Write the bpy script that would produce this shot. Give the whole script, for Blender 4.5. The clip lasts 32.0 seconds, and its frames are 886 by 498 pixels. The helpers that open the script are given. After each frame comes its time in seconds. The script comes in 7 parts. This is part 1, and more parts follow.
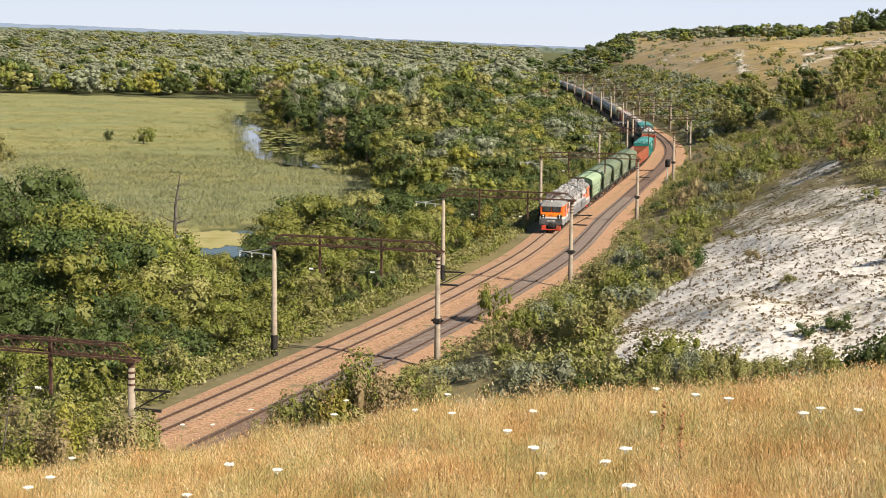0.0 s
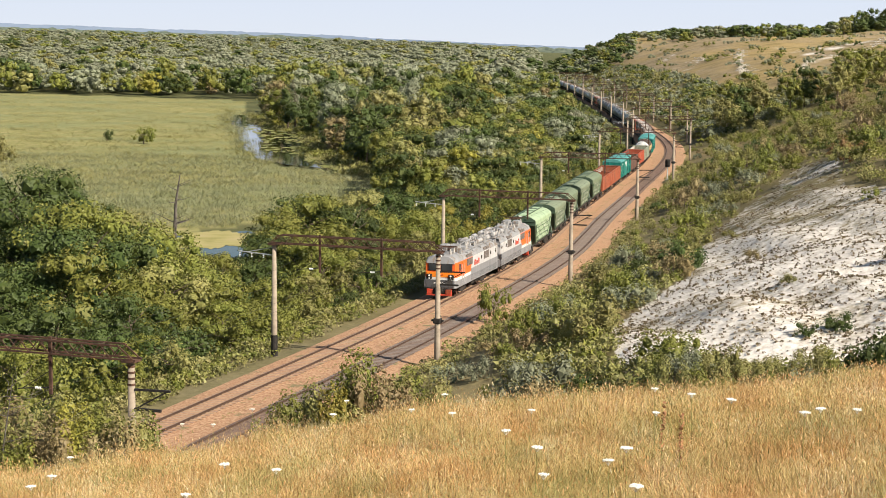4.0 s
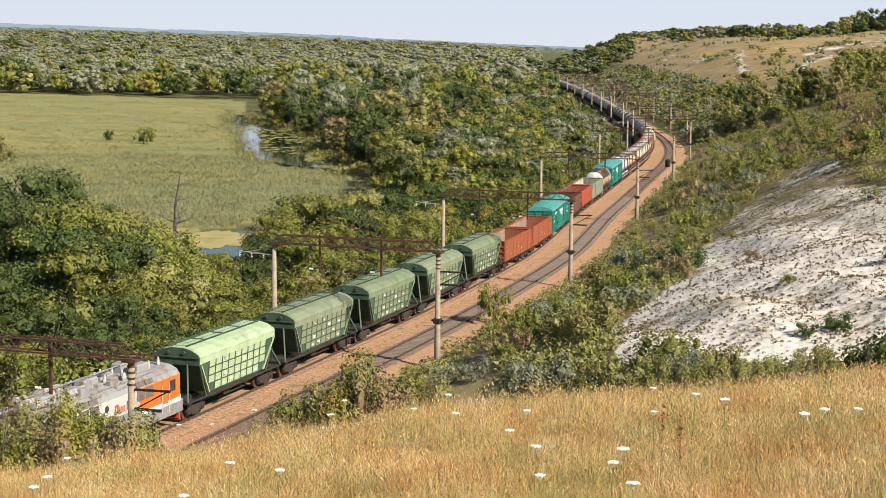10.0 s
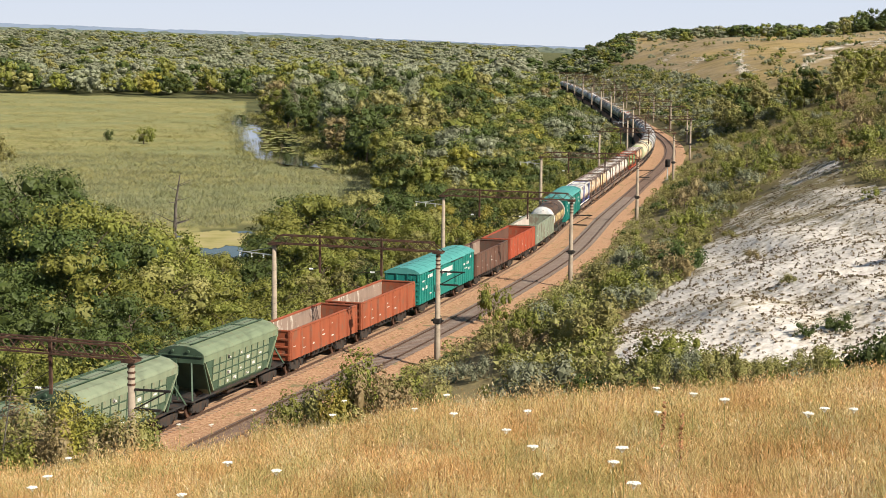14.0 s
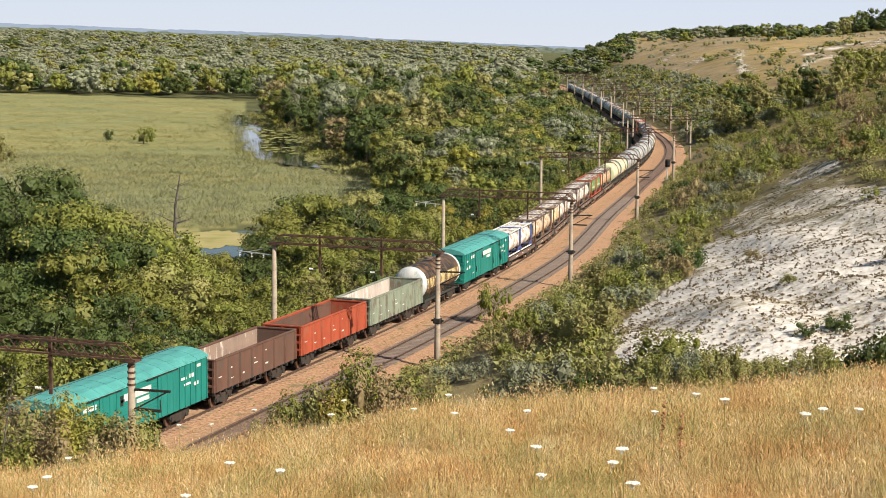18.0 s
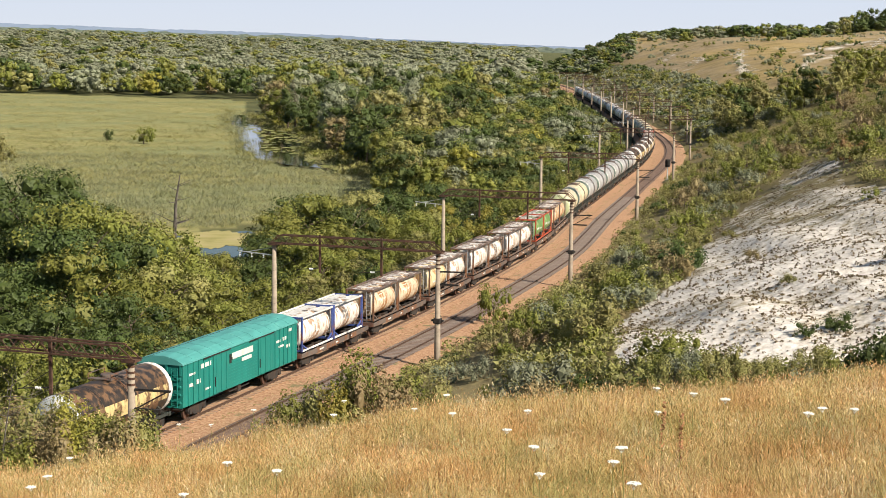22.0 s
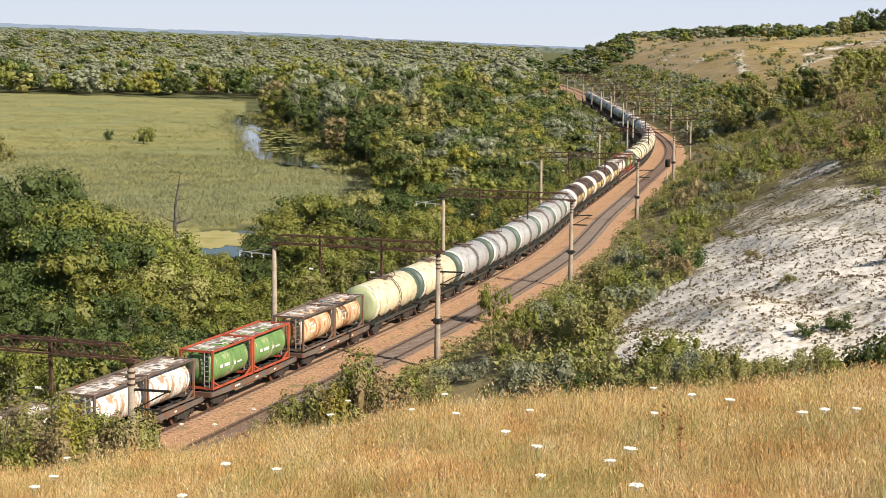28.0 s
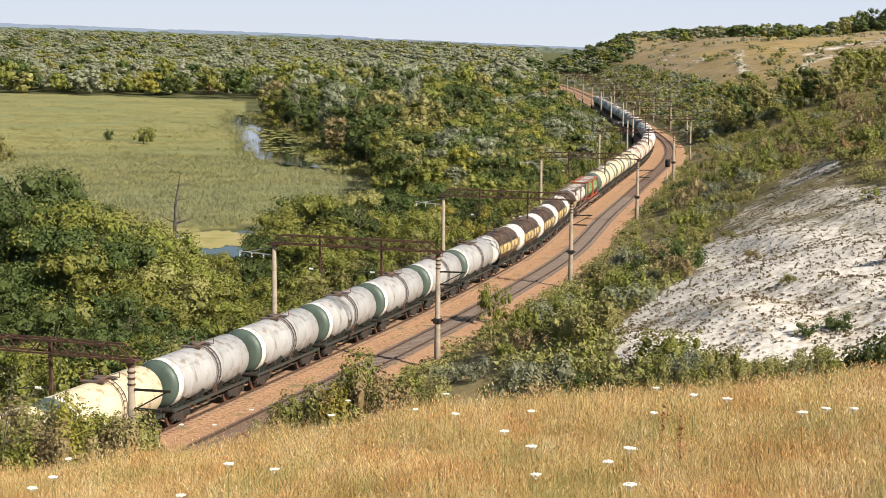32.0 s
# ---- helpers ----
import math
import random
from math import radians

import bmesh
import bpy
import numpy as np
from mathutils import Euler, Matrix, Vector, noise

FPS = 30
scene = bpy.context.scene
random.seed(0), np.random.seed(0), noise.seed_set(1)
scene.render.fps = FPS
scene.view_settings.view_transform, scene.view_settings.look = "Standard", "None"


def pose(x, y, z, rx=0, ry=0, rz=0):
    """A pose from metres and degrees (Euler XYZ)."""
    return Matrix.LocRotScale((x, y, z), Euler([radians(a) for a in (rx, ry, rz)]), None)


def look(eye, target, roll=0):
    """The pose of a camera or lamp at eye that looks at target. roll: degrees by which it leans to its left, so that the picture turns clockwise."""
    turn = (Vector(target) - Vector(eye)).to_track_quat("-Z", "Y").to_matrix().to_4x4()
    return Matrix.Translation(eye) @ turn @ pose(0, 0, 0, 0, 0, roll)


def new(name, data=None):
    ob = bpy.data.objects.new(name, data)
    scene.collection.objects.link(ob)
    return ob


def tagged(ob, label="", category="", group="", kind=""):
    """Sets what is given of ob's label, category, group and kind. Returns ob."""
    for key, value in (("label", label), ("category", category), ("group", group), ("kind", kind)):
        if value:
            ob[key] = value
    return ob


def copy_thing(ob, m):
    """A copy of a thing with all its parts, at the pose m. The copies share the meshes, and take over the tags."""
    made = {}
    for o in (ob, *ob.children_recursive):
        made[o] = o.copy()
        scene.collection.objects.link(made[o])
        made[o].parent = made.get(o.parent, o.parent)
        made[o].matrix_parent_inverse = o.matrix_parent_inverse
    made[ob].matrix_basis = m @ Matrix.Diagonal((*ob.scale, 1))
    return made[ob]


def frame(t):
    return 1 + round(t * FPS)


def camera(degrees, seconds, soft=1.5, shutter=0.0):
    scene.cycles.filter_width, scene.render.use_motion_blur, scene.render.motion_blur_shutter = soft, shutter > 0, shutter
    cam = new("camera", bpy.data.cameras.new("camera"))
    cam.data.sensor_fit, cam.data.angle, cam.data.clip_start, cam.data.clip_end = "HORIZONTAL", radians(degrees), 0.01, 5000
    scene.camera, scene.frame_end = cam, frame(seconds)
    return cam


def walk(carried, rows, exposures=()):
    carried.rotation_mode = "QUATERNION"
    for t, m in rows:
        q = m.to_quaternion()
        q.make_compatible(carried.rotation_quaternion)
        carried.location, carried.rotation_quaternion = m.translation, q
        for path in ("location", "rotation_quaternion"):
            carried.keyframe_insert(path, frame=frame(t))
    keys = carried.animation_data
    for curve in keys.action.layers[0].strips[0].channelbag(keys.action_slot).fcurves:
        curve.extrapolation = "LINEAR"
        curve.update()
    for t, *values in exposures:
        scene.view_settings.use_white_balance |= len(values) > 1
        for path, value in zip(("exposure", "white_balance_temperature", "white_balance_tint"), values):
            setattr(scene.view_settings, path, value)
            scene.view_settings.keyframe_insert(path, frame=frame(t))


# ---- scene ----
# One fixed camera on a hillside above a curving double-track railway.
EYE = (0.0, 0.0, 23.8)
cam = camera(29.96, 32.0, soft=0.6)
CAM_POSE = pose(*EYE) @ pose(0, 0, 0, 90 - 7.06, 0, 0) @ pose(0, 0, 0, 0, 0, 0.65)
EXPOSURE = [(0.0, 0.61), (7.2, 0.61), (9.2, 0.54), (12.0, 0.53), (32.0, 0.53)]   # the lens stops down a little as the pale wagons come up
walk(cam, [(0.0, CAM_POSE), (32.0, CAM_POSE)], EXPOSURE)

# ---- light ----
SUN_AZ, SUN_EL = math.atan2(0.78, -0.63), radians(36)   # azimuth from +y towards +x
sun_way = Vector((math.sin(SUN_AZ) * math.cos(SUN_EL), math.cos(SUN_AZ) * math.cos(SUN_EL), math.sin(SUN_EL)))
sun = new("sun", bpy.data.lights.new("sun", "SUN"))
sun.data.energy, sun.data.angle, sun.data.color = 5.9, radians(0.53), (1.0, 0.91, 0.78)
sun.matrix_world = look((0, 0, 200), Vector((0, 0, 200)) - sun_way)
world = bpy.data.worlds.new("sky")
scene.world = world
world.use_nodes = True
wn = world.node_tree
sky = wn.nodes.new("ShaderNodeTexSky")
sky.sky_type, sky.sun_disc = "NISHITA", False
sky.sun_elevation, sky.sun_rotation = SUN_EL, SUN_AZ
sky.air_density, sky.dust_density, sky.ozone_density = 1.0, 0.6, 1.0
wn.links.new(sky.outputs[0], wn.nodes["Background"].inputs[0])
wn.nodes["Background"].inputs[1].default_value = 0.056

# ---- the railway's plan ----
KNOTS = [(-232, -510), (-120, -190), (-56, -8), (-37.5, 44), (-28.3, 70), (-23.2, 85), (-16.3, 105), (-9.2, 126), (-3.0, 145),
         (2.9, 165), (9.2, 188), (17.2, 229), (23.3, 258), (29.1, 286), (36.7, 322), (41.6, 347), (46.2, 375),
         (49.8, 405), (51.8, 430), (53.2, 455), (55.0, 500), (57.2, 560), (60.0, 641), (62.4, 726), (65.4, 905), (63, 1100), (40, 1500), (-40, 2200)]


def spline(knots, step=1.5):
    """A smooth line through the knots, cut into even steps."""
    k = np.array(knots, float)
    u = np.concatenate([[0], np.cumsum(np.linalg.norm(np.diff(k, axis=0), axis=1))])
    n = len(k)
    a, rhs = np.eye(n), np.zeros((n, 2))
    for i in range(1, n - 1):
        h0, h1 = u[i] - u[i - 1], u[i + 1] - u[i]
        a[i, i - 1:i + 2] = h0, 2 * (h0 + h1), h1
        rhs[i] = 6 * ((k[i + 1] - k[i]) / h1 - (k[i] - k[i - 1]) / h0)
    m = np.linalg.solve(a, rhs)
    out = []
    for i in range(n - 1):
        h = u[i + 1] - u[i]
        for t in np.arange(0, h, step):
            out.append((m[i] * (h - t) ** 3 + m[i + 1] * t ** 3) / (6 * h) + (k[i] / h - m[i] * h / 6) * (h - t) + (k[i + 1] / h - m[i + 1] * h / 6) * t)
    out.append(k[-1])
    out = np.array(out)
    for _ in range(60):   # soften small bends
        out[1:-1] = 0.25 * out[:-2] + 0.5 * out[1:-1] + 0.25 * out[2:]
    return out


LINE = spline(KNOTS)
LINE_S = np.concatenate([[0], np.cumsum(np.linalg.norm(np.diff(LINE, axis=0), axis=1))])


def on_track(s, off=0.0):
    """The point at s metres along the line (away from the camera), off metres to its right, and its heading."""
    x, y = np.interp(s, LINE_S, LINE[:, 0]), np.interp(s, LINE_S, LINE[:, 1])
    x1, y1 = np.interp(s + 2, LINE_S, LINE[:, 0]), np.interp(s + 2, LINE_S, LINE[:, 1])
    x0, y0 = np.interp(s - 2, LINE_S, LINE[:, 0]), np.interp(s - 2, LINE_S, LINE[:, 1])
    d = np.array([x1 - x0, y1 - y0])
    d /= np.linalg.norm(d)
    return x + off * d[1], y - off * d[0], d


def s_at(y):
    return float(np.interp(y, LINE[:, 1], LINE_S))


def beside(x, y):
    """Signed distance from the line (right of it is positive) and the way along it, for arrays of points."""
    x, y = np.asarray(x, float).ravel(), np.asarray(y, float).ravel()
    q, s = np.empty(len(x)), np.empty(len(x))
    pts, tang = LINE[::2], np.gradient(LINE, axis=0)[::2]
    tang = tang / np.linalg.norm(tang, axis=1)[:, None]
    for i in range(0, len(x), 4000):
        d = (x[i:i + 4000, None] - pts[None, :, 0]) ** 2 + (y[i:i + 4000, None] - pts[None, :, 1]) ** 2
        j = d.argmin(1)
        dx, dy = x[i:i + 4000] - pts[j, 0], y[i:i + 4000] - pts[j, 1]
        side = dx * tang[j, 1] - dy * tang[j, 0]
        q[i:i + 4000] = np.where(side >= 0, 1, -1) * np.sqrt(d.min(1))
        s[i:i + 4000] = LINE_S[::2][j]
    return q, s


TY = np.gradient(LINE, axis=0)
TY = TY / np.linalg.norm(TY, axis=1)[:, None]


def q_of(x, y):
    """Distance right of the line, by its course at the same y."""
    return (x - float(np.interp(y, LINE[:, 1], LINE[:, 0]))) * float(np.interp(y, LINE[:, 1], TY[:, 1]))


T2 = 5.0   # second track's offset to the right of the first


def ease(a, b, x):
    t = np.clip((x - a) / (b - a), 0, 1)
    return t * t * (3 - 2 * t)


def wave(x, y, scale, seed=0):
    """Cheap smooth noise, about -1 to 1."""
    r = np.random.RandomState(seed)
    out = 0
    for _ in range(6):
        a, p, k = r.uniform(0, 6.28), r.uniform(0, 6.28), r.uniform(0.7, 1.6) / scale * 6.28
        out = out + np.sin((x * math.cos(a) + y * math.sin(a)) * k + p)
    return out / 3.5


def height(x, y):
    """The land: flood plain, railway bank, hillside, gully and the grassy knoll under the eye."""
    x, y = np.asarray(x, float), np.asarray(y, float)
    shape = x.shape
    q, s = beside(x, y)
    x, y = x.ravel(), y.ravel()
    d = np.hypot(x, y)
    z = np.where(q < 0, -0.35 - 4.65 * ease(5.5, 17, -q), -0.35)
    z = z + np.where(q < -17, 0.2 * wave(x, y, 40, 3), 0)
    # hillside right of the second track; far off it lies only right of the valley's mouth
    r = np.clip(q - (T2 + 4.0), 0, None)
    steep = 0.30 + 0.22 * ease(450, 1000, y)
    hill = steep * r + 0.15 * np.clip(r - 12, 0, None) * ease(95, 190, y) * (1 - ease(430, 620, y))
    cap = 42 - 8 * ease(420, 850, y)
    hill = cap * (1 - np.exp(-hill / cap * 1.1))
    open_side = np.where(y > 300, ease(0.045, 0.115, np.where(y > 1, x / np.maximum(y, 1), 1)), 1.0)
    hill = hill * (1 - (1 - open_side) * ease(600, 1000, y)) * (1 - 0.9 * ease(1700, 2600, y))
    hill = hill + ease(3, 25, r) * (0.8 * wave(x, y, 33, 5) + 0.3 * wave(x, y, 9, 6)) * (y < 500)
    hill = hill + ease(250, 500, y) * ease(20, 60, r) * 2.0 * wave(x, y, 120, 8) * (y < 1700)
    z = np.where(q > 0, z + hill, z)
    # gully between the near knoll and the chalk spur
    gully = ease(0, 30, y) * (1 - ease(60, 108, y)) * ease(0, 18, r)
    z = z - gully * 0.55 * np.clip(z, 0, None)
    # the plain rises gently towards the far upland
    z = z + np.interp(x / np.maximum(y, 1), [-0.3, -0.14, 0, 0.05, 0.075], [50, 35, 17, 6, 0]) * ease(1500, 4600, y)
    # the knoll that the eye stands on
    lean = np.where(x < 0, 0.165 * x, 0.11 * x)
    front = 22.15 - 0.160 * y + lean - 0.14 * np.clip(d - 24, 0, None) - 0.5 * np.clip(d - 53, 0, None)
    back = 22.15 - 0.02 * y + 0.3 * lean - 0.3 * np.clip(d - 30, 0, None)
    knoll = np.where(y < 0, back, front) + 0.05 * wave(x, y, 2.3, 12) + 0.10 * wave(x, y, 7, 13)
    z = np.where(r > 0, np.maximum(z, knoll * ease(0, 14, r)), z)
    return z.reshape(shape)

# ---- materials ----
def mat(name, colors, rough=0.8, metal=0.0, scale=4.0, bump=0.0, bump_scale=None, spots=None, per=0.0, translucent=0.0, spec=0.3, detail=6.0, coords="Object", stretch=None):
    """A noise-mixed surface. colors: two to four colours along a noise ramp; spots: (colour, share, scale) of stains; per: variation by object and island."""
    m = bpy.data.materials.new(name)
    m.use_nodes = True
    nt = m.node_tree
    N, L = nt.nodes, nt.links
    b = N["Principled BSDF"]
    b.inputs["Roughness"].default_value, b.inputs["Metallic"].default_value = rough, metal
    b.inputs["Specular IOR Level"].default_value = spec
    tc = N.new("ShaderNodeTexCoord")
    vec = tc.outputs[coords]
    if stretch:
        mp = N.new("ShaderNodeMapping")
        mp.inputs["Scale"].default_value = stretch
        L.new(vec, mp.inputs[0])
        vec = mp.outputs[0]
    nz = N.new("ShaderNodeTexNoise")
    nz.inputs["Scale"].default_value, nz.inputs["Detail"].default_value = scale, detail
    L.new(vec, nz.inputs["Vector"])
    rp = N.new("ShaderNodeValToRGB")
    el = rp.color_ramp.elements
    while len(el) < len(colors):
        el.new(0.5)
    for i, c in enumerate(colors):
        el[i].position, el[i].color = 0.3 + 0.4 * i / max(1, len(colors) - 1), (*c, 1)
    L.new(nz.outputs[0], rp.inputs[0])
    col = rp.outputs[0]
    if spots:
        c, share, sc = spots
        n2 = N.new("ShaderNodeTexNoise")
        n2.inputs["Scale"].default_value, n2.inputs["Detail"].default_value, n2.inputs["Roughness"].default_value = sc, 8, 0.65
        L.new(vec, n2.inputs["Vector"])
        r2 = N.new("ShaderNodeValToRGB")
        r2.color_ramp.elements[0].position, r2.color_ramp.elements[1].position = 0.62 - share * 0.4, 0.70 - share * 0.4
        L.new(n2.outputs[0], r2.inputs[0])
        mx = N.new("ShaderNodeMix")
        mx.data_type = "RGBA"
        L.new(r2.outputs[0], mx.inputs[0])
        L.new(col, mx.inputs[6])
        mx.inputs[7].default_value = (*c, 1)
        col = mx.outputs[2]
    if per:
        oi, ge = N.new("ShaderNodeObjectInfo"), N.new("ShaderNodeNewGeometry")
        tint, own, ad = N.new("ShaderNodeAttribute"), N.new("ShaderNodeMath"), N.new("ShaderNodeMath")
        tint.attribute_name = "tint"
        own.operation, ad.operation = "ADD", "MULTIPLY_ADD"
        L.new(oi.outputs["Random"], own.inputs[0])
        L.new(tint.outputs["Fac"], own.inputs[1])
        wrap = N.new("ShaderNodeMath")
        wrap.operation = "FRACT"
        L.new(own.outputs[0], wrap.inputs[0])
        L.new(ge.outputs["Random Per Island"], ad.inputs[0])
        ad.inputs[1].default_value = 0.5
        L.new(wrap.outputs[0], ad.inputs[2])
        mr = N.new("ShaderNodeMapRange")
        mr.inputs["From Max"].default_value = 1.5
        mr.inputs["To Min"].default_value, mr.inputs["To Max"].default_value = 1 - per, 1 + per
        L.new(ad.outputs[0], mr.inputs["Value"])
        hs = N.new("ShaderNodeHueSaturation")
        L.new(mr.outputs[0], hs.inputs["Value"])
        m2 = N.new("ShaderNodeMapRange")
        m2.inputs["To Min"].default_value, m2.inputs["To Max"].default_value = 0.5 - per * 0.05, 0.5 + per * 0.05
        L.new(wrap.outputs[0], m2.inputs["Value"])
        L.new(m2.outputs[0], hs.inputs["Hue"])
        L.new(col, hs.inputs["Color"])
        col = hs.outputs[0]
    L.new(col, b.inputs["Base Color"])
    if bump:
        n3 = N.new("ShaderNodeTexNoise")
        n3.inputs["Scale"].default_value, n3.inputs["Detail"].default_value = bump_scale or scale * 3, 6
        L.new(vec, n3.inputs["Vector"])
        bp = N.new("ShaderNodeBump")
        bp.inputs["Strength"].default_value, bp.inputs["Distance"].default_value = 1.0, bump
        L.new(n3.outputs[0], bp.inputs["Height"])
        L.new(bp.outputs[0], b.inputs["Normal"])
    if translucent:
        tr = N.new("ShaderNodeBsdfTranslucent")
        L.new(col, tr.inputs["Color"])
        ms = N.new("ShaderNodeMixShader")
        ms.inputs[0].default_value = translucent
        L.new(b.outputs[0], ms.inputs[1])
        L.new(tr.outputs[0], ms.inputs[2])
        L.new(ms.outputs[0], N["Material Output"].inputs[0])
    return m


M = {}
def leafy(name, *cols):
    M[name] = mat(name, cols, rough=0.55, scale=0.35, per=0.20, translucent=0.15, spec=0.25)
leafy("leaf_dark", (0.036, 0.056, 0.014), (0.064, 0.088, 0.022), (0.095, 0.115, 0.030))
leafy("leaf_green", (0.100, 0.116, 0.022), (0.164, 0.174, 0.034), (0.228, 0.222, 0.048))
leafy("leaf_yellow", (0.155, 0.155, 0.026), (0.230, 0.208, 0.036), (0.305, 0.252, 0.050))
# silver leaf tone; on the far woods its greyness also stands in for haze
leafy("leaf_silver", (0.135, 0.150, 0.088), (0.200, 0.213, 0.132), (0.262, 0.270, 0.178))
leafy("leaf_olive", (0.150, 0.150, 0.046), (0.220, 0.207, 0.066), (0.280, 0.250, 0.090))
leafy("leaf_brown", (0.165, 0.125, 0.055), (0.245, 0.190, 0.090), (0.310, 0.250, 0.135))
leafy("leaf_rust", (0.190, 0.105, 0.040), (0.245, 0.150, 0.055), (0.290, 0.200, 0.080))
# willow tone; among the far trees its paleness doubles as painted haze
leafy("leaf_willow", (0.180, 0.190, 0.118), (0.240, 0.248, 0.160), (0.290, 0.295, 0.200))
leafy("reed", (0.150, 0.165, 0.085), (0.205, 0.215, 0.115), (0.265, 0.260, 0.150))
leafy("sedge", (0.185, 0.180, 0.070), (0.250, 0.235, 0.090), (0.315, 0.280, 0.115))
leafy("tussock", (0.085, 0.062, 0.030), (0.150, 0.110, 0.055), (0.230, 0.165, 0.085))
M["bark"] = mat("bark", [(0.07, 0.05, 0.035), (0.16, 0.12, 0.09)], scale=6, bump=0.03)
M["dead_wood"] = mat("dead_wood", [(0.06, 0.05, 0.045), (0.15, 0.13, 0.11)], scale=5, bump=0.02)
M["concrete"] = mat("pole_concrete", [(0.24, 0.195, 0.145), (0.35, 0.29, 0.22)], scale=3, bump=0.005, spots=((0.2, 0.16, 0.12), 0.15, 1.5))
M["rust"] = mat("rusty_steel", [(0.035, 0.021, 0.016), (0.075, 0.040, 0.027), (0.12, 0.062, 0.038)], rough=0.85, scale=3, bump=0.004)
M["black"] = mat("black_grime", [(0.012, 0.011, 0.010), (0.035, 0.030, 0.026)], rough=0.75, scale=4, bump=0.004)
M["rail"] = mat("rail_steel", [(0.045, 0.026, 0.018), (0.085, 0.050, 0.034)], rough=0.7, scale=2)
M["rail_head"] = mat("polished_rail", [(0.13, 0.09, 0.07), (0.20, 0.14, 0.11)], rough=0.5, metal=0.4, scale=2)
M["sleeper"] = mat("sleeper_concrete", [(0.25, 0.165, 0.11), (0.36, 0.25, 0.17)], scale=3, per=0.2, bump=0.01)
M["sleeper_grey"] = mat("sleeper_grey", [(0.15, 0.120, 0.098), (0.24, 0.195, 0.165)], scale=3, per=0.2, bump=0.01)

# ---- building helpers ----
def part(name, bm, material, parent=None, label="", smooth=False):
    """Links a bmesh as one mesh object under a thing or under a part."""
    me = bpy.data.meshes.new(name)
    if smooth:
        for f in bm.faces:
            f.smooth = True
    bm.to_mesh(me)
    bm.free()
    me.materials.append(material)
    ob = new(name, me)
    if parent is not None:
        ob.parent = parent
    if label:
        ob["label"] = label
    return ob


def again(ob, m, parent=None):
    """Another object on the same mesh, as a sibling part, at the pose m."""
    o = ob.copy()
    scene.collection.objects.link(o)
    o.matrix_basis = m
    o.parent = parent if parent is not None else ob.parent
    return o


def box(bm, x0, x1, y0, y1, z0, z1, bevel=0.0):
    """Adds a box, with its upright and level edges taken off where bevel is given."""
    r = bmesh.ops.create_cube(bm, size=1)
    for v in r["verts"]:
        v.co = ((x0 + x1) / 2 + v.co.x * (x1 - x0), (y0 + y1) / 2 + v.co.y * (y1 - y0), (z0 + z1) / 2 + v.co.z * (z1 - z0))
    if bevel:
        bmesh.ops.bevel(bm, geom=list({e for v in r["verts"] for e in v.link_edges}), offset=bevel, segments=1, affect="EDGES")
    return bm


def beam(bm, a, b, w, h=None, sides=4, taper=1.0):
    """Adds a bar from a to b."""
    a, b = Vector(a), Vector(b)
    h = h or w
    d = b - a
    up = Vector((0, 0, 1)) if abs(d.normalized().z) < 0.95 else Vector((0, 1, 0))
    e1 = d.cross(up).normalized()
    e2 = e1.cross(d).normalized()
    rings = []
    for p, k in ((a, 1.0), (b, taper)):
        ring = []
        for i in range(sides):
            t = 2 * math.pi * (i + 0.5) / sides
            f = math.sqrt(2) / 2 if sides == 4 else 0.5
            ring.append(bm.verts.new(p + e1 * math.cos(t) * w * f * k + e2 * math.sin(t) * h * f * k))
        rings.append(ring)
    for i in range(sides):
        j = (i + 1) % sides
        bm.faces.new((rings[0][i], rings[0][j], rings[1][j], rings[1][i]))
    bm.faces.new(rings[0][::-1])
    bm.faces.new(rings[1])
    return bm


def lathe(bm, prof, sides=16, axis="y", at=(0, 0, 0)):
    """Turns a profile of (along, radius) round an axis."""
    at = Vector(at)
    rings = []
    for u, r in prof:
        ring = []
        for i in range(sides):
            t = 2 * math.pi * i / sides
            c, s = r * math.cos(t), r * math.sin(t)
            v = {"y": (c, u, s), "x": (u, c, s), "z": (c, s, u)}[axis]
            ring.append(bm.verts.new(at + Vector(v)))
        rings.append(ring)
    for a, b in zip(rings, rings[1:]):
        for i in range(sides):
            j = (i + 1) % sides
            bm.faces.new((a[i], a[j], b[j], b[i]))
    bm.faces.new(rings[0][::-1])
    bm.faces.new(rings[-1])
    bmesh.ops.recalc_face_normals(bm, faces=bm.faces[:])
    return bm


def loft(bm, sections):
    """Skins closed sections (lists of points of equal count) and caps the ends."""
    rings = [[bm.verts.new(p) for p in sec] for sec in sections]
    n = len(rings[0])
    for a, b in zip(rings, rings[1:]):
        for i in range(n):
            j = (i + 1) % n
            bm.faces.new((a[i], a[j], b[j], b[i]))
    bm.faces.new(rings[0][::-1])
    bm.faces.new(rings[-1])
    bmesh.ops.recalc_face_normals(bm, faces=bm.faces[:])
    return bm


def B():
    return bmesh.new()

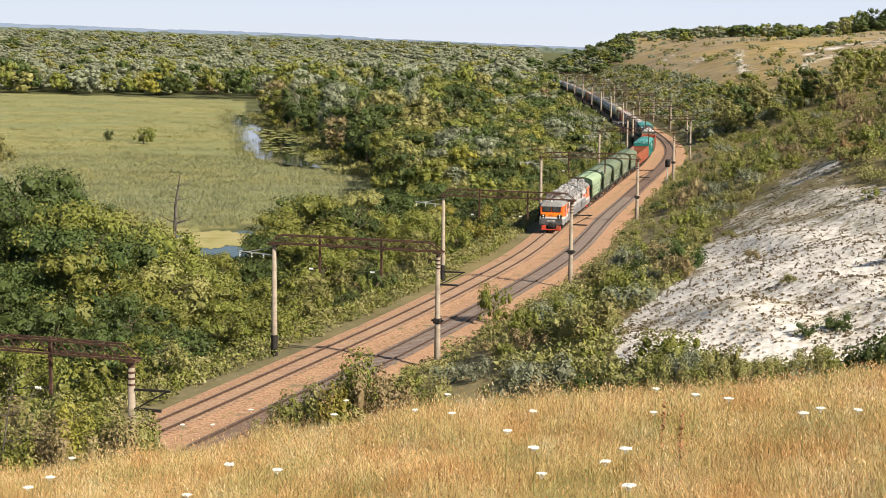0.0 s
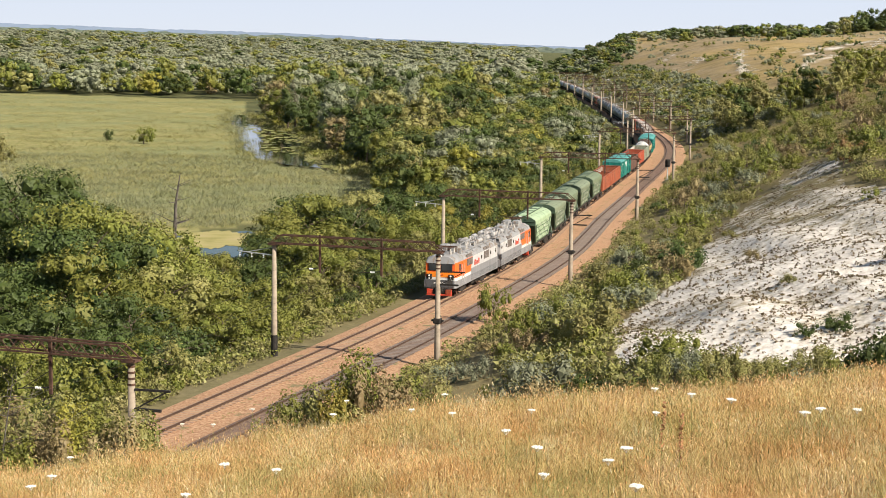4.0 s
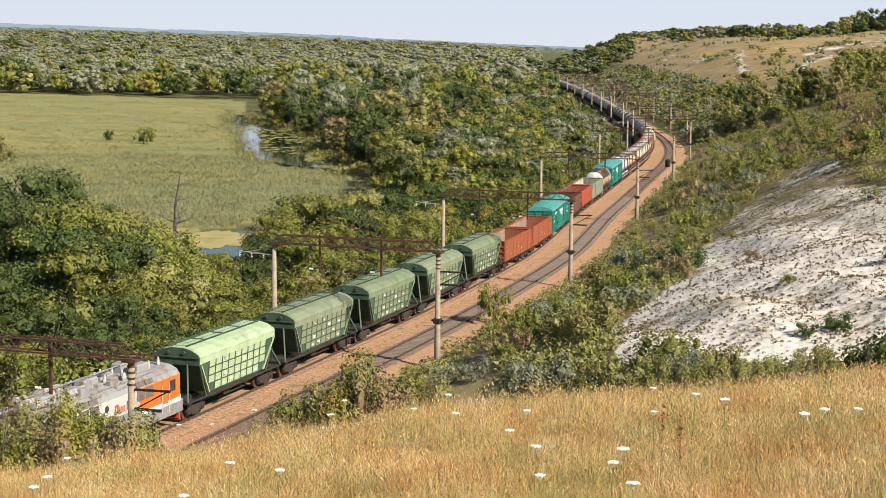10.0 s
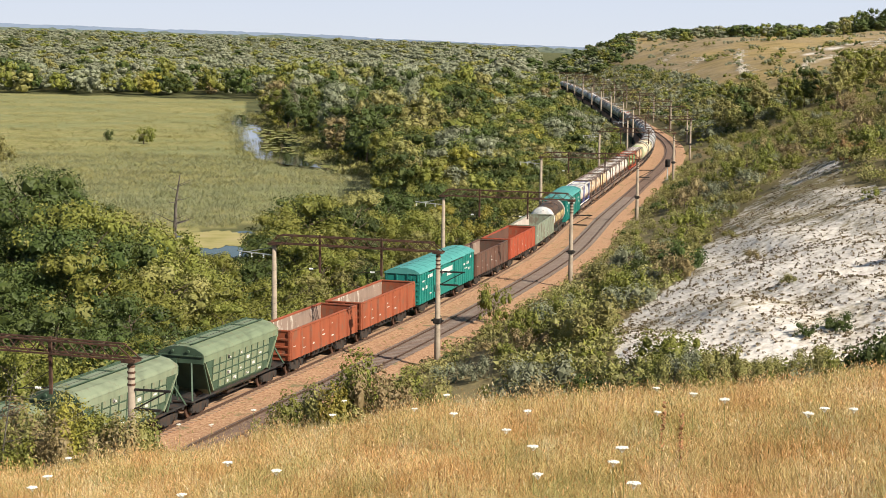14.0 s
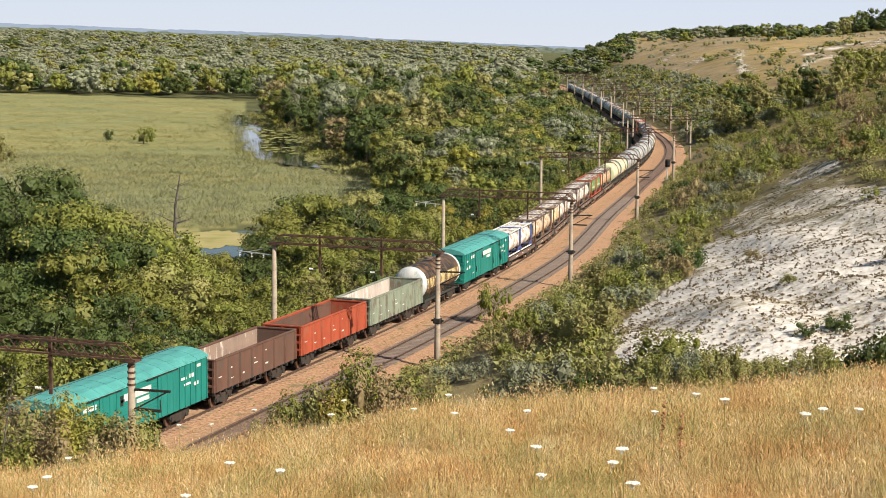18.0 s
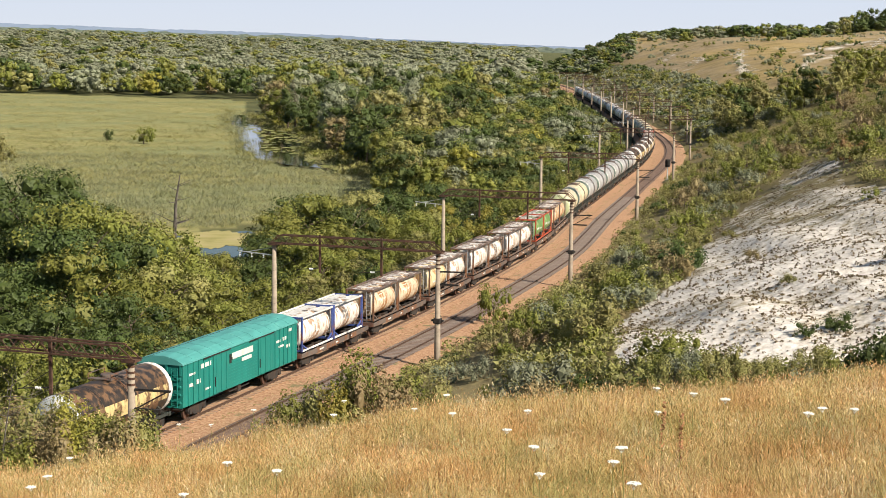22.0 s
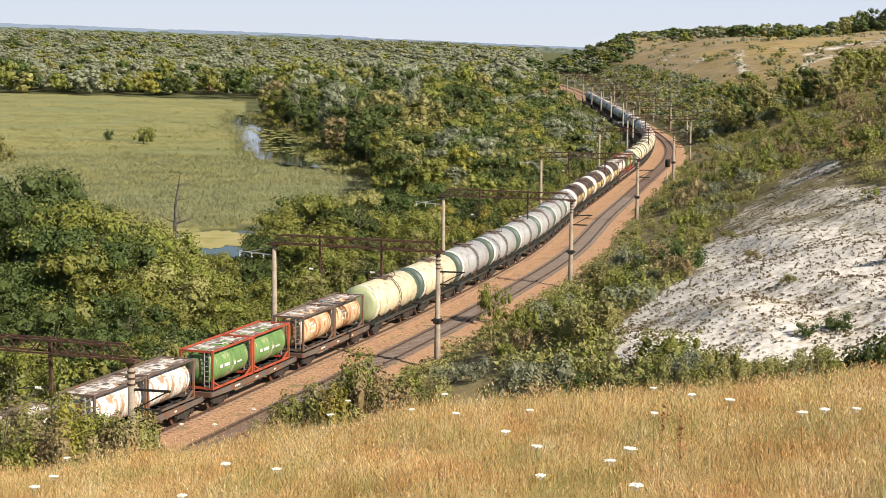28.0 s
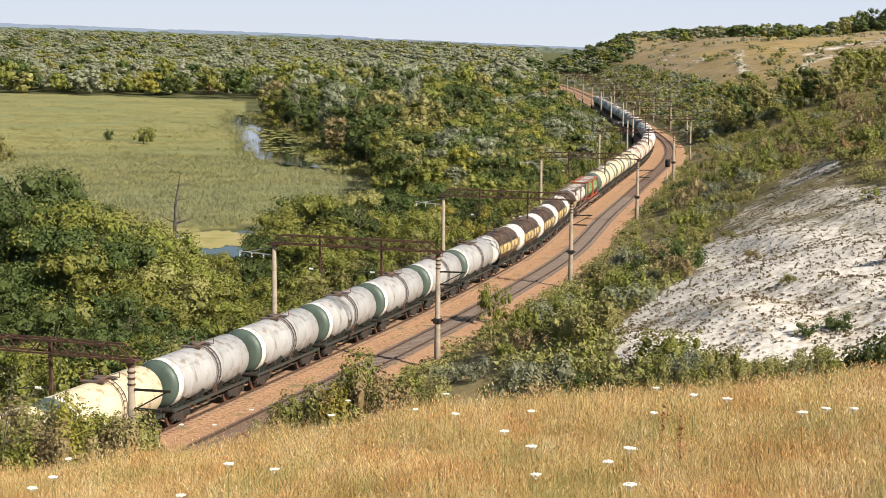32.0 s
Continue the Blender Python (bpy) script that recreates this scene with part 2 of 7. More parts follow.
# ---- ground ----
def mesh_from(name, verts, faces, mats=(), smooth=False, sizes=None, normals=None):
    """A mesh from arrays. sizes: corners of each face, where faces come as one flat list; normals: one for each vertex."""
    me = bpy.data.meshes.new(name)
    verts = np.asarray(verts, np.float32)
    faces = np.asarray(faces, np.int32)
    if sizes is not None:
        starts, n_faces = np.concatenate([[0], np.cumsum(sizes)[:-1]]).astype(np.int32), len(sizes)
    else:
        starts, n_faces = np.arange(0, faces.size, faces.shape[1], dtype=np.int32), len(faces)
    me.vertices.add(len(verts))
    me.vertices.foreach_set("co", verts.ravel())
    me.loops.add(faces.size)
    me.loops.foreach_set("vertex_index", faces.ravel())
    me.polygons.add(n_faces)
    me.polygons.foreach_set("loop_start", starts)
    me.polygons.foreach_set("use_smooth", np.full(n_faces, smooth))
    for m in mats:
        me.materials.append(m)
    me.update(calc_edges=True)
    me.validate()
    if normals is not None:
        me.attributes.new("custom_normal", "FLOAT_VECTOR", "POINT").data.foreach_set("vector", np.asarray(normals, np.float32).ravel())
        me.update()
    return me


def grid_faces(nu, nv, wrap=False):
    i = np.arange((nu if wrap else nu - 1) * (nv - 1))
    a, b = i // (nv - 1), i % (nv - 1)
    a1 = (a + 1) % nu
    return np.stack([a * nv + b, a1 * nv + b, a1 * nv + b + 1, a * nv + b + 1], 1)


def inside(px, py, poly):
    """Which points lie in a polygon."""
    px, py = np.asarray(px, float), np.asarray(py, float)
    hit = np.zeros(px.shape, bool)
    for (x0, y0), (x1, y1) in zip(poly, poly[1:] + poly[:1]):
        hit ^= ((y0 > py) != (y1 > py)) & (px < (x1 - x0) * (py - y0) / (y1 - y0 + 1e-9) + x0)
    return hit


RIVER = [(-81.9, 625), (-72.3, 566), (-60.4, 490), (-53, 439), (-46.9, 409), (-38.2, 391), (-32, 381), (-23.2, 365), (-19, 361), (-19.3, 367), (-24.4, 384), (-30.6, 406), (-37.2, 435), (-37.9, 467), (-40.7, 494), (-47.6, 525), (-58.8, 554), (-69.4, 596), (-74.3, 642), (-81.3, 651)]
RIVER_CLEAR = [(-84, 628), (-74.3, 567), (-62.4, 490), (-55, 438), (-48.5, 407), (-39, 388), (-32.5, 378), (-23, 362), (-16, 356), (-14, 366), (-20, 386), (-25, 408), (-30, 436), (-32, 470), (-37, 498), (-44, 528), (-55, 558), (-65, 600), (-70, 650), (-84, 656)]
MEADOW = [(-330, 900), (-238, 891), (-150, 850), (-97, 815), (-84, 700), (-77, 620), (-62, 540), (-50, 470), (-42, 430), (-30, 395), (-14, 358), (-12, 350), (-19, 300), (-30, 262), (-48, 240), (-75, 215), (-130, 205), (-240, 220)]
az = np.concatenate([np.linspace(-180, -19, 40, endpoint=False), np.linspace(-19, 19, 340), np.linspace(19, 180, 40, endpoint=False)[1:]])
rr = np.concatenate([[0.3, 1.5, 3], np.geomspace(4.5, 100, 130), np.geomspace(100, 4900, 200)[1:]])
A, R = np.meshgrid(np.radians(az), rr, indexing="ij")
GX, GY = R * np.sin(A), R * np.cos(A)
GZ = height(GX, GY)
ground_me = mesh_from("ground", np.stack([GX, GY, GZ], -1).reshape(-1, 3), grid_faces(len(az), len(rr), True)[:, ::-1], smooth=True)
gq, gs = beside(GX, GY)
gx, gy, gz = GX.ravel(), GY.ravel(), GZ.ravel()
in_marsh = inside(gx, gy, MEADOW) | inside(gx, gy, RIVER_CLEAR)
CHALK = [(11, 113), (16.9, 129), (20.7, 139), (28.1, 176), (36.1, 197), (42.7, 213), (50.5, 233), (51, 214), (42.3, 173), (44.3, 165), (46, 150), (25, 84), (10.4, 94)]
chalk = np.where(inside(gx, gy, CHALK), 0.61 - 0.17 * ease(120, 190, gy), 0.0) + 0.10 * wave(gx, gy, 30, 21) + 0.08 * wave(gx, gy, 7, 22)
chalk = np.where(inside(gx, gy, CHALK), chalk, np.where((gq > 14) & (gy > 80) & (gy < 300), 0.12 + 0.12 * wave(gx, gy, 18, 24), 0))
dry = np.where(gq > T2 + 3, 0.55 + 0.45 * ease(300, 420, gy), 0.0)
dry = np.where((gq > T2 + 3) & (gq < 40) & (gy > 380), 0.35, dry)
dry = np.where((gy > 900) & (gx < 0.078 * gy), 0.0, dry)
dry = np.where((gq < 0) & (gq > -9) & (gy < 420), 0.45, dry)
# bare chalk on the far hillside: strips of (x, y, x, y, width)
for x0, y0, x1, y1, wd in ((139, 790, 111.7, 624, 1.6), (89.9, 1001, 97.7, 933, 5), (80.9, 670, 97.4, 702, 3.2), (116, 881, 127, 914, 3), (109.8, 757, 128.3, 769, 4), (135.8, 624, 169.6, 666, 4), (150, 690, 185, 720, 4), (140, 640, 128, 600, 2.5)):
    u = np.clip(((gx - x0) * (x1 - x0) + (gy - y0) * (y1 - y0)) / ((x1 - x0) ** 2 + (y1 - y0) ** 2), 0, 1)
    off = np.hypot(gx - x0 - u * (x1 - x0), (gy - y0 - u * (y1 - y0)) * 0.35)
    chalk = np.maximum(chalk, np.where(off < 3 * wd, (0.62 + 0.14 * wave(gx, gy, 14, 31)) * np.exp(-(off / wd) ** 2), 0))
chalk = np.maximum(chalk, np.where((gy > 520) & (gy < 1000) & (gq > 45), 0.24 + 0.10 * wave(gx, gy, 60, 33) + 0.08 * wave(gx, gy, 15, 34), 0))
knoll_zone = (np.hypot(gx, gy) < 54) & (gq > 20)
for key, val in (("marsh", in_marsh.astype(float)), ("straw", knoll_zone.astype(float)), ("chalk", np.clip(chalk, 0, 1)), ("dry", dry)):
    at = ground_me.attributes.new(key, "FLOAT", "POINT")
    at.data.foreach_set("value", val.astype(np.float32))


def ground_material():
    m = bpy.data.materials.new("ground")
    m.use_nodes = True
    nt = m.node_tree
    N, L = nt.nodes, nt.links
    b = N["Principled BSDF"]
    b.inputs["Roughness"].default_value, b.inputs["Specular IOR Level"].default_value = 0.95, 0.1
    tc = N.new("ShaderNodeTexCoord")

    def noisy(scale, cols, stretch=(1, 1, 1), rough=0.6, lo=0.3, hi=0.7):
        mp = N.new("ShaderNodeMapping")
        mp.inputs["Scale"].default_value = stretch
        L.new(tc.outputs["Object"], mp.inputs[0])
        n = N.new("ShaderNodeTexNoise")
        n.inputs["Scale"].default_value, n.inputs["Detail"].default_value, n.inputs["Roughness"].default_value = scale, 9, rough
        L.new(mp.outputs[0], n.inputs["Vector"])
        r = N.new("ShaderNodeValToRGB")
        el = r.color_ramp.elements
        while len(el) < len(cols):
            el.new(0.5)
        for i, c in enumerate(cols):
            el[i].position, el[i].color = lo + (hi - lo) * i / (len(cols) - 1), (*c, 1)
        L.new(n.outputs[0], r.inputs[0])
        return r.outputs[0]

    def blend(fac, a, c):
        mx = N.new("ShaderNodeMix")
        mx.data_type = "RGBA"
        L.new(fac, mx.inputs[0]), L.new(a, mx.inputs[6]), L.new(c, mx.inputs[7])
        return mx.outputs[2]

    def attr(name):
        a = N.new("ShaderNodeAttribute")
        a.attribute_name = name
        return a.outputs["Fac"]

    def broken(name, scale, soft=0.12):
        """The zone's share, broken into patches by noise."""
        n = N.new("ShaderNodeTexNoise")
        n.inputs["Scale"].default_value, n.inputs["Detail"].default_value, n.inputs["Roughness"].default_value = scale, 8, 0.7
        L.new(tc.outputs["Object"], n.inputs["Vector"])
        s = N.new("ShaderNodeMath")
        s.operation = "ADD"
        L.new(attr(name), s.inputs[0]), L.new(n.outputs[0], s.inputs[1])
        r = N.new("ShaderNodeMapRange")
        r.inputs["From Min"].default_value, r.inputs["From Max"].default_value = 1.0 - soft, 1.0 + soft
        L.new(s.outputs[0], r.inputs["Value"])
        return r.outputs[0]

    wood = noisy(0.06, [(0.060, 0.068, 0.030), (0.10, 0.105, 0.045), (0.145, 0.135, 0.06)])
    marsh = blend(noisy(0.012, [(0, 0, 0), (1, 1, 1)], (1, 2.2, 1), lo=0.4, hi=0.6),
                  noisy(0.5, [(0.150, 0.165, 0.072), (0.205, 0.218, 0.100), (0.255, 0.258, 0.130)], (1, 0.5, 1)),
                  noisy(0.4, [(0.195, 0.190, 0.072), (0.262, 0.248, 0.100), (0.34, 0.29, 0.14)], (1, 0.4, 1)))
    dry_c = blend(noisy(0.018, [(0, 0, 0), (1, 1, 1)], (1, 0.5, 1), lo=0.42, hi=0.58),
                  noisy(0.12, [(0.13, 0.110, 0.055), (0.215, 0.170, 0.095), (0.31, 0.24, 0.15), (0.19, 0.155, 0.08)], rough=0.75),
                  noisy(0.09, [(0.15, 0.13, 0.05), (0.27, 0.20, 0.085), (0.36, 0.265, 0.12), (0.22, 0.165, 0.075)], rough=0.75))
    straw = noisy(9.0, [(0.25, 0.155, 0.06), (0.42, 0.28, 0.11), (0.56, 0.41, 0.19)], rough=0.7)
    white = noisy(1.6, [(0.42, 0.36, 0.29), (0.70, 0.65, 0.58), (0.84, 0.80, 0.74)], rough=0.75)
    col = blend(attr("marsh"), wood, marsh)
    col = blend(attr("dry"), col, dry_c)
    col = blend(broken("chalk", 0.9), col, white)
    col = blend(attr("straw"), col, straw)
    L.new(col, b.inputs["Base Color"])
    n3 = N.new("ShaderNodeTexNoise")
    n3.inputs["Scale"].default_value, n3.inputs["Detail"].default_value = 1.2, 9
    L.new(tc.outputs["Object"], n3.inputs["Vector"])
    bp = N.new("ShaderNodeBump")
    bp.inputs["Strength"].default_value, bp.inputs["Distance"].default_value = 1.0, 0.2
    L.new(n3.outputs[0], bp.inputs["Height"])
    L.new(bp.outputs[0], b.inputs["Normal"])
    return m


ground_me.materials.append(ground_material())
ground = tagged(new("ground", ground_me), "rolling ground of meadow, dry slope and chalk", "ground", kind="structure")

# water of the oxbow, its weed, and the far ridges
M["water"] = mat("still_water", [(0.010, 0.014, 0.010), (0.022, 0.026, 0.018)], rough=0.04, scale=0.2, spec=0.5, bump=0.004, bump_scale=0.8)
M["weed"] = mat("floating_weed", [(0.12, 0.14, 0.03), (0.21, 0.21, 0.055), (0.29, 0.25, 0.12)], rough=0.7, scale=0.35, bump=0.02)
M["scum"] = mat("dry_weed_sheet", [(0.24, 0.22, 0.07), (0.33, 0.29, 0.11), (0.38, 0.31, 0.16)], rough=0.8, scale=0.25, bump=0.02)


def flat_patch(name, poly, z, material, label, wobble=0.0, seed=0, kind="structure", parent=None):
    r2 = np.random.RandomState(seed)
    bm = B()
    k = []
    n = len(poly)
    for i in range(n):
        (x0, y0), (x1, y1) = poly[i], poly[(i + 1) % n]
        for t in (0, 0.33, 0.67):
            k.append(bm.verts.new((x0 + (x1 - x0) * t + r2.normal() * wobble, y0 + (y1 - y0) * t + r2.normal() * wobble * 3, z)))
    f = bm.faces.new(k)
    if f.normal.z < 0:
        f.normal_flip()
    bmesh.ops.triangulate(bm, faces=[f])
    ob = part(name, bm, material, parent)
    return tagged(ob, label, "water" if kind == "structure" else "plants", kind=kind)


river = flat_patch("water", RIVER, -4.58, M["water"], "still dark water of a weedy backwater", 0.7, 1)
pond = flat_patch("water", [(-39, 236), (-37, 245), (-26.6, 246), (-24, 236), (-25, 219), (-35, 219)], -4.58, M["water"], "small pond at the edge of the wet meadow", 0.5, 2)


def weed_patches(name, n, spot, size, z, material, label, seed):
    r2 = np.random.RandomState(seed)
    bm = B()
    for _ in range(n):
        x, y, k = spot(r2)
        w, ln = size * r2.uniform(0.4, 1.3) * k, size * r2.uniform(1.0, 3.4) * k
        m = 9
        ring = [bm.verts.new((x + w * math.cos(6.283 * i / m) * r2.uniform(0.7, 1.2), y + ln * math.sin(6.283 * i / m) * r2.uniform(0.7, 1.2), z + r2.uniform(0, 0.02))) for i in range(m)]
        bm.faces.new(ring)
    return tagged(part(name, bm, material), label, "water plants", kind="stuff")


def along_river(r2):
    y = 425 + 135 * r2.rand()
    xl, xr = np.interp(y, [366, 405, 435, 494, 554, 640], [-22, -46, -52, -60, -70, -82]), np.interp(y, [366, 384, 405, 435, 467, 494, 525, 554, 640], [-19.5, -24.5, -30.5, -37, -38, -41, -47.6, -59, -74])
    return xl + (xr - xl) * r2.uniform(0.3, 1.0), y, 0.55


def river_edge(r2):
    y = 362 + 78 * r2.rand()
    return np.interp(y, [362, 384, 405, 435], [-18.5, -24.5, -30.5, -37]) - abs(r2.normal()) * 1.6, y, 0.9


weed_patches("water_weed", 150, along_river, 1.7, -4.56, M["weed"], "green and tan mats of floating weed on the backwater", 5)
weed_patches("water_weed", 40, lambda r2: (r2.uniform(-37, -27), r2.uniform(231, 244), 1.1), 1.8, -4.56, M["scum"], "yellow sheet of dry weed on the pond", 6)
weed_patches("water_weed", 110, river_edge, 1.3, -4.555, M["weed"], "strip of bright weed along the reeds", 7)

# the blue of distance haze is put straight into this ridge's colour
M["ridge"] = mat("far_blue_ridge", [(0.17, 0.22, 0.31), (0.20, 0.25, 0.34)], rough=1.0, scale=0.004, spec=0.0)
# wood line, its green greyed and paled in the colour for haze
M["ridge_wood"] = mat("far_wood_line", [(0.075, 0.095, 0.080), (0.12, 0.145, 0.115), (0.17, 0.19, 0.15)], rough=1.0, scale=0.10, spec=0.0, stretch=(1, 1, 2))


def ridge(name, radius, material, tops, a0, a1, seed, rough_by):
    r2 = np.random.RandomState(seed)
    n = 160
    v, f = [], []
    jag = np.cumsum(r2.normal(size=n)) * 0.3
    jag -= np.linspace(jag[0], jag[-1], n)
    for i in range(n):
        a = radians(a0 + (a1 - a0) * i / (n - 1))
        h = np.interp(math.degrees(a), [t[0] for t in tops], [t[1] for t in tops]) + (jag[i] + r2.normal() * 0.5) * rough_by
        for z, push in ((-30, 0), (h * 0.6, 2), (h, 5)):
            v.append(((radius + push) * math.sin(a), (radius + push) * math.cos(a), z))
    return tagged(new(name, mesh_from(name, v, grid_faces(n, 3), [material], smooth=True)), "distant upland beyond the flood plain, tinted for haze", "distance", kind="structure")


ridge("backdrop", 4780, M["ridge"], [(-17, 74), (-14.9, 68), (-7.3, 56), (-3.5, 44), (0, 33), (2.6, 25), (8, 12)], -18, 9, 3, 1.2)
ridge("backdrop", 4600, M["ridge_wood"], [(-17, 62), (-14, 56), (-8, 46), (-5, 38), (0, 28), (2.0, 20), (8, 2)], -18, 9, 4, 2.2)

# hazy sky low over the plain
def haze_sky():
    m = bpy.data.materials.new("hazy_sky")
    m.use_nodes = True
    N, L = m.node_tree.nodes, m.node_tree.links
    tc, sp, rp, em = N.new("ShaderNodeTexCoord"), N.new("ShaderNodeSeparateXYZ"), N.new("ShaderNodeMapRange"), N.new("ShaderNodeEmission")
    L.new(tc.outputs["Object"], sp.inputs[0])
    rp.inputs["From Min"].default_value, rp.inputs["From Max"].default_value = 0, 260
    L.new(sp.outputs["Z"], rp.inputs["Value"])
    mx = N.new("ShaderNodeMix")
    mx.data_type = "RGBA"
    L.new(rp.outputs[0], mx.inputs[0])
    mx.inputs[6].default_value, mx.inputs[7].default_value = (0.55, 0.585, 0.64, 1), (0.49, 0.55, 0.66, 1)
    L.new(mx.outputs[2], em.inputs[0])
    em.inputs[1].default_value = 0.93
    L.new(em.outputs[0], N["Material Output"].inputs[0])
    return m


v, n = [], 60
for i in range(n):
    a = radians(-24 + 48 * i / (n - 1))
    for z in (-40, 120, 420):
        v.append((4935 * math.sin(a), 4935 * math.cos(a), z))
tagged(new("backdrop", mesh_from("sky_backdrop", v, grid_faces(n, 3), [haze_sky()], smooth=True)), "pale hazy summer sky above the horizon", "sky", kind="structure")

# ---- track bed and rails ----
RAIL_TOP = 0.0
def strip(name, s0, s1, step, section, material, label="", kind="structure", parent=None):
    """Sweeps a level section of (offset, z) points along the line."""
    ss = np.arange(s0, s1, step)
    verts = []
    for s in ss:
        for o, z in section:
            x, y, _ = on_track(s, o)
            verts.append((x, y, z))
    me = mesh_from(name, verts, grid_faces(len(ss), len(section)), [material], smooth=False)
    return tagged(new(name, me), label, "railway", kind=kind) if parent is None else part_of(new(name, me), parent)


def part_of(ob, parent):
    ob.parent = parent
    return ob


M["ballast"] = mat("ballast", [(0.24, 0.125, 0.070), (0.38, 0.22, 0.125), (0.50, 0.33, 0.20)], rough=0.95, scale=5, bump=0.05, bump_scale=14, spots=((0.16, 0.15, 0.07), 0.1, 0.5), coords="Object", detail=9)
S_NEAR, S_FAR = s_at(60), s_at(1450)
bed = strip("track_bed", S_NEAR, S_FAR, 3.0,
            [(-4.6, -0.75), (-2.6, -0.36), (-2.4, -0.24), (-0.78, -0.16), (0.78, -0.16), (1.5, -0.24), (2.5, -0.27), (3.5, -0.24), (T2 - 0.78, -0.16), (T2 + 0.78, -0.16), (T2 + 1.6, -0.22), (T2 + 3.2, -0.30), (T2 + 5.0, -0.60)],
            M["ballast"], "reddish crushed stone bed under two tracks")

M["ballast_dark"] = mat("dirty_ballast", [(0.085, 0.055, 0.042), (0.16, 0.105, 0.078), (0.24, 0.165, 0.12)], rough=0.95, scale=5, bump=0.05, bump_scale=14, detail=9)
strip("ballast_strip", S_NEAR, S_FAR, 3.0, [(T2 - 1.3, -0.175), (T2 - 1.1, -0.150), (T2 + 1.1, -0.150), (T2 + 1.3, -0.175)], M["ballast_dark"], "dark oily ballast of the second track")
# rails
def rail_strip(name, off, parent):
    g = strip(name, S_NEAR, s_at(1150), 3.0, [(off - 0.075, -0.17), (off - 0.035, -0.15), (off - 0.035, -0.03), (off - 0.036, -0.002), (off + 0.036, -0.002), (off + 0.035, -0.03), (off + 0.035, -0.15), (off + 0.075, -0.17)], M["rail"], parent=parent)
    h = strip("rail_head", S_NEAR, s_at(1150), 3.0, [(off - 0.034, 0.0), (off + 0.034, 0.0)], M["rail_head"], parent=g)
    return g


GAUGE = 1.59
track_1 = tagged(new("track_1"), "rusty railway track with worn rails on ballast", "railway track", kind="structure")
track_2 = tagged(new("track_2"), "railway track with dark rails on grey sleepers", "railway track", kind="structure")
for tr, o in ((track_1, 0.0), (track_2, T2)):
    for side in (-1, 1):
        rail_strip("rail", o + side * GAUGE / 2, tr)

# sleepers, each a piece of its track; the nearest stretch shows them
bm = B()
box(bm, -1.35, 1.35, -0.12, 0.12, -0.19, -0.128, 0.02)
slp = part("sleeper", bm, M["sleeper"])
me_a = slp.data
me_b = me_a.copy()
me_b.materials.clear()
me_b.materials.append(M["sleeper_grey"])
bpy.data.objects.remove(slp)
for tr, o, me, y0, n in ((track_1, 0.0, me_a, 92, 290), (track_2, T2, me_b, 108, 290)):
    s0 = s_at(y0)
    for i in range(n):
        x, y, d = on_track(s0 + i * 0.56, o)
        so = new("sleeper", me)
        so.parent = tr
        so.matrix_basis = pose(x, y, 0.0 if o else -0.02, 0, 0, math.degrees(math.atan2(-d[0], d[1])))

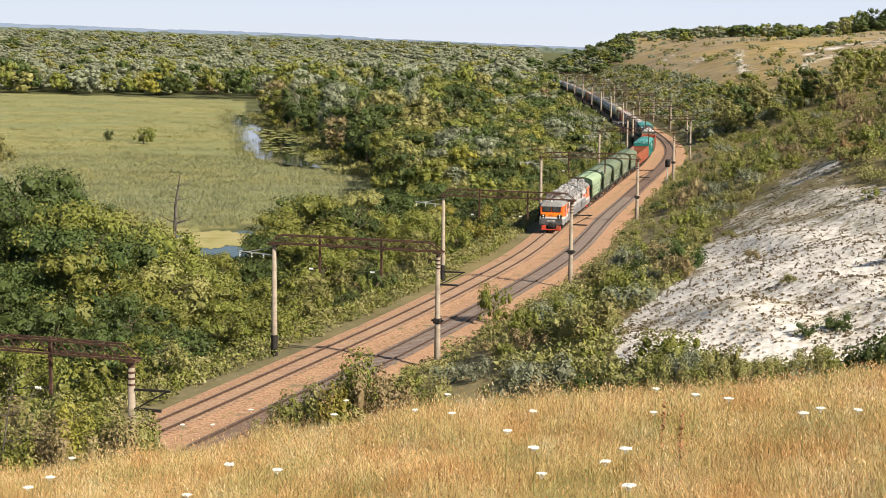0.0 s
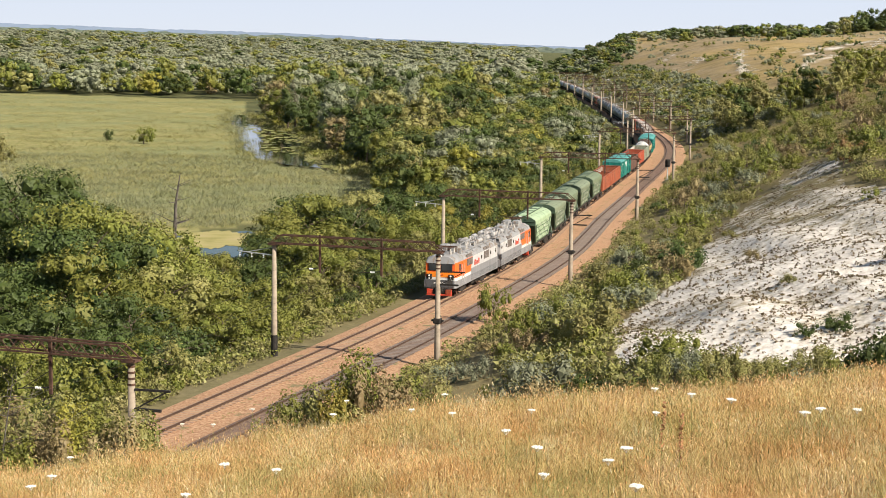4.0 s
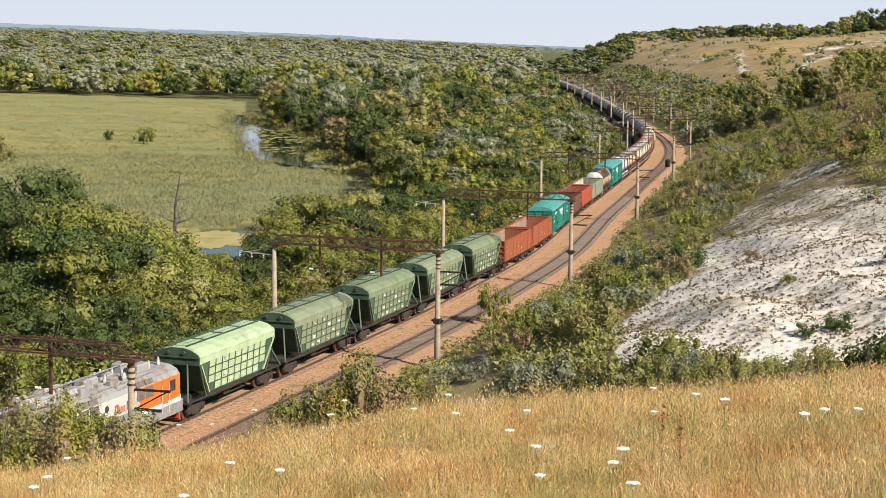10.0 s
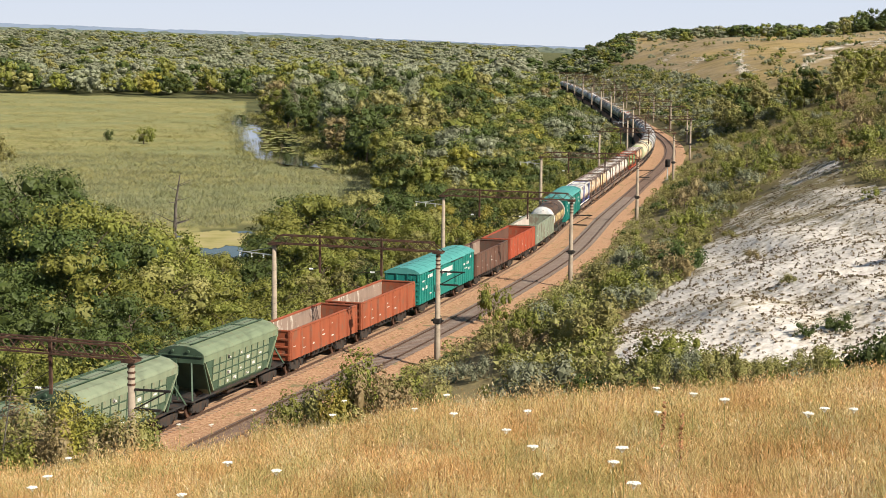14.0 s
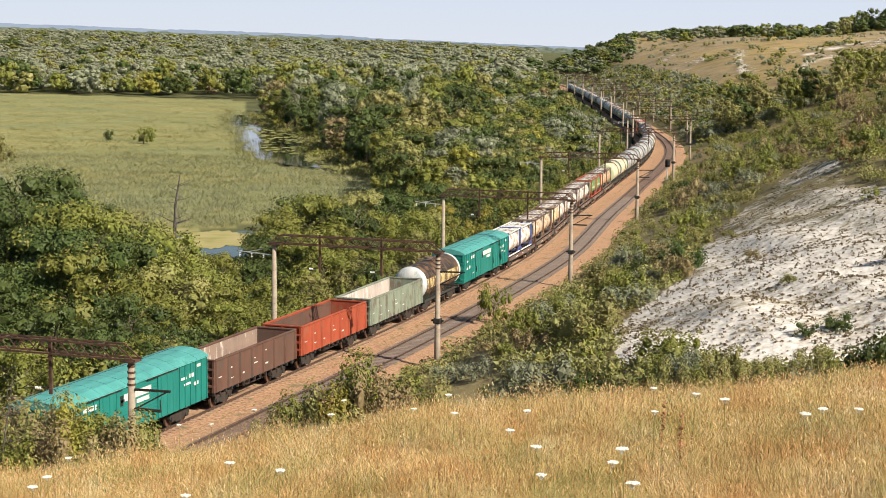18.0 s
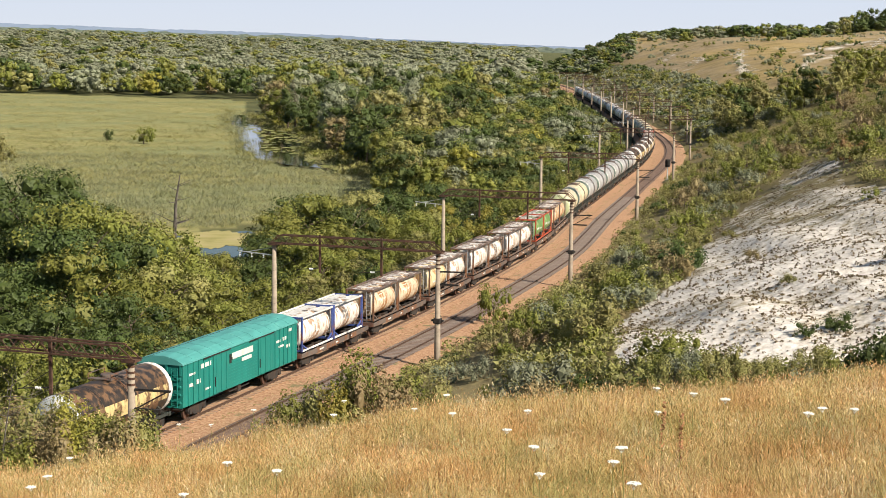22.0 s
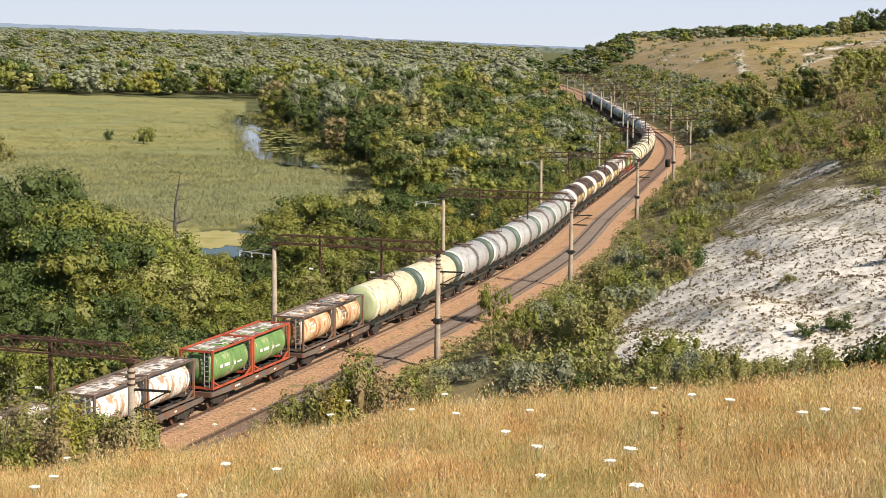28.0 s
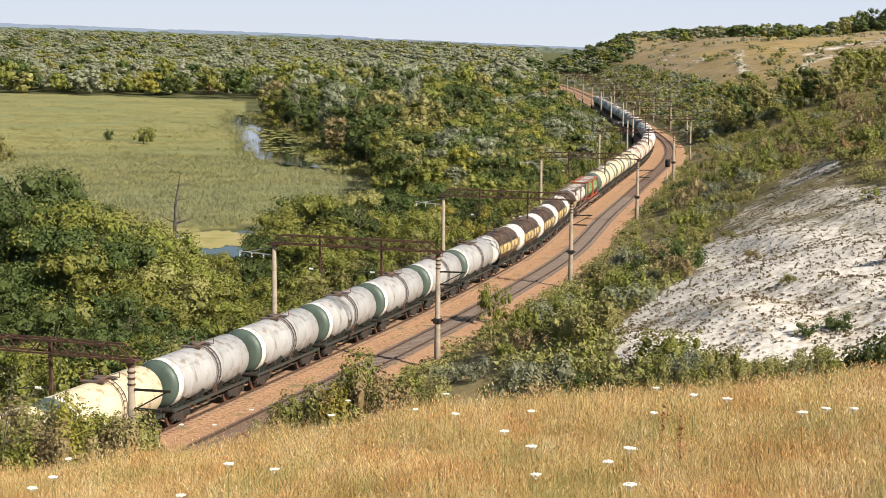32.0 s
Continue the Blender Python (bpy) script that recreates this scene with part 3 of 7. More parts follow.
# ---- gantries over the line ----
def gantry():
    """Portal of two concrete poles and a rusty lattice beam; x runs across the line from the first track's middle."""
    xl, xr, h = -3.6, 9.7, 8.6
    g = tagged(new("catenary_gantry"), "concrete poles carrying a rusty lattice beam over the tracks", "gantry", "catenary gantries")
    for x, dark in ((xl, True), (xr, False)):
        bm = B()
        lathe(bm, [(-0.8, 0.25), (1.2, 0.235), (8.4, 0.16)], 12, "z", (x, 0, 0))
        pl = part("pole", bm, M["concrete"], g, "tapered concrete pole", smooth=True)
        if dark:
            bm = B()
            lathe(bm, [(-0.3, 0.262), (1.35, 0.250)], 12, "z", (x, 0, 0))
            part("tar_base", bm, M["black"], pl, "black tarred foot")
        else:
            for z in (7.2, 7.5, 7.8, 8.1):
                bm = B()
                lathe(bm, [(z, 0.2), (z + 0.1, 0.2)], 10, "z", (x, 0, 0))
                part("clamp", bm, M["rust"], pl)
        bm = B()
        box(bm, x - 0.35, x + 0.35, -0.38, 0.38, 8.36, 8.46)
        part("cap", bm, M["rust"], pl)
    for z in (8.5, 9.15):
        for y in (-0.32, 0.32):
            bm = B()
            beam(bm, (xl - 0.4 if z < 9 else xl + 0.5, y, z), (xr + 0.4 if z < 9 else xr - 0.5, y, z), 0.085)
            part("chord", bm, M["rust"], g)
    n = 22
    for y in (-0.32, 0.32):
        bm = B()
        for i in range(n):
            a, b = xl + 0.4 + (xr - xl - 0.8) * i / n, xl + 0.4 + (xr - xl - 0.8) * (i + 1) / n
            beam(bm, (a, y, 8.5 if i % 2 else 9.15), (b, y, 9.15 if i % 2 else 8.5), 0.045)
        for x, k in ((xl - 0.3, 1), (xr + 0.3, -1)):
            beam(bm, (x, y, 8.5), (x + k * 0.85, y, 9.15), 0.06)
        part("lattice", bm, M["rust"], g)
    for z in (8.5, 9.15):
        for i in range(5):
            bm = B()
            x = xl + 0.9 + i * 2.7
            beam(bm, (x, -0.32, z), (x, 0.32, z), 0.05)
            part("cross_tie", bm, M["rust"], g)
    for x in (0.2, T2 + 0.2):
        bm = B()
        beam(bm, (x, 0, 9.3), (x, 0, 6.4), 0.16, 0.12)
        post = part("drop_post", bm, M["rust"], g, "rusty post hanging from the beam")
        bm = B()
        beam(bm, (x, 0, 6.75), (x - 1.9, 0, 6.55), 0.05)
        beam(bm, (x, 0, 7.6), (x - 1.6, 0, 6.6), 0.035)
        part("register_arm", bm, M["p_framegrey"] if "p_framegrey" in M else M["black"], post)
        bm = B()
        for k in range(4):
            lathe(bm, [(k * 0.09, 0.05), (k * 0.09 + 0.04, 0.08), (k * 0.09 + 0.08, 0.05)], 8, "x", (x - 0.9, 0, 6.66))
        part("insulator", bm, M["insulator_w"], post)
    # feeder bracket on the left pole
    bm = B()
    beam(bm, (xl - 0.1, 0, 7.55), (xl - 3.0, 0, 7.75), 0.075)
    beam(bm, (xl - 0.1, 0, 8.15), (xl - 2.2, 0, 7.72), 0.05)
    fb = part("feeder_bracket", bm, M["galvanised"], g, "pale steel bracket")
    for x in (xl - 0.9, xl - 1.9, xl - 2.9):
        bm = B()
        for k in range(3):
            lathe(bm, [(7.62 - k * 0.12, 0.03), (7.58 - k * 0.12, 0.08), (7.53 - k * 0.12, 0.03)], 8, "z", (x, 0, 0))
        part("insulator", bm, M["insulator_w"], fb)
    bm = B()
    beam(bm, (xr, 0, 7.0), (xr + 2.1, 0, 7.05), 0.11)
    beam(bm, (xr, 0, 6.05), (xr + 1.6, 0, 6.05), 0.13)
    beam(bm, (xr + 0.3, 0, 6.1), (xr + 1.9, 0, 7.0), 0.07)
    part("side_bracket", bm, M["black"], g, "dark steel bracket")
    bm = B()
    box(bm, xr - 0.45, xr + 0.45, -0.12, 0.12, 3.25, 3.38)
    box(bm, xr - 0.28, xr + 0.28, -0.28, 0.28, 3.1, 3.5, 0.05)
    part("step_clamp", bm, M["black"], g)
    return g


M["galvanised"] = mat("galvanised_steel", [(0.36, 0.38, 0.38), (0.50, 0.52, 0.52)], rough=0.5, metal=0.3, scale=3)
M["insulator_w"] = mat("glazed_insulator", [(0.50, 0.52, 0.52), (0.66, 0.67, 0.66)], rough=0.25, scale=4)
GANTRY_Y = [82, 125, 167, 227.5, 297, 352.5, 410, 465, 520, 575, 635, 700, 765, 830, 900]
first = None
for i, y in enumerate(GANTRY_Y):
    x, yy, d = on_track(s_at(y))
    m = pose(x, yy, 0.0, 0, 0, math.degrees(math.atan2(-d[0], d[1])))
    if first is None:
        first = gantry()
        first.matrix_basis = m
    else:
        copy_thing(first, m)

# wires from gantry to gantry
def wire(name, pts, r, material, label):
    cu = bpy.data.curves.new(name, "CURVE")
    cu.dimensions, cu.bevel_depth, cu.bevel_resolution = "3D", r, 0
    sp = cu.splines.new("POLY")
    sp.points.add(len(pts) - 1)
    for p_, q_ in zip(sp.points, pts):
        p_.co = (*q_, 1)
    ob = new(name, cu)
    cu.materials.append(material)
    return tagged(ob, label, "wire", "overhead wires")


for off in (0.0, T2):
    for z0, sag, nm in ((6.5, 0.0, "contact_wire"), (8.3, 1.3, "carrier_wire")):
        pts = []
        for a, b in zip(GANTRY_Y, GANTRY_Y[1:]):
            sa, sb = s_at(a), s_at(b)
            for k in range(8):
                u = k / 8
                x, y, _ = on_track(sa + (sb - sa) * u, off)
                pts.append((x, y, z0 - sag * 4 * u * (1 - u)))
        wire(nm, pts, 0.009, M["black"], "thin dark overhead wire above the track")

# small signal beside the second track
sx, sy, sd = on_track(s_at(298), T2 + 3.6)
sg = tagged(new("signal"), "small black railway signal on a pale post", "signal")
sg.matrix_basis = pose(sx, sy, -0.35, 0, 0, 10)
bm = B()
lathe(bm, [(0, 0.12), (3.2, 0.09)], 8, "z")
box(bm, -0.3, 0.3, -0.3, 0.3, 0, 0.5, 0.05)
part("post", bm, M["galvanised"], sg)
bm = B()
box(bm, -0.42, 0.42, -0.15, 0.15, 2.7, 4.1, 0.08)
hd = part("signal_head", bm, M["black"], sg, "black signal head")
for z in (3.1, 3.7):
    bm = B()
    lathe(bm, [(-0.34, 0.17), (-0.15, 0.15)], 10, "y", (0, 0, z))
    part("hood", bm, M["black"], hd)

# ---- plants ----
def leaf_cloud(rng, lobes, n, size, flat=0.35, fill=0.25):
    """Leaf sprays over lobes (centre, radii), triangles that face mostly outward. Returns vertices, faces and soft normals that follow the lobes."""
    c = np.array([l[0] for l in lobes], float)
    r = np.array([l[1] for l in lobes], float)
    w = (r[:, 0] * r[:, 1] + r[:, 0] * r[:, 2]) ** 1.0
    pick = rng.choice(len(lobes), n, p=w / w.sum())
    d = rng.normal(size=(n, 3))
    d[:, 2] = np.where(d[:, 2] < -0.55, -d[:, 2], d[:, 2])
    d /= np.linalg.norm(d, axis=1)[:, None]
    k = np.where(rng.rand(n) < fill, rng.uniform(0.4, 0.9, n), rng.uniform(0.85, 1.12, n))
    p = c[pick] + d * r[pick] * k[:, None]
    nrm = d + rng.normal(size=(n, 3)) * flat + np.array([0, 0, 0.25])
    nrm /= np.linalg.norm(nrm, axis=1)[:, None]
    t = np.cross(nrm, rng.normal(size=(n, 3)))
    t /= np.linalg.norm(t, axis=1)[:, None]
    b = np.cross(nrm, t)
    s = (size * rng.uniform(0.55, 1.35, n))[:, None]
    wd = s * rng.uniform(0.35, 0.6, (n, 1))
    v = np.stack([p - t * s * 0.55, p - b * wd * 1.3 + t * s * 0.45, p + b * wd * 1.3 + t * s * 0.3], 1)
    flip = (np.cross(v[:, 1] - v[:, 0], v[:, 2] - v[:, 0]) * nrm).sum(1) < 0
    v[flip] = v[flip][:, ::-1]
    out = p - np.array([0, 0, c[:, 2].mean() * 0.8])
    out /= np.linalg.norm(out, axis=1)[:, None] + 1e-6
    soft = 0.50 * d + 0.25 * out + 0.42 * nrm + np.array([0, 0, 0.15])
    soft /= np.linalg.norm(soft, axis=1)[:, None]
    return v.reshape(-1, 3), np.arange(3 * n).reshape(-1, 3), np.repeat(soft, 3, 0)


G = (1 + 5 ** 0.5) / 2
ICO_V = np.array([(-1, G, 0), (1, G, 0), (-1, -G, 0), (1, -G, 0), (0, -1, G), (0, 1, G), (0, -1, -G), (0, 1, -G), (G, 0, -1), (G, 0, 1), (-G, 0, -1), (-G, 0, 1)]) / math.hypot(1, G)
ICO_F = np.array([(0, 11, 5), (0, 5, 1), (0, 1, 7), (0, 7, 10), (0, 10, 11), (1, 5, 9), (5, 11, 4), (11, 10, 2), (10, 7, 6), (7, 1, 8), (3, 9, 4), (3, 4, 2), (3, 2, 6), (3, 6, 8), (3, 8, 9), (4, 9, 5), (2, 4, 11), (6, 2, 10), (8, 6, 7), (9, 8, 1)])


def dense_core(rng, lobes, k=0.84):
    """The close-leaved inside of a crown: an uneven lump in each lobe. Returns vertices (three to a face) and soft normals."""
    vs, ns = [], []
    for c, r in lobes:
        turn = np.linalg.qr(rng.normal(size=(3, 3)))[0]
        turn = turn * np.sign(np.linalg.det(turn))
        d = ICO_V @ turn.T
        v = np.array(c) + d * np.array(r) * k * rng.uniform(0.82, 1.12, (12, 1))
        nn = d + rng.normal(size=(12, 3)) * 0.25 + np.array([0, 0, 0.2])
        nn /= np.linalg.norm(nn, axis=1)[:, None]
        vs.append(v[ICO_F.ravel()])
        ns.append(nn[ICO_F.ravel()])
    return np.concatenate(vs), np.concatenate(ns)


def trunk_mesh(name, rng, h, r0, limbs, reach):
    """A tapered trunk with limbs."""
    bm = B()
    pts = [Vector((0, 0, -0.6))]
    for i in range(1, 5):
        pts.append(Vector((rng.normal() * 0.05 * h * i / 4, rng.normal() * 0.05 * h * i / 4, h * i / 4)))
    for i in range(4):
        beam(bm, pts[i], pts[i + 1], 2 * r0 * (1 - 0.22 * i), sides=7, taper=(1 - 0.22 * (i + 1)) / (1 - 0.22 * i))
    for i in range(limbs):
        t = rng.uniform(0.3, 0.95)
        a = pts[1].lerp(pts[4], t)
        ang = rng.uniform(0, 6.28)
        e = a + Vector((math.cos(ang) * reach * rng.uniform(0.5, 1), math.sin(ang) * reach * rng.uniform(0.5, 1), h * rng.uniform(0.1, 0.35)))
        beam(bm, a, e, r0 * 0.7, sides=5, taper=0.3)
    me = bpy.data.meshes.new(name)
    bm.to_mesh(me)
    bm.free()
    me.materials.append(M["bark"])
    return me


def crown_lobes(rng, h, rad, kind, n=None):
    """Lobes of a crown: round, tall (poplar, cone), bush or spreading."""
    out = []
    if kind == "tall":
        for i in range(9):
            t = (i + 0.5) / 9
            k = rad * (0.5 + 0.75 * math.sin(math.pi * min(1, t * 0.8 + 0.15))) * 0.75
            a = rng.uniform(0, 6.28)
            out.append(((math.cos(a) * rad * 0.35, math.sin(a) * rad * 0.35, h * (0.16 + 0.8 * t)), (k, k, h * 0.11)))
    elif kind == "bush":
        for i in range(n or 16):
            a, q = rng.uniform(0, 6.28), rad * math.sqrt(rng.rand()) * 0.82
            k = rad * rng.uniform(0.17, 0.32) * (16 / (n or 16)) ** 0.33
            hh = h * rng.uniform(0.22, 0.85) * (1 - 0.35 * (q / rad) ** 2)
            out.append(((math.cos(a) * q, math.sin(a) * q, hh * 0.8), (k, k, max(k * rng.uniform(0.8, 1.3), hh * 0.36))))
    else:
        low = 0.22 if kind == "round" else 0.12
        for i in range(n or 26):
            t = rng.uniform(0, 1)
            q = rad * (0.35 + 0.5 * math.sin(math.pi * min(1, 0.18 + t * 0.75)))
            a = i * 2.4 + rng.uniform(-0.5, 0.5)
            k = rad * rng.uniform(0.19, 0.36) * (26 / (n or 26)) ** 0.33
            out.append(((math.cos(a) * q * 0.95, math.sin(a) * q * 0.95, h * (low + (0.9 - low) * t)), (k, k, k * rng.uniform(0.7, 0.95))))
        out.append(((0, 0, h * 0.5), (rad * 0.5, rad * 0.5, h * 0.3)))
        out.append(((0, 0, h * 0.85), (rad * 0.4, rad * 0.4, h * 0.14)))
    return out


PROTO = {}


def tree_proto(key, kind, h, rad, n, size, leaf, count=3, flat=0.35, fill=0.08, lobes=None, core=0.84):
    """A few crowns and trunks to draw trees from; unit sizes are real."""
    out = []
    for i in range(count):
        rng = np.random.RandomState(abs(hash_name(key)) % 9999 + i)
        lb = crown_lobes(rng, h, rad, kind, lobes)
        v, f, nn = leaf_cloud(rng, lb, n, size, flat, fill)
        if core:
            cv, cn = dense_core(rng, lb, core)
            v, nn = np.concatenate([v, cv]), np.concatenate([nn, cn])
            f = np.arange(len(v)).reshape(-1, 3)
        out.append((mesh_from(key + "_crown", v, f, [M[leaf]], normals=nn), trunk_mesh(key + "_trunk", rng, h * (0.75 if kind != "bush" else 0.5), 0.02 * h + 0.03, 6, rad * 0.7)))
    PROTO[key] = out


CLOUD = {}


def crowd(name, spots, label, category):
    """Many plants joined into one mesh: spots of (key, x, y, z, scale, turn, squash). Only crowns, each kind with its own leaves."""
    vs, ns, sz, mi, ti, mats = [], [], [], [], [], []
    r2 = np.random.RandomState(len(spots))
    for key, x, y, z, sc, turn, squash in spots:
        crown = PROTO[key][int(turn * 7) % len(PROTO[key])][0]
        if crown.name not in CLOUD:
            co = np.empty(len(crown.vertices) * 3, np.float32)
            crown.vertices.foreach_get("co", co)
            no = np.tile(np.array([0, -0.4, 0.92], np.float32), len(crown.vertices))
            if "custom_normal" in crown.attributes:
                crown.attributes["custom_normal"].data.foreach_get("vector", no)
            CLOUD[crown.name] = co.reshape(-1, 3), no.reshape(-1, 3)
        v, nn = CLOUD[crown.name]
        v = v * np.array([sc, sc, sc * squash], np.float32)
        c, s_ = math.cos(turn), math.sin(turn)
        vs.append(np.stack([v[:, 0] * c - v[:, 1] * s_ + x, v[:, 0] * s_ + v[:, 1] * c + y, v[:, 2] + z], 1))
        ns.append(np.stack([nn[:, 0] * c - nn[:, 1] * s_, nn[:, 0] * s_ + nn[:, 1] * c, nn[:, 2]], 1) if "custom_normal" in crown.attributes else nn)
        m = crown.materials[0]
        if m not in mats:
            mats.append(m)
        n = len(crown.polygons)
        sz.append(np.full(n, len(v) // n, np.int32))
        mi.append(np.full(n, mats.index(m), np.int32))
        ti.append(np.full(len(v), r2.rand(), np.float32))
    vs = np.concatenate(vs)
    me = mesh_from(name, vs, np.arange(len(vs)), mats, sizes=np.concatenate(sz), normals=np.concatenate(ns))
    me.polygons.foreach_set("material_index", np.concatenate(mi))
    me.attributes.new("tint", "FLOAT", "POINT").data.foreach_set("value", np.concatenate(ti))
    return tagged(new(name, me), label, category, kind="stuff")


def hash_name(s):
    return sum((i + 1) * ord(c) * 31 for i, c in enumerate(s))


def plant(key, x, y, z, scale, turn, name, label, category, group="", squash=1.0):
    """One tree or shrub: its trunk carries its crown."""
    crown, trunk = PROTO[key][int(turn * 7) % len(PROTO[key])]
    t = new(name)
    t.matrix_basis = Matrix.LocRotScale((x, y, z), Euler((0, 0, turn)), (scale, scale, scale * squash))
    a = new("trunk", trunk)
    a.parent = t
    c = new("crown", crown)
    c.parent = t
    return tagged(t, label, category, group)


def in_view(x, y, pad=1.5):
    return abs(math.degrees(math.atan2(x, y))) < 15 + pad



M["chalk_rock"] = mat("chalk_rock", [(0.45, 0.41, 0.35), (0.66, 0.62, 0.55)], rough=0.95, scale=0.6, spec=0.1)
for lf in ("leaf_dark", "leaf_green", "leaf_olive", "leaf_yellow"):
    tree_proto("near_" + lf, "round", 10, 4.2, 4300, 0.185, lf, 3, 0.5, 0.12, core=0.55)
for lf in ("leaf_green", "leaf_olive", "leaf_yellow", "leaf_dark", "leaf_silver", "leaf_rust", "leaf_brown"):
    tree_proto("bush_" + lf, "bush", 3.0, 1.9, 1400, 0.115, lf, 3, 0.6, 0.2, core=0.5)
    tree_proto("scrub_" + lf, "bush", 3.0, 2.1, 420, 0.22, lf, 3, 0.6, 0.2, lobes=12, core=0.5)
    tree_proto("dot_" + lf, "bush", 3.0, 2.1, 110, 0.34, lf, 3, 0.5, 0.15, lobes=6, core=0.62)
for lf in ("leaf_green", "leaf_olive", "leaf_brown", "leaf_yellow", "leaf_silver"):
    tree_proto("close_" + lf, "bush", 3.0, 1.5, 4600, 0.070, lf, 2, 0.4, 0.25, core=0.6)
for lf in ("leaf_dark", "leaf_green", "leaf_yellow", "leaf_silver", "leaf_olive", "leaf_brown", "leaf_willow"):
    tree_proto("mid_" + lf, "round", 13, 5.2, 1500, 0.38, lf, 3, 0.45, 0.08, core=0.64)
    tree_proto("wide_" + lf, "round", 13, 5.6, 420, 0.72, lf, 3, 0.35, lobes=14, core=0.76)
    tree_proto("far_" + lf, "round", 13, 6.2, 110, 1.35, lf, 3, 0.3, lobes=8, core=0.82)
for lf in ("leaf_dark", "leaf_silver"):
    tree_proto("tall_" + lf, "tall", 19, 3.6, 1500, 0.42, lf, 3, 0.4, core=0.72)
for lf in ("leaf_green", "leaf_olive", "sedge"):
    tree_proto("weed_" + lf, "bush", 0.8, 0.6, 46, 0.125, lf, 3, 0.5, 0.3, core=0)
tree_proto("rock_heap", "bush", 0.7, 2.2, 90, 0.42, "chalk_rock", 3, 0.3, core=0)


def blades_proto(key, material, n, h, spread, width, count=3):
    """A tuft of upright blades."""
    out = []
    for i in range(count):
        r2 = np.random.RandomState(hash_name(key) % 997 + i)
        base = np.concatenate([r2.normal(size=(n, 2)) * spread, np.zeros((n, 1))], 1)
        tip = base + np.concatenate([r2.normal(size=(n, 2)) * spread * 0.8, (h * r2.uniform(0.6, 1.1, (n, 1)))], 1)
        a = r2.uniform(0, 6.28, n)
        d = np.stack([np.cos(a), np.sin(a), np.zeros(n)], 1) * width
        mid = base * 0.45 + tip * 0.55
        v = np.stack([base, mid + d, tip, mid - d], 1).reshape(-1, 3)
        me = mesh_from(key, v, np.arange(4 * n).reshape(-1, 4), [M[material]])
        out.append((me, None))
    PROTO[key] = out


blades_proto("reed_tuft", "reed", 20, 0.95, 1.0, 0.032)
blades_proto("sedge_tuft", "sedge", 14, 0.6, 1.1, 0.045)
tree_proto("tussock_tuft", "bush", 0.34, 0.30, 16, 0.17, "tussock", 3, 0.4, core=0)

WORD = {"leaf_willow": "pale willow-leaved", "leaf_dark": "dark green", "leaf_green": "green", "leaf_yellow": "yellowing", "leaf_silver": "silver-leaved", "leaf_olive": "olive green", "leaf_brown": "browning", "leaf_rust": "rust-red"}
rng = np.random.RandomState(11)


def scatter(n, sample, ok, gap):
    """Points by rejection, at least gap(x, y) apart."""
    pts, cell = [], {}
    for _ in range(n):
        x, y = sample()
        if not ok(x, y):
            continue
        g = gap(x, y)
        k = (int(x // 14), int(y // 14))
        if any((x - a) ** 2 + (y - b) ** 2 < g * g for i in (-1, 0, 1) for j in (-1, 0, 1) for a, b in cell.get((k[0] + i, k[1] + j), ())):
            continue
        pts.append((x, y))
        cell.setdefault(k, []).append((x, y))
    return pts


def in_meadow(x, y):
    return bool(inside(np.array([x]), np.array([y]), MEADOW)[0])


def in_river(x, y):
    return bool(inside(np.array([x]), np.array([y]), RIVER_CLEAR)[0])


def wedge(y0, y1, a0=-15.8, a1=15.8):
    y = math.sqrt(rng.uniform(y0 * y0, y1 * y1))
    return y * math.tan(radians(rng.uniform(a0, a1))), y


# how high the growth on the bank stands: the slope of its top line as seen against x / y
TOP_U = [-0.27, -0.245, -0.228, -0.21, -0.20, -0.185, -0.165, -0.155, -0.125, -0.108, -0.103, -0.083, -0.06, -0.03, 0.0, 0.08]
TOP_T = [0.078, 0.079, 0.090, 0.091, 0.093, 0.108, 0.115, 0.125, 0.128, 0.122, 0.096, 0.088, 0.093, 0.086, 0.080, 0.066]


def growth(x, y, z):
    return EYE[2] - z - y * float(np.interp(x / y, TOP_U, TOP_T))


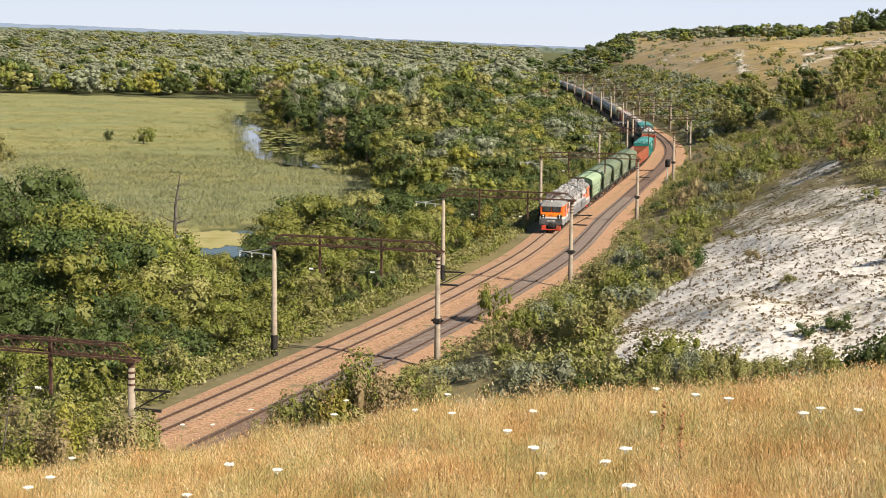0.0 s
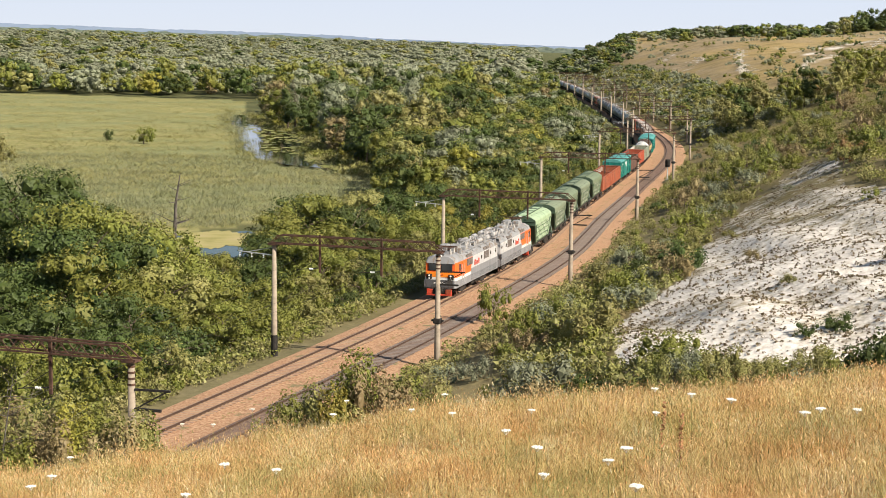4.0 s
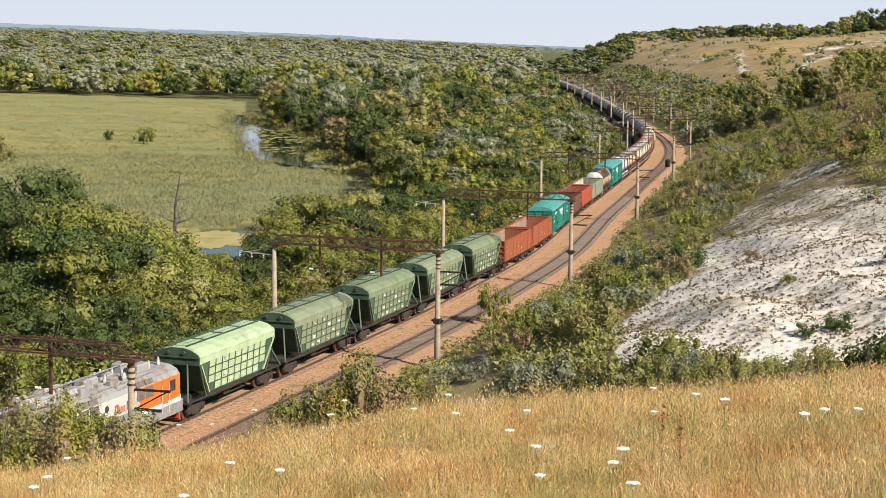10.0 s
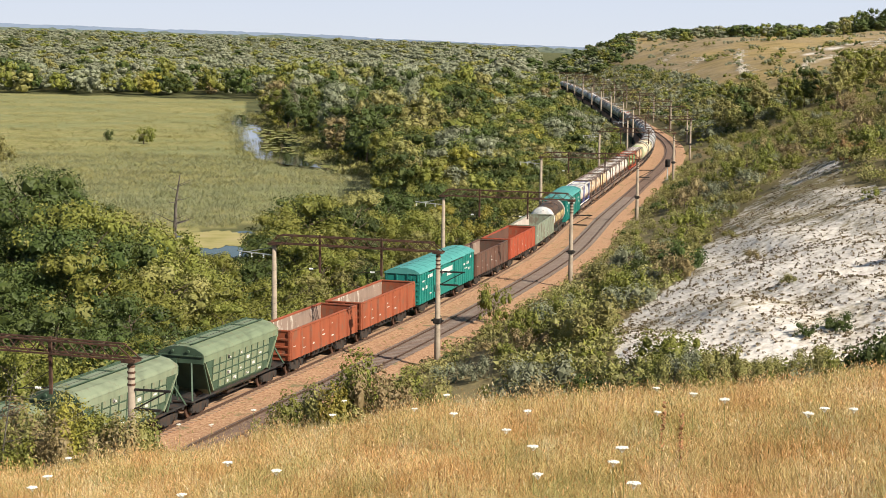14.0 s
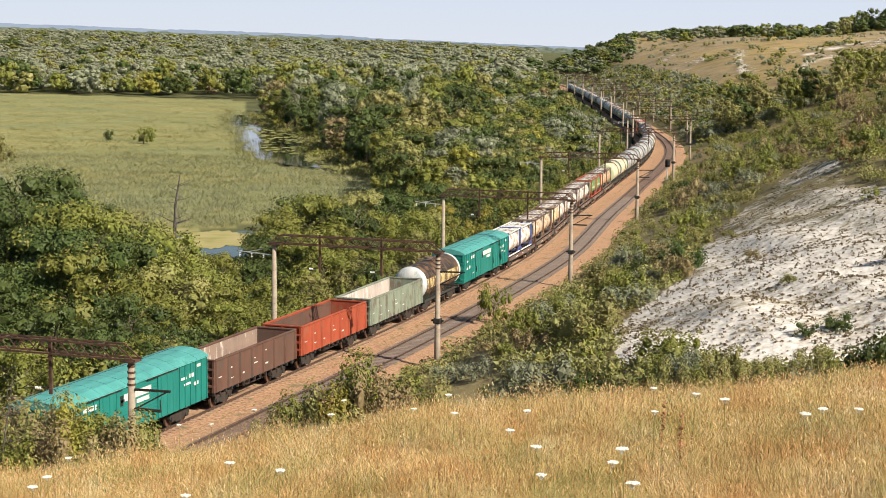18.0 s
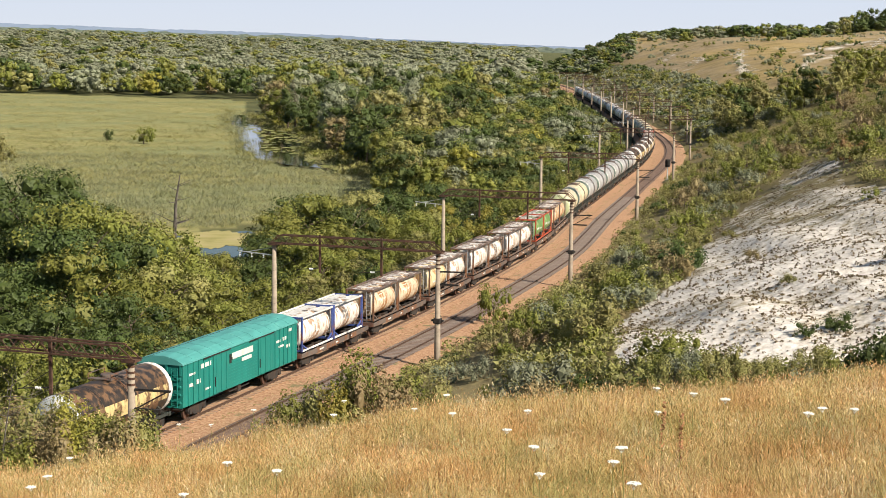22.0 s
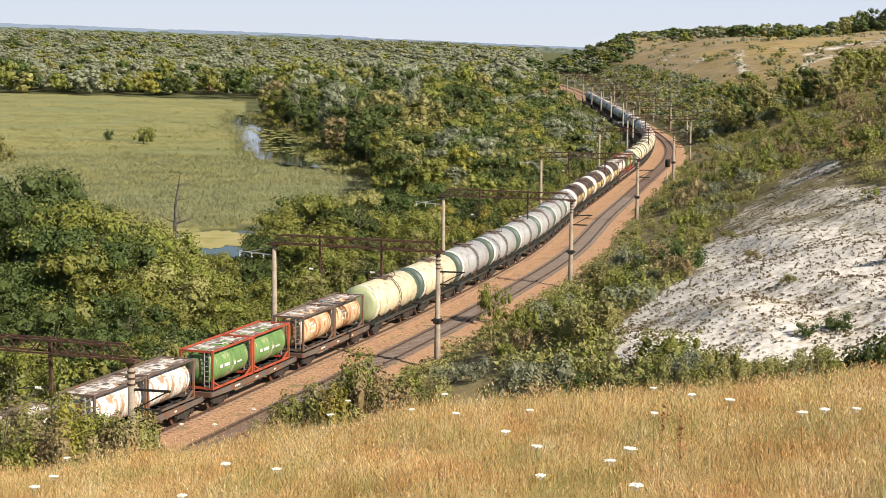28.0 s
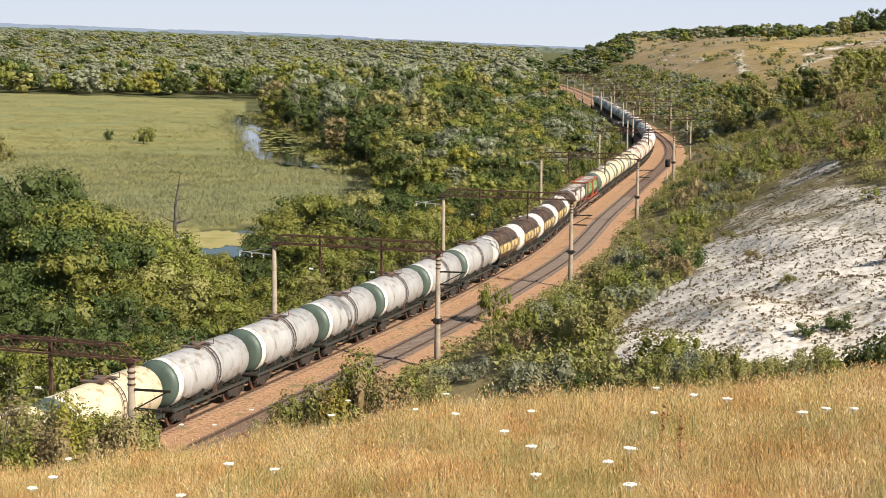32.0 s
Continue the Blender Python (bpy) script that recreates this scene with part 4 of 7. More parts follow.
# belt between the track and the wet meadow
belt = scatter(14000, lambda: wedge(88, 400, -16.8, 9), lambda x, y: -66 < q_of(x, y) < -7.5 and not in_meadow(x, y) and not in_river(x, y) and not (-46 < x < -20 and 214 < y < 254), lambda x, y: 2.3 + 0.010 * y)
belt.sort(key=lambda p: math.hypot(*p))
bz = height(np.array([p[0] for p in belt]), np.array([p[1] for p in belt]))
rest, n_tree, n_bush = [], 0, 0
for (x, y), z in zip(belt, bz):
    z, q, turn = float(z) - 0.1, -q_of(x, y), rng.uniform(0, 6.28)
    top = min(growth(x, y, z), 0.55 * (q - 5.0) + 2.2, 15)
    if top < 0.8:
        continue
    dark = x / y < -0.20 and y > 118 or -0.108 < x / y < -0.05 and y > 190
    if dark and top > 5.5:
        if rng.rand() < 0.45:
            continue
        top *= rng.uniform(0.66, 1.08)
    else:
        top *= rng.uniform(0.62, 1.04)
    if top < 5.5:
        lf = rng.choice(["leaf_green", "leaf_olive", "leaf_yellow", "leaf_dark"], p=[0.62, 0.16, 0.07, 0.15])
        key, sc = "bush_" + lf, max(top / 3.0, 0.75)
        sq = min(1.3, top / 3.0 / sc)
    else:
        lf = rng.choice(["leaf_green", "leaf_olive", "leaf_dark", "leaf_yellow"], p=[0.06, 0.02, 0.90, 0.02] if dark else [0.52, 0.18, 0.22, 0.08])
        key, sc, sq = "near_" + lf, top / 10 * 0.98, rng.uniform(0.95, 1.08)
    if key[0] == "b" and n_bush < 230:
        n_bush += 1
        plant(key, x, y, z, sc, turn, "bush", WORD[lf] + " leafy bush on the railway bank", "bush", "bushes by the track", sq)
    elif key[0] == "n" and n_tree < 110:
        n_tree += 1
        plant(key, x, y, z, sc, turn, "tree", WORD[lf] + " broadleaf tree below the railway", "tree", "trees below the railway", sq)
    else:
        if key[0] == "n" and y > 190:
            key, sc = "mid_" + lf, sc / 1.3
        rest.append((key.replace("bush_", "scrub_") if y > 200 else key, x, y, z, sc, turn, sq))
edge = LINE[(LINE[:, 1] > 300) & (LINE[:, 1] < 860)]
for x, y in scatter(9000, lambda: wedge(300, 1000, -2, 7.2), lambda x, y: -60 < q_of(x, y) < -5.0 and not in_meadow(x, y) and not in_river(x, y), lambda x, y: 1.8 + 0.004 * y):
    # low enough to leave the line beyond it in sight
    u, turn = x / y, rng.uniform(0, 6.28)
    beyond = edge[(edge[:, 0] / edge[:, 1] < u) & (edge[:, 1] > y)]
    z = float(height(np.array([x]), np.array([y]))[0]) - 0.1
    top = min(EYE[2] - 22.5 * y / beyond[0, 1] - z if len(beyond) else 12, 0.6 * (-q_of(x, y) - 5) + 2, 12) * rng.uniform(0.65, 1.0)
    if top > 1.0:
        lf = rng.choice(["leaf_green", "leaf_olive", "leaf_yellow", "leaf_dark", "leaf_silver"], p=[0.34, 0.10, 0.04, 0.38, 0.14])
        rest.append(("scrub_" + lf, x, y, z, top / 3.0, turn, 1.0) if top < 6 else (("mid_" if y < 520 else "wide_") + lf, x, y, z, top / 13 * rng.uniform(0.8, 1.1), turn, 1.0))
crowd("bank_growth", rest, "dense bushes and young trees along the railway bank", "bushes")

# wood beyond the river and to the right of the meadow
wood = scatter(22000, lambda: wedge(300, 1050, -16.8, 9), lambda x, y: q_of(x, y) < -12 and not in_meadow(x, y) and not in_river(x, y) and not (x < -66 and 540 < y < 830 and x > -100) and (q_of(x, y) < -62 or y > 400) and not (y < 830 and x < float(np.interp(y, [380, 455, 523, 567, 700], [-20, -35, -48, -58, -78]))), lambda x, y: 6.3 + 0.0065 * y)
wood.sort(key=lambda p: p[1])
wz = height(np.array([p[0] for p in wood]), np.array([p[1] for p in wood]))
rest, n_tree = [], 0
for (x, y), z in zip(wood, wz):
    z, q, turn = float(z), -q_of(x, y), rng.uniform(0, 6.28)
    tall = q > 60 and y < 800 and rng.rand() < 0.10
    lf = rng.choice(["leaf_dark", "leaf_dark", "leaf_silver"]) if tall else rng.choice(["leaf_dark", "leaf_green", "leaf_yellow", "leaf_silver", "leaf_olive", "leaf_brown", "leaf_willow"], p=[0.33, 0.22, 0.03, 0.20, 0.11, 0.02, 0.09])
    key = ("tall_" if tall else "mid_") + lf
    sc = rng.uniform(0.8, 1.15) if tall else rng.uniform(0.6, 1.3) * (0.62 if q < 30 else 1.0)
    sq = rng.uniform(0.85, 1.2)
    if n_tree < 190 and y < 700:
        n_tree += 1
        plant(key, x, y, z, sc, turn, "tree", ("tall " if tall else "") + WORD[lf] + " broadleaf tree in the river wood", "tree", "trees of the river wood", sq)
    else:
        rest.append((key.replace("mid_", "wide_"), x, y, z, sc, turn, sq))
for lf in ("leaf_green", "leaf_olive", "leaf_yellow", "leaf_dark"):
    for _ in range(130):
        x, y = wedge(340, 640, -9, 6)
        if q_of(x, y) < -20 and not in_meadow(x, y) and not in_river(x, y):
            rest.append(("scrub_" + lf, x, y, -5.2, rng.uniform(1.2, 2.4), rng.uniform(0, 6.28), rng.uniform(0.7, 1.1)))
# trees close to the line, which hide its far end
for k in range(30):
    x, y, _ = on_track(s_at(800 + 6 * k), -(10 + 9 * rng.rand()))
    rest.append(("wide_" + ("leaf_green", "leaf_silver", "leaf_olive", "leaf_dark", "leaf_green")[k % 5], x, y, float(height(np.array([x]), np.array([y]))[0]) - 0.2, rng.uniform(0.75, 0.95), rng.uniform(0, 6.28), rng.uniform(0.9, 1.1)))
crowd("river_wood", rest, "mixed broadleaf wood with silver willows", "wood")


def far_spots(n, y0, y1, a0, a1, ok, scale, shares, seed, key="far_"):
    """Far plants by even steps of the distance's logarithm."""
    r2 = np.random.RandomState(seed)
    xs, ys = [], []
    while len(xs) < n:
        y = math.exp(r2.uniform(math.log(y0), math.log(y1)))
        x = y * math.tan(radians(r2.uniform(a0, a1)))
        if ok(x, y):
            xs.append(x), ys.append(y)
    zs = height(np.array(xs), np.array(ys))
    names = list(shares)
    return [(key + str(r2.choice(names, p=[shares[k] for k in names])), x, y, float(z) - 0.3, r2.uniform(*scale) * (1 + 0.0002 * y), r2.uniform(0, 6.28), r2.uniform(0.75, 1.1) / (1 + 0.0002 * y)) for x, y, z in zip(xs, ys, zs)]


# pale silver and willow shares are raised here in place of haze
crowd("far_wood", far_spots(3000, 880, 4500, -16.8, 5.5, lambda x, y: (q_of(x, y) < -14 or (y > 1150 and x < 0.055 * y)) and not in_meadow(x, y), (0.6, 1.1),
      {"leaf_dark": 0.08, "leaf_green": 0.14, "leaf_olive": 0.06, "leaf_silver": 0.38, "leaf_willow": 0.34}, 50), "distant woods and willow thickets of the flood plain, leaves paled for haze", "wood")

# single plants of the meadow
for x, y, sc, sq, lf in ((-84.4, 465, 1.75, 1.2, "leaf_green"), (-95.4, 469, 1.1, 1.4, "leaf_dark"), (-106, 394, 1.9, 1.2, "leaf_olive"), (-102, 385, 1.4, 1.0, "leaf_olive"), (-80, 418, 0.5, 0.8, "leaf_olive"), (-89, 330, 1.0, 1.2, "leaf_silver"), (-66, 300, 0.8, 1.1, "leaf_silver")):
    z = float(height(np.array([x]), np.array([y]))[0])
    plant("scrub_" + lf, x, y, z, sc, x, "bush", "lone " + WORD[lf] + " bush in the wet meadow", "bush", "", sq)

# shrubs of the right-hand slope
def slope_ok(x, y):
    return q_of(x, y) > T2 + (5.0 if y < 190 else 3.6) and math.hypot(x, y) > 66


shrubs = scatter(12000, lambda: wedge(66, 440, -7, 16.8), slope_ok, lambda x, y: 1.7 + 0.0075 * y)
shrubs.sort(key=lambda p: math.hypot(*p))
sz = height(np.array([p[0] for p in shrubs]), np.array([p[1] for p in shrubs]))
in_chalk = inside(np.array([p[0] for p in shrubs]), np.array([p[1] for p in shrubs]), CHALK)
rest, n = [], 0
for (x, y), z, bare in zip(shrubs, sz, in_chalk):
    q, turn = q_of(x, y), rng.uniform(0, 6.28)
    keep = 0.06 if bare else 0.6 if q < 24 else 0.42
    if bare and y < 101 and x < 45:
        keep = 0.25
    if rng.rand() > keep:
        continue
    lf = rng.choice(["leaf_green", "leaf_olive", "leaf_silver", "leaf_rust", "leaf_dark", "leaf_brown"], p=[0.30, 0.30, 0.15, 0.01, 0.10, 0.14])
    top = min(0.25 * (q - 8.0) + 0.8, 3.3) * rng.uniform(0.4, 1.15) * (0.55 if bare else 1)
    sc = max(top / 3.0, 0.35) * (1 + 0.0008 * y)
    sq = rng.uniform(0.75, 1.1)
    key = "bush_" + lf
    if n < 280:
        n += 1
        plant(key, x, y, float(z) - 0.15, sc, turn, "shrub", WORD[lf] + " shrub on the dry slope", "shrub", "shrubs of the slope", sq)
    else:
        rest.append((key.replace("bush_", "scrub_") if y > 200 else key, x, y, float(z) - 0.15, sc, turn, sq))
crowd("slope_scrub", rest, "mixed scrub on the dry hillside", "scrub")
hill_ok = lambda x, y: q_of(x, y) > T2 + 7 and x / y > 0.06
HILL = {"leaf_dark": 0.08, "leaf_green": 0.22, "leaf_olive": 0.30, "leaf_silver": 0.40}
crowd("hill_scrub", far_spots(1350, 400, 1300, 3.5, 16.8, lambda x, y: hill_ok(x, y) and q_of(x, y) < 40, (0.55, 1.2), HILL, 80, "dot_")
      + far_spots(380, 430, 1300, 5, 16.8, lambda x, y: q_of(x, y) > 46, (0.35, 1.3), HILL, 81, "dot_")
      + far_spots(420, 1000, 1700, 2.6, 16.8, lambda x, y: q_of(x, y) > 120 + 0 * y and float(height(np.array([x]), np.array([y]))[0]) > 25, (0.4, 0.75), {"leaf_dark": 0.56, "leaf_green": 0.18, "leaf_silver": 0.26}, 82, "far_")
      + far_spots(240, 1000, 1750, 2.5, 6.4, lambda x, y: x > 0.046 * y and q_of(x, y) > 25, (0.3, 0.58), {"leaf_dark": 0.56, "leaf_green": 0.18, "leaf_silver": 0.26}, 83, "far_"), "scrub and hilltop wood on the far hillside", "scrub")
for x, y, sc, lf in ((78.7, 459, 0.75, "leaf_green"), (82, 452, 0.6, "leaf_olive"), (75, 448, 0.5, "leaf_olive"), (86, 470, 0.7, "leaf_green"), (70, 400, 0.5, "leaf_olive"), (102.9, 1086, 0.9, "leaf_green"), (92, 380, 0.85, "leaf_green"), (98, 385, 0.7, "leaf_green"), (88, 372, 0.7, "leaf_olive"), (105, 392, 0.6, "leaf_green"), (69, 405, 0.68, "leaf_olive"), (73, 410, 0.8, "leaf_dark"), (77, 412, 0.75, "leaf_olive"), (80.5, 420, 0.6, "leaf_olive"), (80, 385, 0.68, "leaf_green"), (84, 388, 0.74, "leaf_dark"), (87, 395, 0.66, "leaf_green"), (98, 402, 0.6, "leaf_olive"), (108, 405, 0.5, "leaf_olive"), (113, 412, 0.5, "leaf_olive")):
    z = float(height(np.array([x]), np.array([y]))[0])
    plant("mid_" + lf, x, y, z, sc, y, "tree", WORD[lf] + " tree standing on the hillside", "tree", "trees on the hillside", 1.0)
for x, y, sc, lf in ((262, 1050, 1.15, "leaf_dark"), (270, 1060, 1.3, "leaf_dark"), (256, 1066, 1.05, "leaf_green"), (248, 1040, 0.95, "leaf_olive"), (278, 1050, 1.15, "leaf_green"), (238, 1030, 0.8, "leaf_dark"), (285, 1070, 1.2, "leaf_dark"), (226, 1050, 0.7, "leaf_olive"),
                     (266, 1075, 1.3, "leaf_green"), (252, 1055, 1.05, "leaf_dark"), (243, 1050, 0.9, "leaf_dark"), (232, 1045, 0.75, "leaf_green"), (274, 1040, 1.1, "leaf_dark"), (282, 1045, 1.0, "leaf_olive"), (219, 1060, 0.6, "leaf_dark"), (290, 1060, 1.1, "leaf_green")):
    z = float(height(np.array([x]), np.array([y]))[0])
    plant("mid_" + lf, x, y, z, sc, y + x, "tree", WORD[lf] + " tree of the hilltop wood", "tree", "trees of the hilltop", 1.0)
z = float(height(np.array([4.3]), np.array([141.9]))[0])
plant("bush_leaf_green", 4.5, 141.9, z, 0.95, 1.0, "bush", "cone-shaped green bush beside the second track", "bush", "", 1.5)

# bushes on the brow below the knoll
for x, y, top, wide, lf in ((-4.5, 46.5, 3.0, 0.62, "leaf_olive"), (-4.1, 46, 3.3, 0.66, "leaf_green"), (-3.6, 47, 3.5, 0.66, "leaf_green"), (-3.2, 46, 3.6, 0.7, "leaf_olive"), (-2.75, 47, 3.9, 0.7, "leaf_green"), (-2.3, 46, 4.1, 0.72, "leaf_green"), (-2.0, 47, 4.2, 0.66, "leaf_green"),
                            (-1.6, 46, 4.0, 0.62, "leaf_brown"), (-1.15, 47, 3.5, 0.66, "leaf_green"), (-0.7, 46.5, 3.2, 0.6, "leaf_olive"), (-0.3, 47.5, 2.9, 0.6, "leaf_olive"), (-2.9, 45, 3.0, 0.5, "leaf_yellow"), (-3.9, 44.8, 2.6, 0.5, "leaf_brown")):
    z = float(height(np.array([x]), np.array([y]))[0])
    plant("close_" + lf, x, y, z - 0.1, 1.4 * wide, x * 3, "bush", WORD[lf] + " thorny bush below the grassy brow", "bush", "bushes below the brow", top / 3.85 / wide)
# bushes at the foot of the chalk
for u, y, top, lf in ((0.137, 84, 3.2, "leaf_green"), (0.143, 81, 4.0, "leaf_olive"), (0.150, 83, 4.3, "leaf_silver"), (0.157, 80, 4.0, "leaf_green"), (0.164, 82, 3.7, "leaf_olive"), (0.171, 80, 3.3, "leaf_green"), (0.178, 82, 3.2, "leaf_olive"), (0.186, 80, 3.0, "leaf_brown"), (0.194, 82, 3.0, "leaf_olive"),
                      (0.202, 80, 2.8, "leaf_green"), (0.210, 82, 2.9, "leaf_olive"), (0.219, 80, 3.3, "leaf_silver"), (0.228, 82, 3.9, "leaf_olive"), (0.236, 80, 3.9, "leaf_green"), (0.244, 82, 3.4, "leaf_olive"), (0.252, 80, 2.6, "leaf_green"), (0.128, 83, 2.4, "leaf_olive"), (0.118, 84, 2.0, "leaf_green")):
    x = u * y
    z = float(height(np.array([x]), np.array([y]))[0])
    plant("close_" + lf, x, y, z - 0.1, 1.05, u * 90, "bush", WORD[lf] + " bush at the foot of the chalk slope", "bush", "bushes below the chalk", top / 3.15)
for x, y, hh, lf in (
                     (-12.7, 47, 4.5, "leaf_brown"), (-11.8, 46, 4.3, "leaf_olive"), (-11.0, 47, 4.0, "leaf_green"), (-10.4, 46, 3.7, "leaf_brown"), (-9.9, 47, 4.2, "leaf_green"), (-9.0, 46, 3.0, "leaf_olive"), (-8.4, 47, 2.4, "leaf_brown"), (-12.2, 44, 3.6, "leaf_olive"), (-11.2, 43.5, 3.5, "leaf_brown"), (-10.0, 43.5, 3.3, "leaf_yellow"), (-9.1, 43, 3.0, "leaf_brown"), (-13.5, 48, 4.9, "leaf_olive"), (-11.6, 45, 4.0, "leaf_brown"), (-10.6, 44.6, 3.9, "leaf_olive"), (-9.6, 44.5, 3.6, "leaf_green"), (-8.8, 44.2, 3.1, "leaf_olive"), (-10.1, 42.4, 3.0, "leaf_brown"), (-11.4, 42.6, 3.2, "leaf_green"), (-12.8, 43.5, 3.8, "leaf_brown")):
    z = float(height(np.array([x]), np.array([y]))[0])
    plant("close_" + lf, x, y, z - 0.1, hh / 3.1 * 0.88, x * 3, "bush", WORD[lf] + " thorny bush below the grassy brow", "bush", "bushes below the brow", 1.36)


def twiggy(name, x, y, h, label, n, seed, spread):
    """A bare plant: trunk with forking limbs."""
    r2 = random.Random(seed)
    z = float(height(np.array([x]), np.array([y]))[0])
    t = tagged(new(name), label, "tree")
    t.location = (x, y, z - 0.1)
    bm = B()
    thick = 0.06 if h > 6 else 0.016
    beam(bm, (0, 0, 0), (0.02 * h, 0, h * 0.55), thick * h, sides=7, taper=0.7)
    beam(bm, (0.02 * h, 0, h * 0.55), (0.09 * h, 0, h), thick * 0.7 * h, sides=6, taper=0.25)
    part("trunk", bm, M["dead_wood"], t)
    for _ in range(n):
        a, u = r2.uniform(0, 6.28), r2.uniform(0.2, 0.95)
        p0 = Vector((0.06 * h * u, 0, h * u))
        p1 = p0 + Vector((math.cos(a), math.sin(a), r2.uniform(-0.1, 0.5))) * h * spread * (1.1 - u)
        bm = B()
        beam(bm, p0, p1, 0.3 * thick * h, sides=5, taper=0.4)
        p2 = p1 + Vector((math.cos(a + 0.6), math.sin(a + 0.6), 0.4)) * h * spread * 0.35
        beam(bm, p1, p2, 0.13 * thick * h, sides=4, taper=0.4)
        part("branch", bm, M["dead_wood"], t)
    return t


twiggy("dead_tree", -39.2, 240, 10.0, "bare dead tree standing at the pond", 12, 4, 0.32)
twiggy("dead_shrub", -11.6, 42.5, 4.6, "bare grey branches of a dead shrub", 16, 5, 0.55)
twiggy("dead_shrub", -12.6, 42.0, 4.2, "bare grey branches of a dead shrub", 14, 6, 0.5)

# verge weeds, meadow reeds, tussocks on the chalk
vr = np.random.RandomState(77)


def strewn(n, sample, ok, keys, scale, name, label, category, lift=-0.03):
    xs, ys = [], []
    while len(xs) < n:
        x, y = sample()
        if ok(x, y):
            xs.append(x), ys.append(y)
    zs = height(np.array(xs), np.array(ys))
    crowd(name, [(str(vr.choice(keys)), x, y, float(z) + lift, vr.uniform(*scale), vr.uniform(0, 6.28), vr.uniform(0.7, 1.2)) for x, y, z in zip(xs, ys, zs)], label, category)


def by_track(q0, q1, y0, y1):
    s = s_at(y0) + (s_at(y1) - s_at(y0)) * vr.rand() ** 1.5
    x, y, _ = on_track(s, vr.uniform(q0, q1))
    return x, y


anywhere = lambda x, y: True
strewn(2300, lambda: by_track(-8.5, -3.9, 88, 330), anywhere, ["weed_leaf_green", "weed_leaf_olive", "weed_sedge"], (0.5, 1.7), "verge_weeds", "low green weeds on the railway verge", "weeds", -0.08)
strewn(900, lambda: by_track(T2 + 3.4, T2 + 7.5, 95, 330), anywhere, ["weed_leaf_olive", "weed_sedge"], (0.5, 1.6), "verge_weeds", "dry weeds along the second track", "weeds", -0.05)
strewn(600, lambda: by_track(2.1, 2.6, 92, 300), anywhere, ["weed_leaf_olive", "weed_sedge"], (0.06, 0.2), "verge_weeds", "sparse weeds between the two tracks", "weeds", 0.08)


def log_wedge(y0, y1, a0, a1):
    y = math.exp(vr.uniform(math.log(y0), math.log(y1)))
    return y * math.tan(radians(vr.uniform(a0, a1))), y


strewn(3600, lambda: log_wedge(222, 420, -16.5, 0), lambda x, y: in_meadow(x, y) and not in_river(x, y) and not (-46 < x < -20 and y < 256), ["reed_tuft", "reed_tuft", "sedge_tuft"], (0.8, 1.4), "reed_bed", "grey-green reeds of the wet meadow", "reeds")
strewn(2600, lambda: log_wedge(330, 880, -16.5, -3), lambda x, y: in_meadow(x, y) and not in_river(x, y), ["sedge_tuft"], (0.8, 1.8), "sedge_bed", "yellow-green sedge of the wet meadow", "sedge")
in_chalk_poly = lambda x, y: bool(inside(np.array([x]), np.array([y]), CHALK)[0])
strewn(5000, lambda: log_wedge(84, 255, 4, 16.5), in_chalk_poly, ["tussock_tuft"], (0.16, 0.62), "tussocks", "small dry tussocks dotted over the chalk", "grass tufts", 0.0)
strewn(2800, lambda: log_wedge(84, 430, 2, 16.5), lambda x, y: q_of(x, y) > 14 and not in_chalk_poly(x, y), ["weed_leaf_olive", "weed_sedge", "weed_leaf_green"], (0.6, 2.0), "slope_weeds", "low dry herbs on the slope", "weeds", 0.0)

bank_side = lambda x, y: in_river(x, y) and x > float(np.interp(y, [340, 384, 455, 523, 620, 700], [-20, -28, -48, -58, -76, -85])) and not inside(np.array([x]), np.array([y]), RIVER)[0]
strewn(700, lambda: log_wedge(340, 715, -8.5, 0.5), bank_side, ["weed_leaf_green", "weed_sedge", "weed_leaf_olive", "sedge_tuft"], (1.2, 3.2), "bank_weeds", "rank green herbs along the backwater", "weeds")
left_edge = lambda y: float(np.interp(y, [394, 406, 450, 500, 540, 620, 690], [-41, -47, -54, -62, -68, -81, -88]))
def by_water():
    y = 394 + 296 * vr.rand() ** 1.3
    return left_edge(y) + vr.normal() * 1.3 - 0.6, y
strewn(420, by_water, anywhere, ["reed_tuft", "weed_leaf_olive", "sedge_tuft"], (0.9, 1.8), "reed_fringe", "reeds fringing the backwater", "reeds")
# chalk outcrops on the far hillside
vs_ = []
for (x0, y0), (x1, y1), n_, w_ in (((141, 800), (112, 612), 60, 3.0), ((80, 620), (99, 722), 30, 6.0), ((87, 870), (95, 1050), 26, 4.0), ((150, 640), (188, 700), 40, 5.0), ((122, 790), (130, 866), 14, 4.0), ((160, 700), (200, 720), 24, 6.0)):
    for i in range(n_):
        u = vr.rand()
        vs_.append((x0 + (x1 - x0) * u + vr.normal() * w_ * 0.5, y0 + (y1 - y0) * u + vr.normal() * w_))
rz = height(np.array([a for a, _ in vs_]), np.array([b for _, b in vs_]))
crowd("chalk_outcrops", [("rock_heap", a, b, float(z) - 0.35, vr.uniform(0.5, 1.3), vr.uniform(0, 6.28), vr.uniform(0.4, 0.8)) for (a, b), z in zip(vs_, rz)], "white chalk breaking through the far hillside", "rocks")

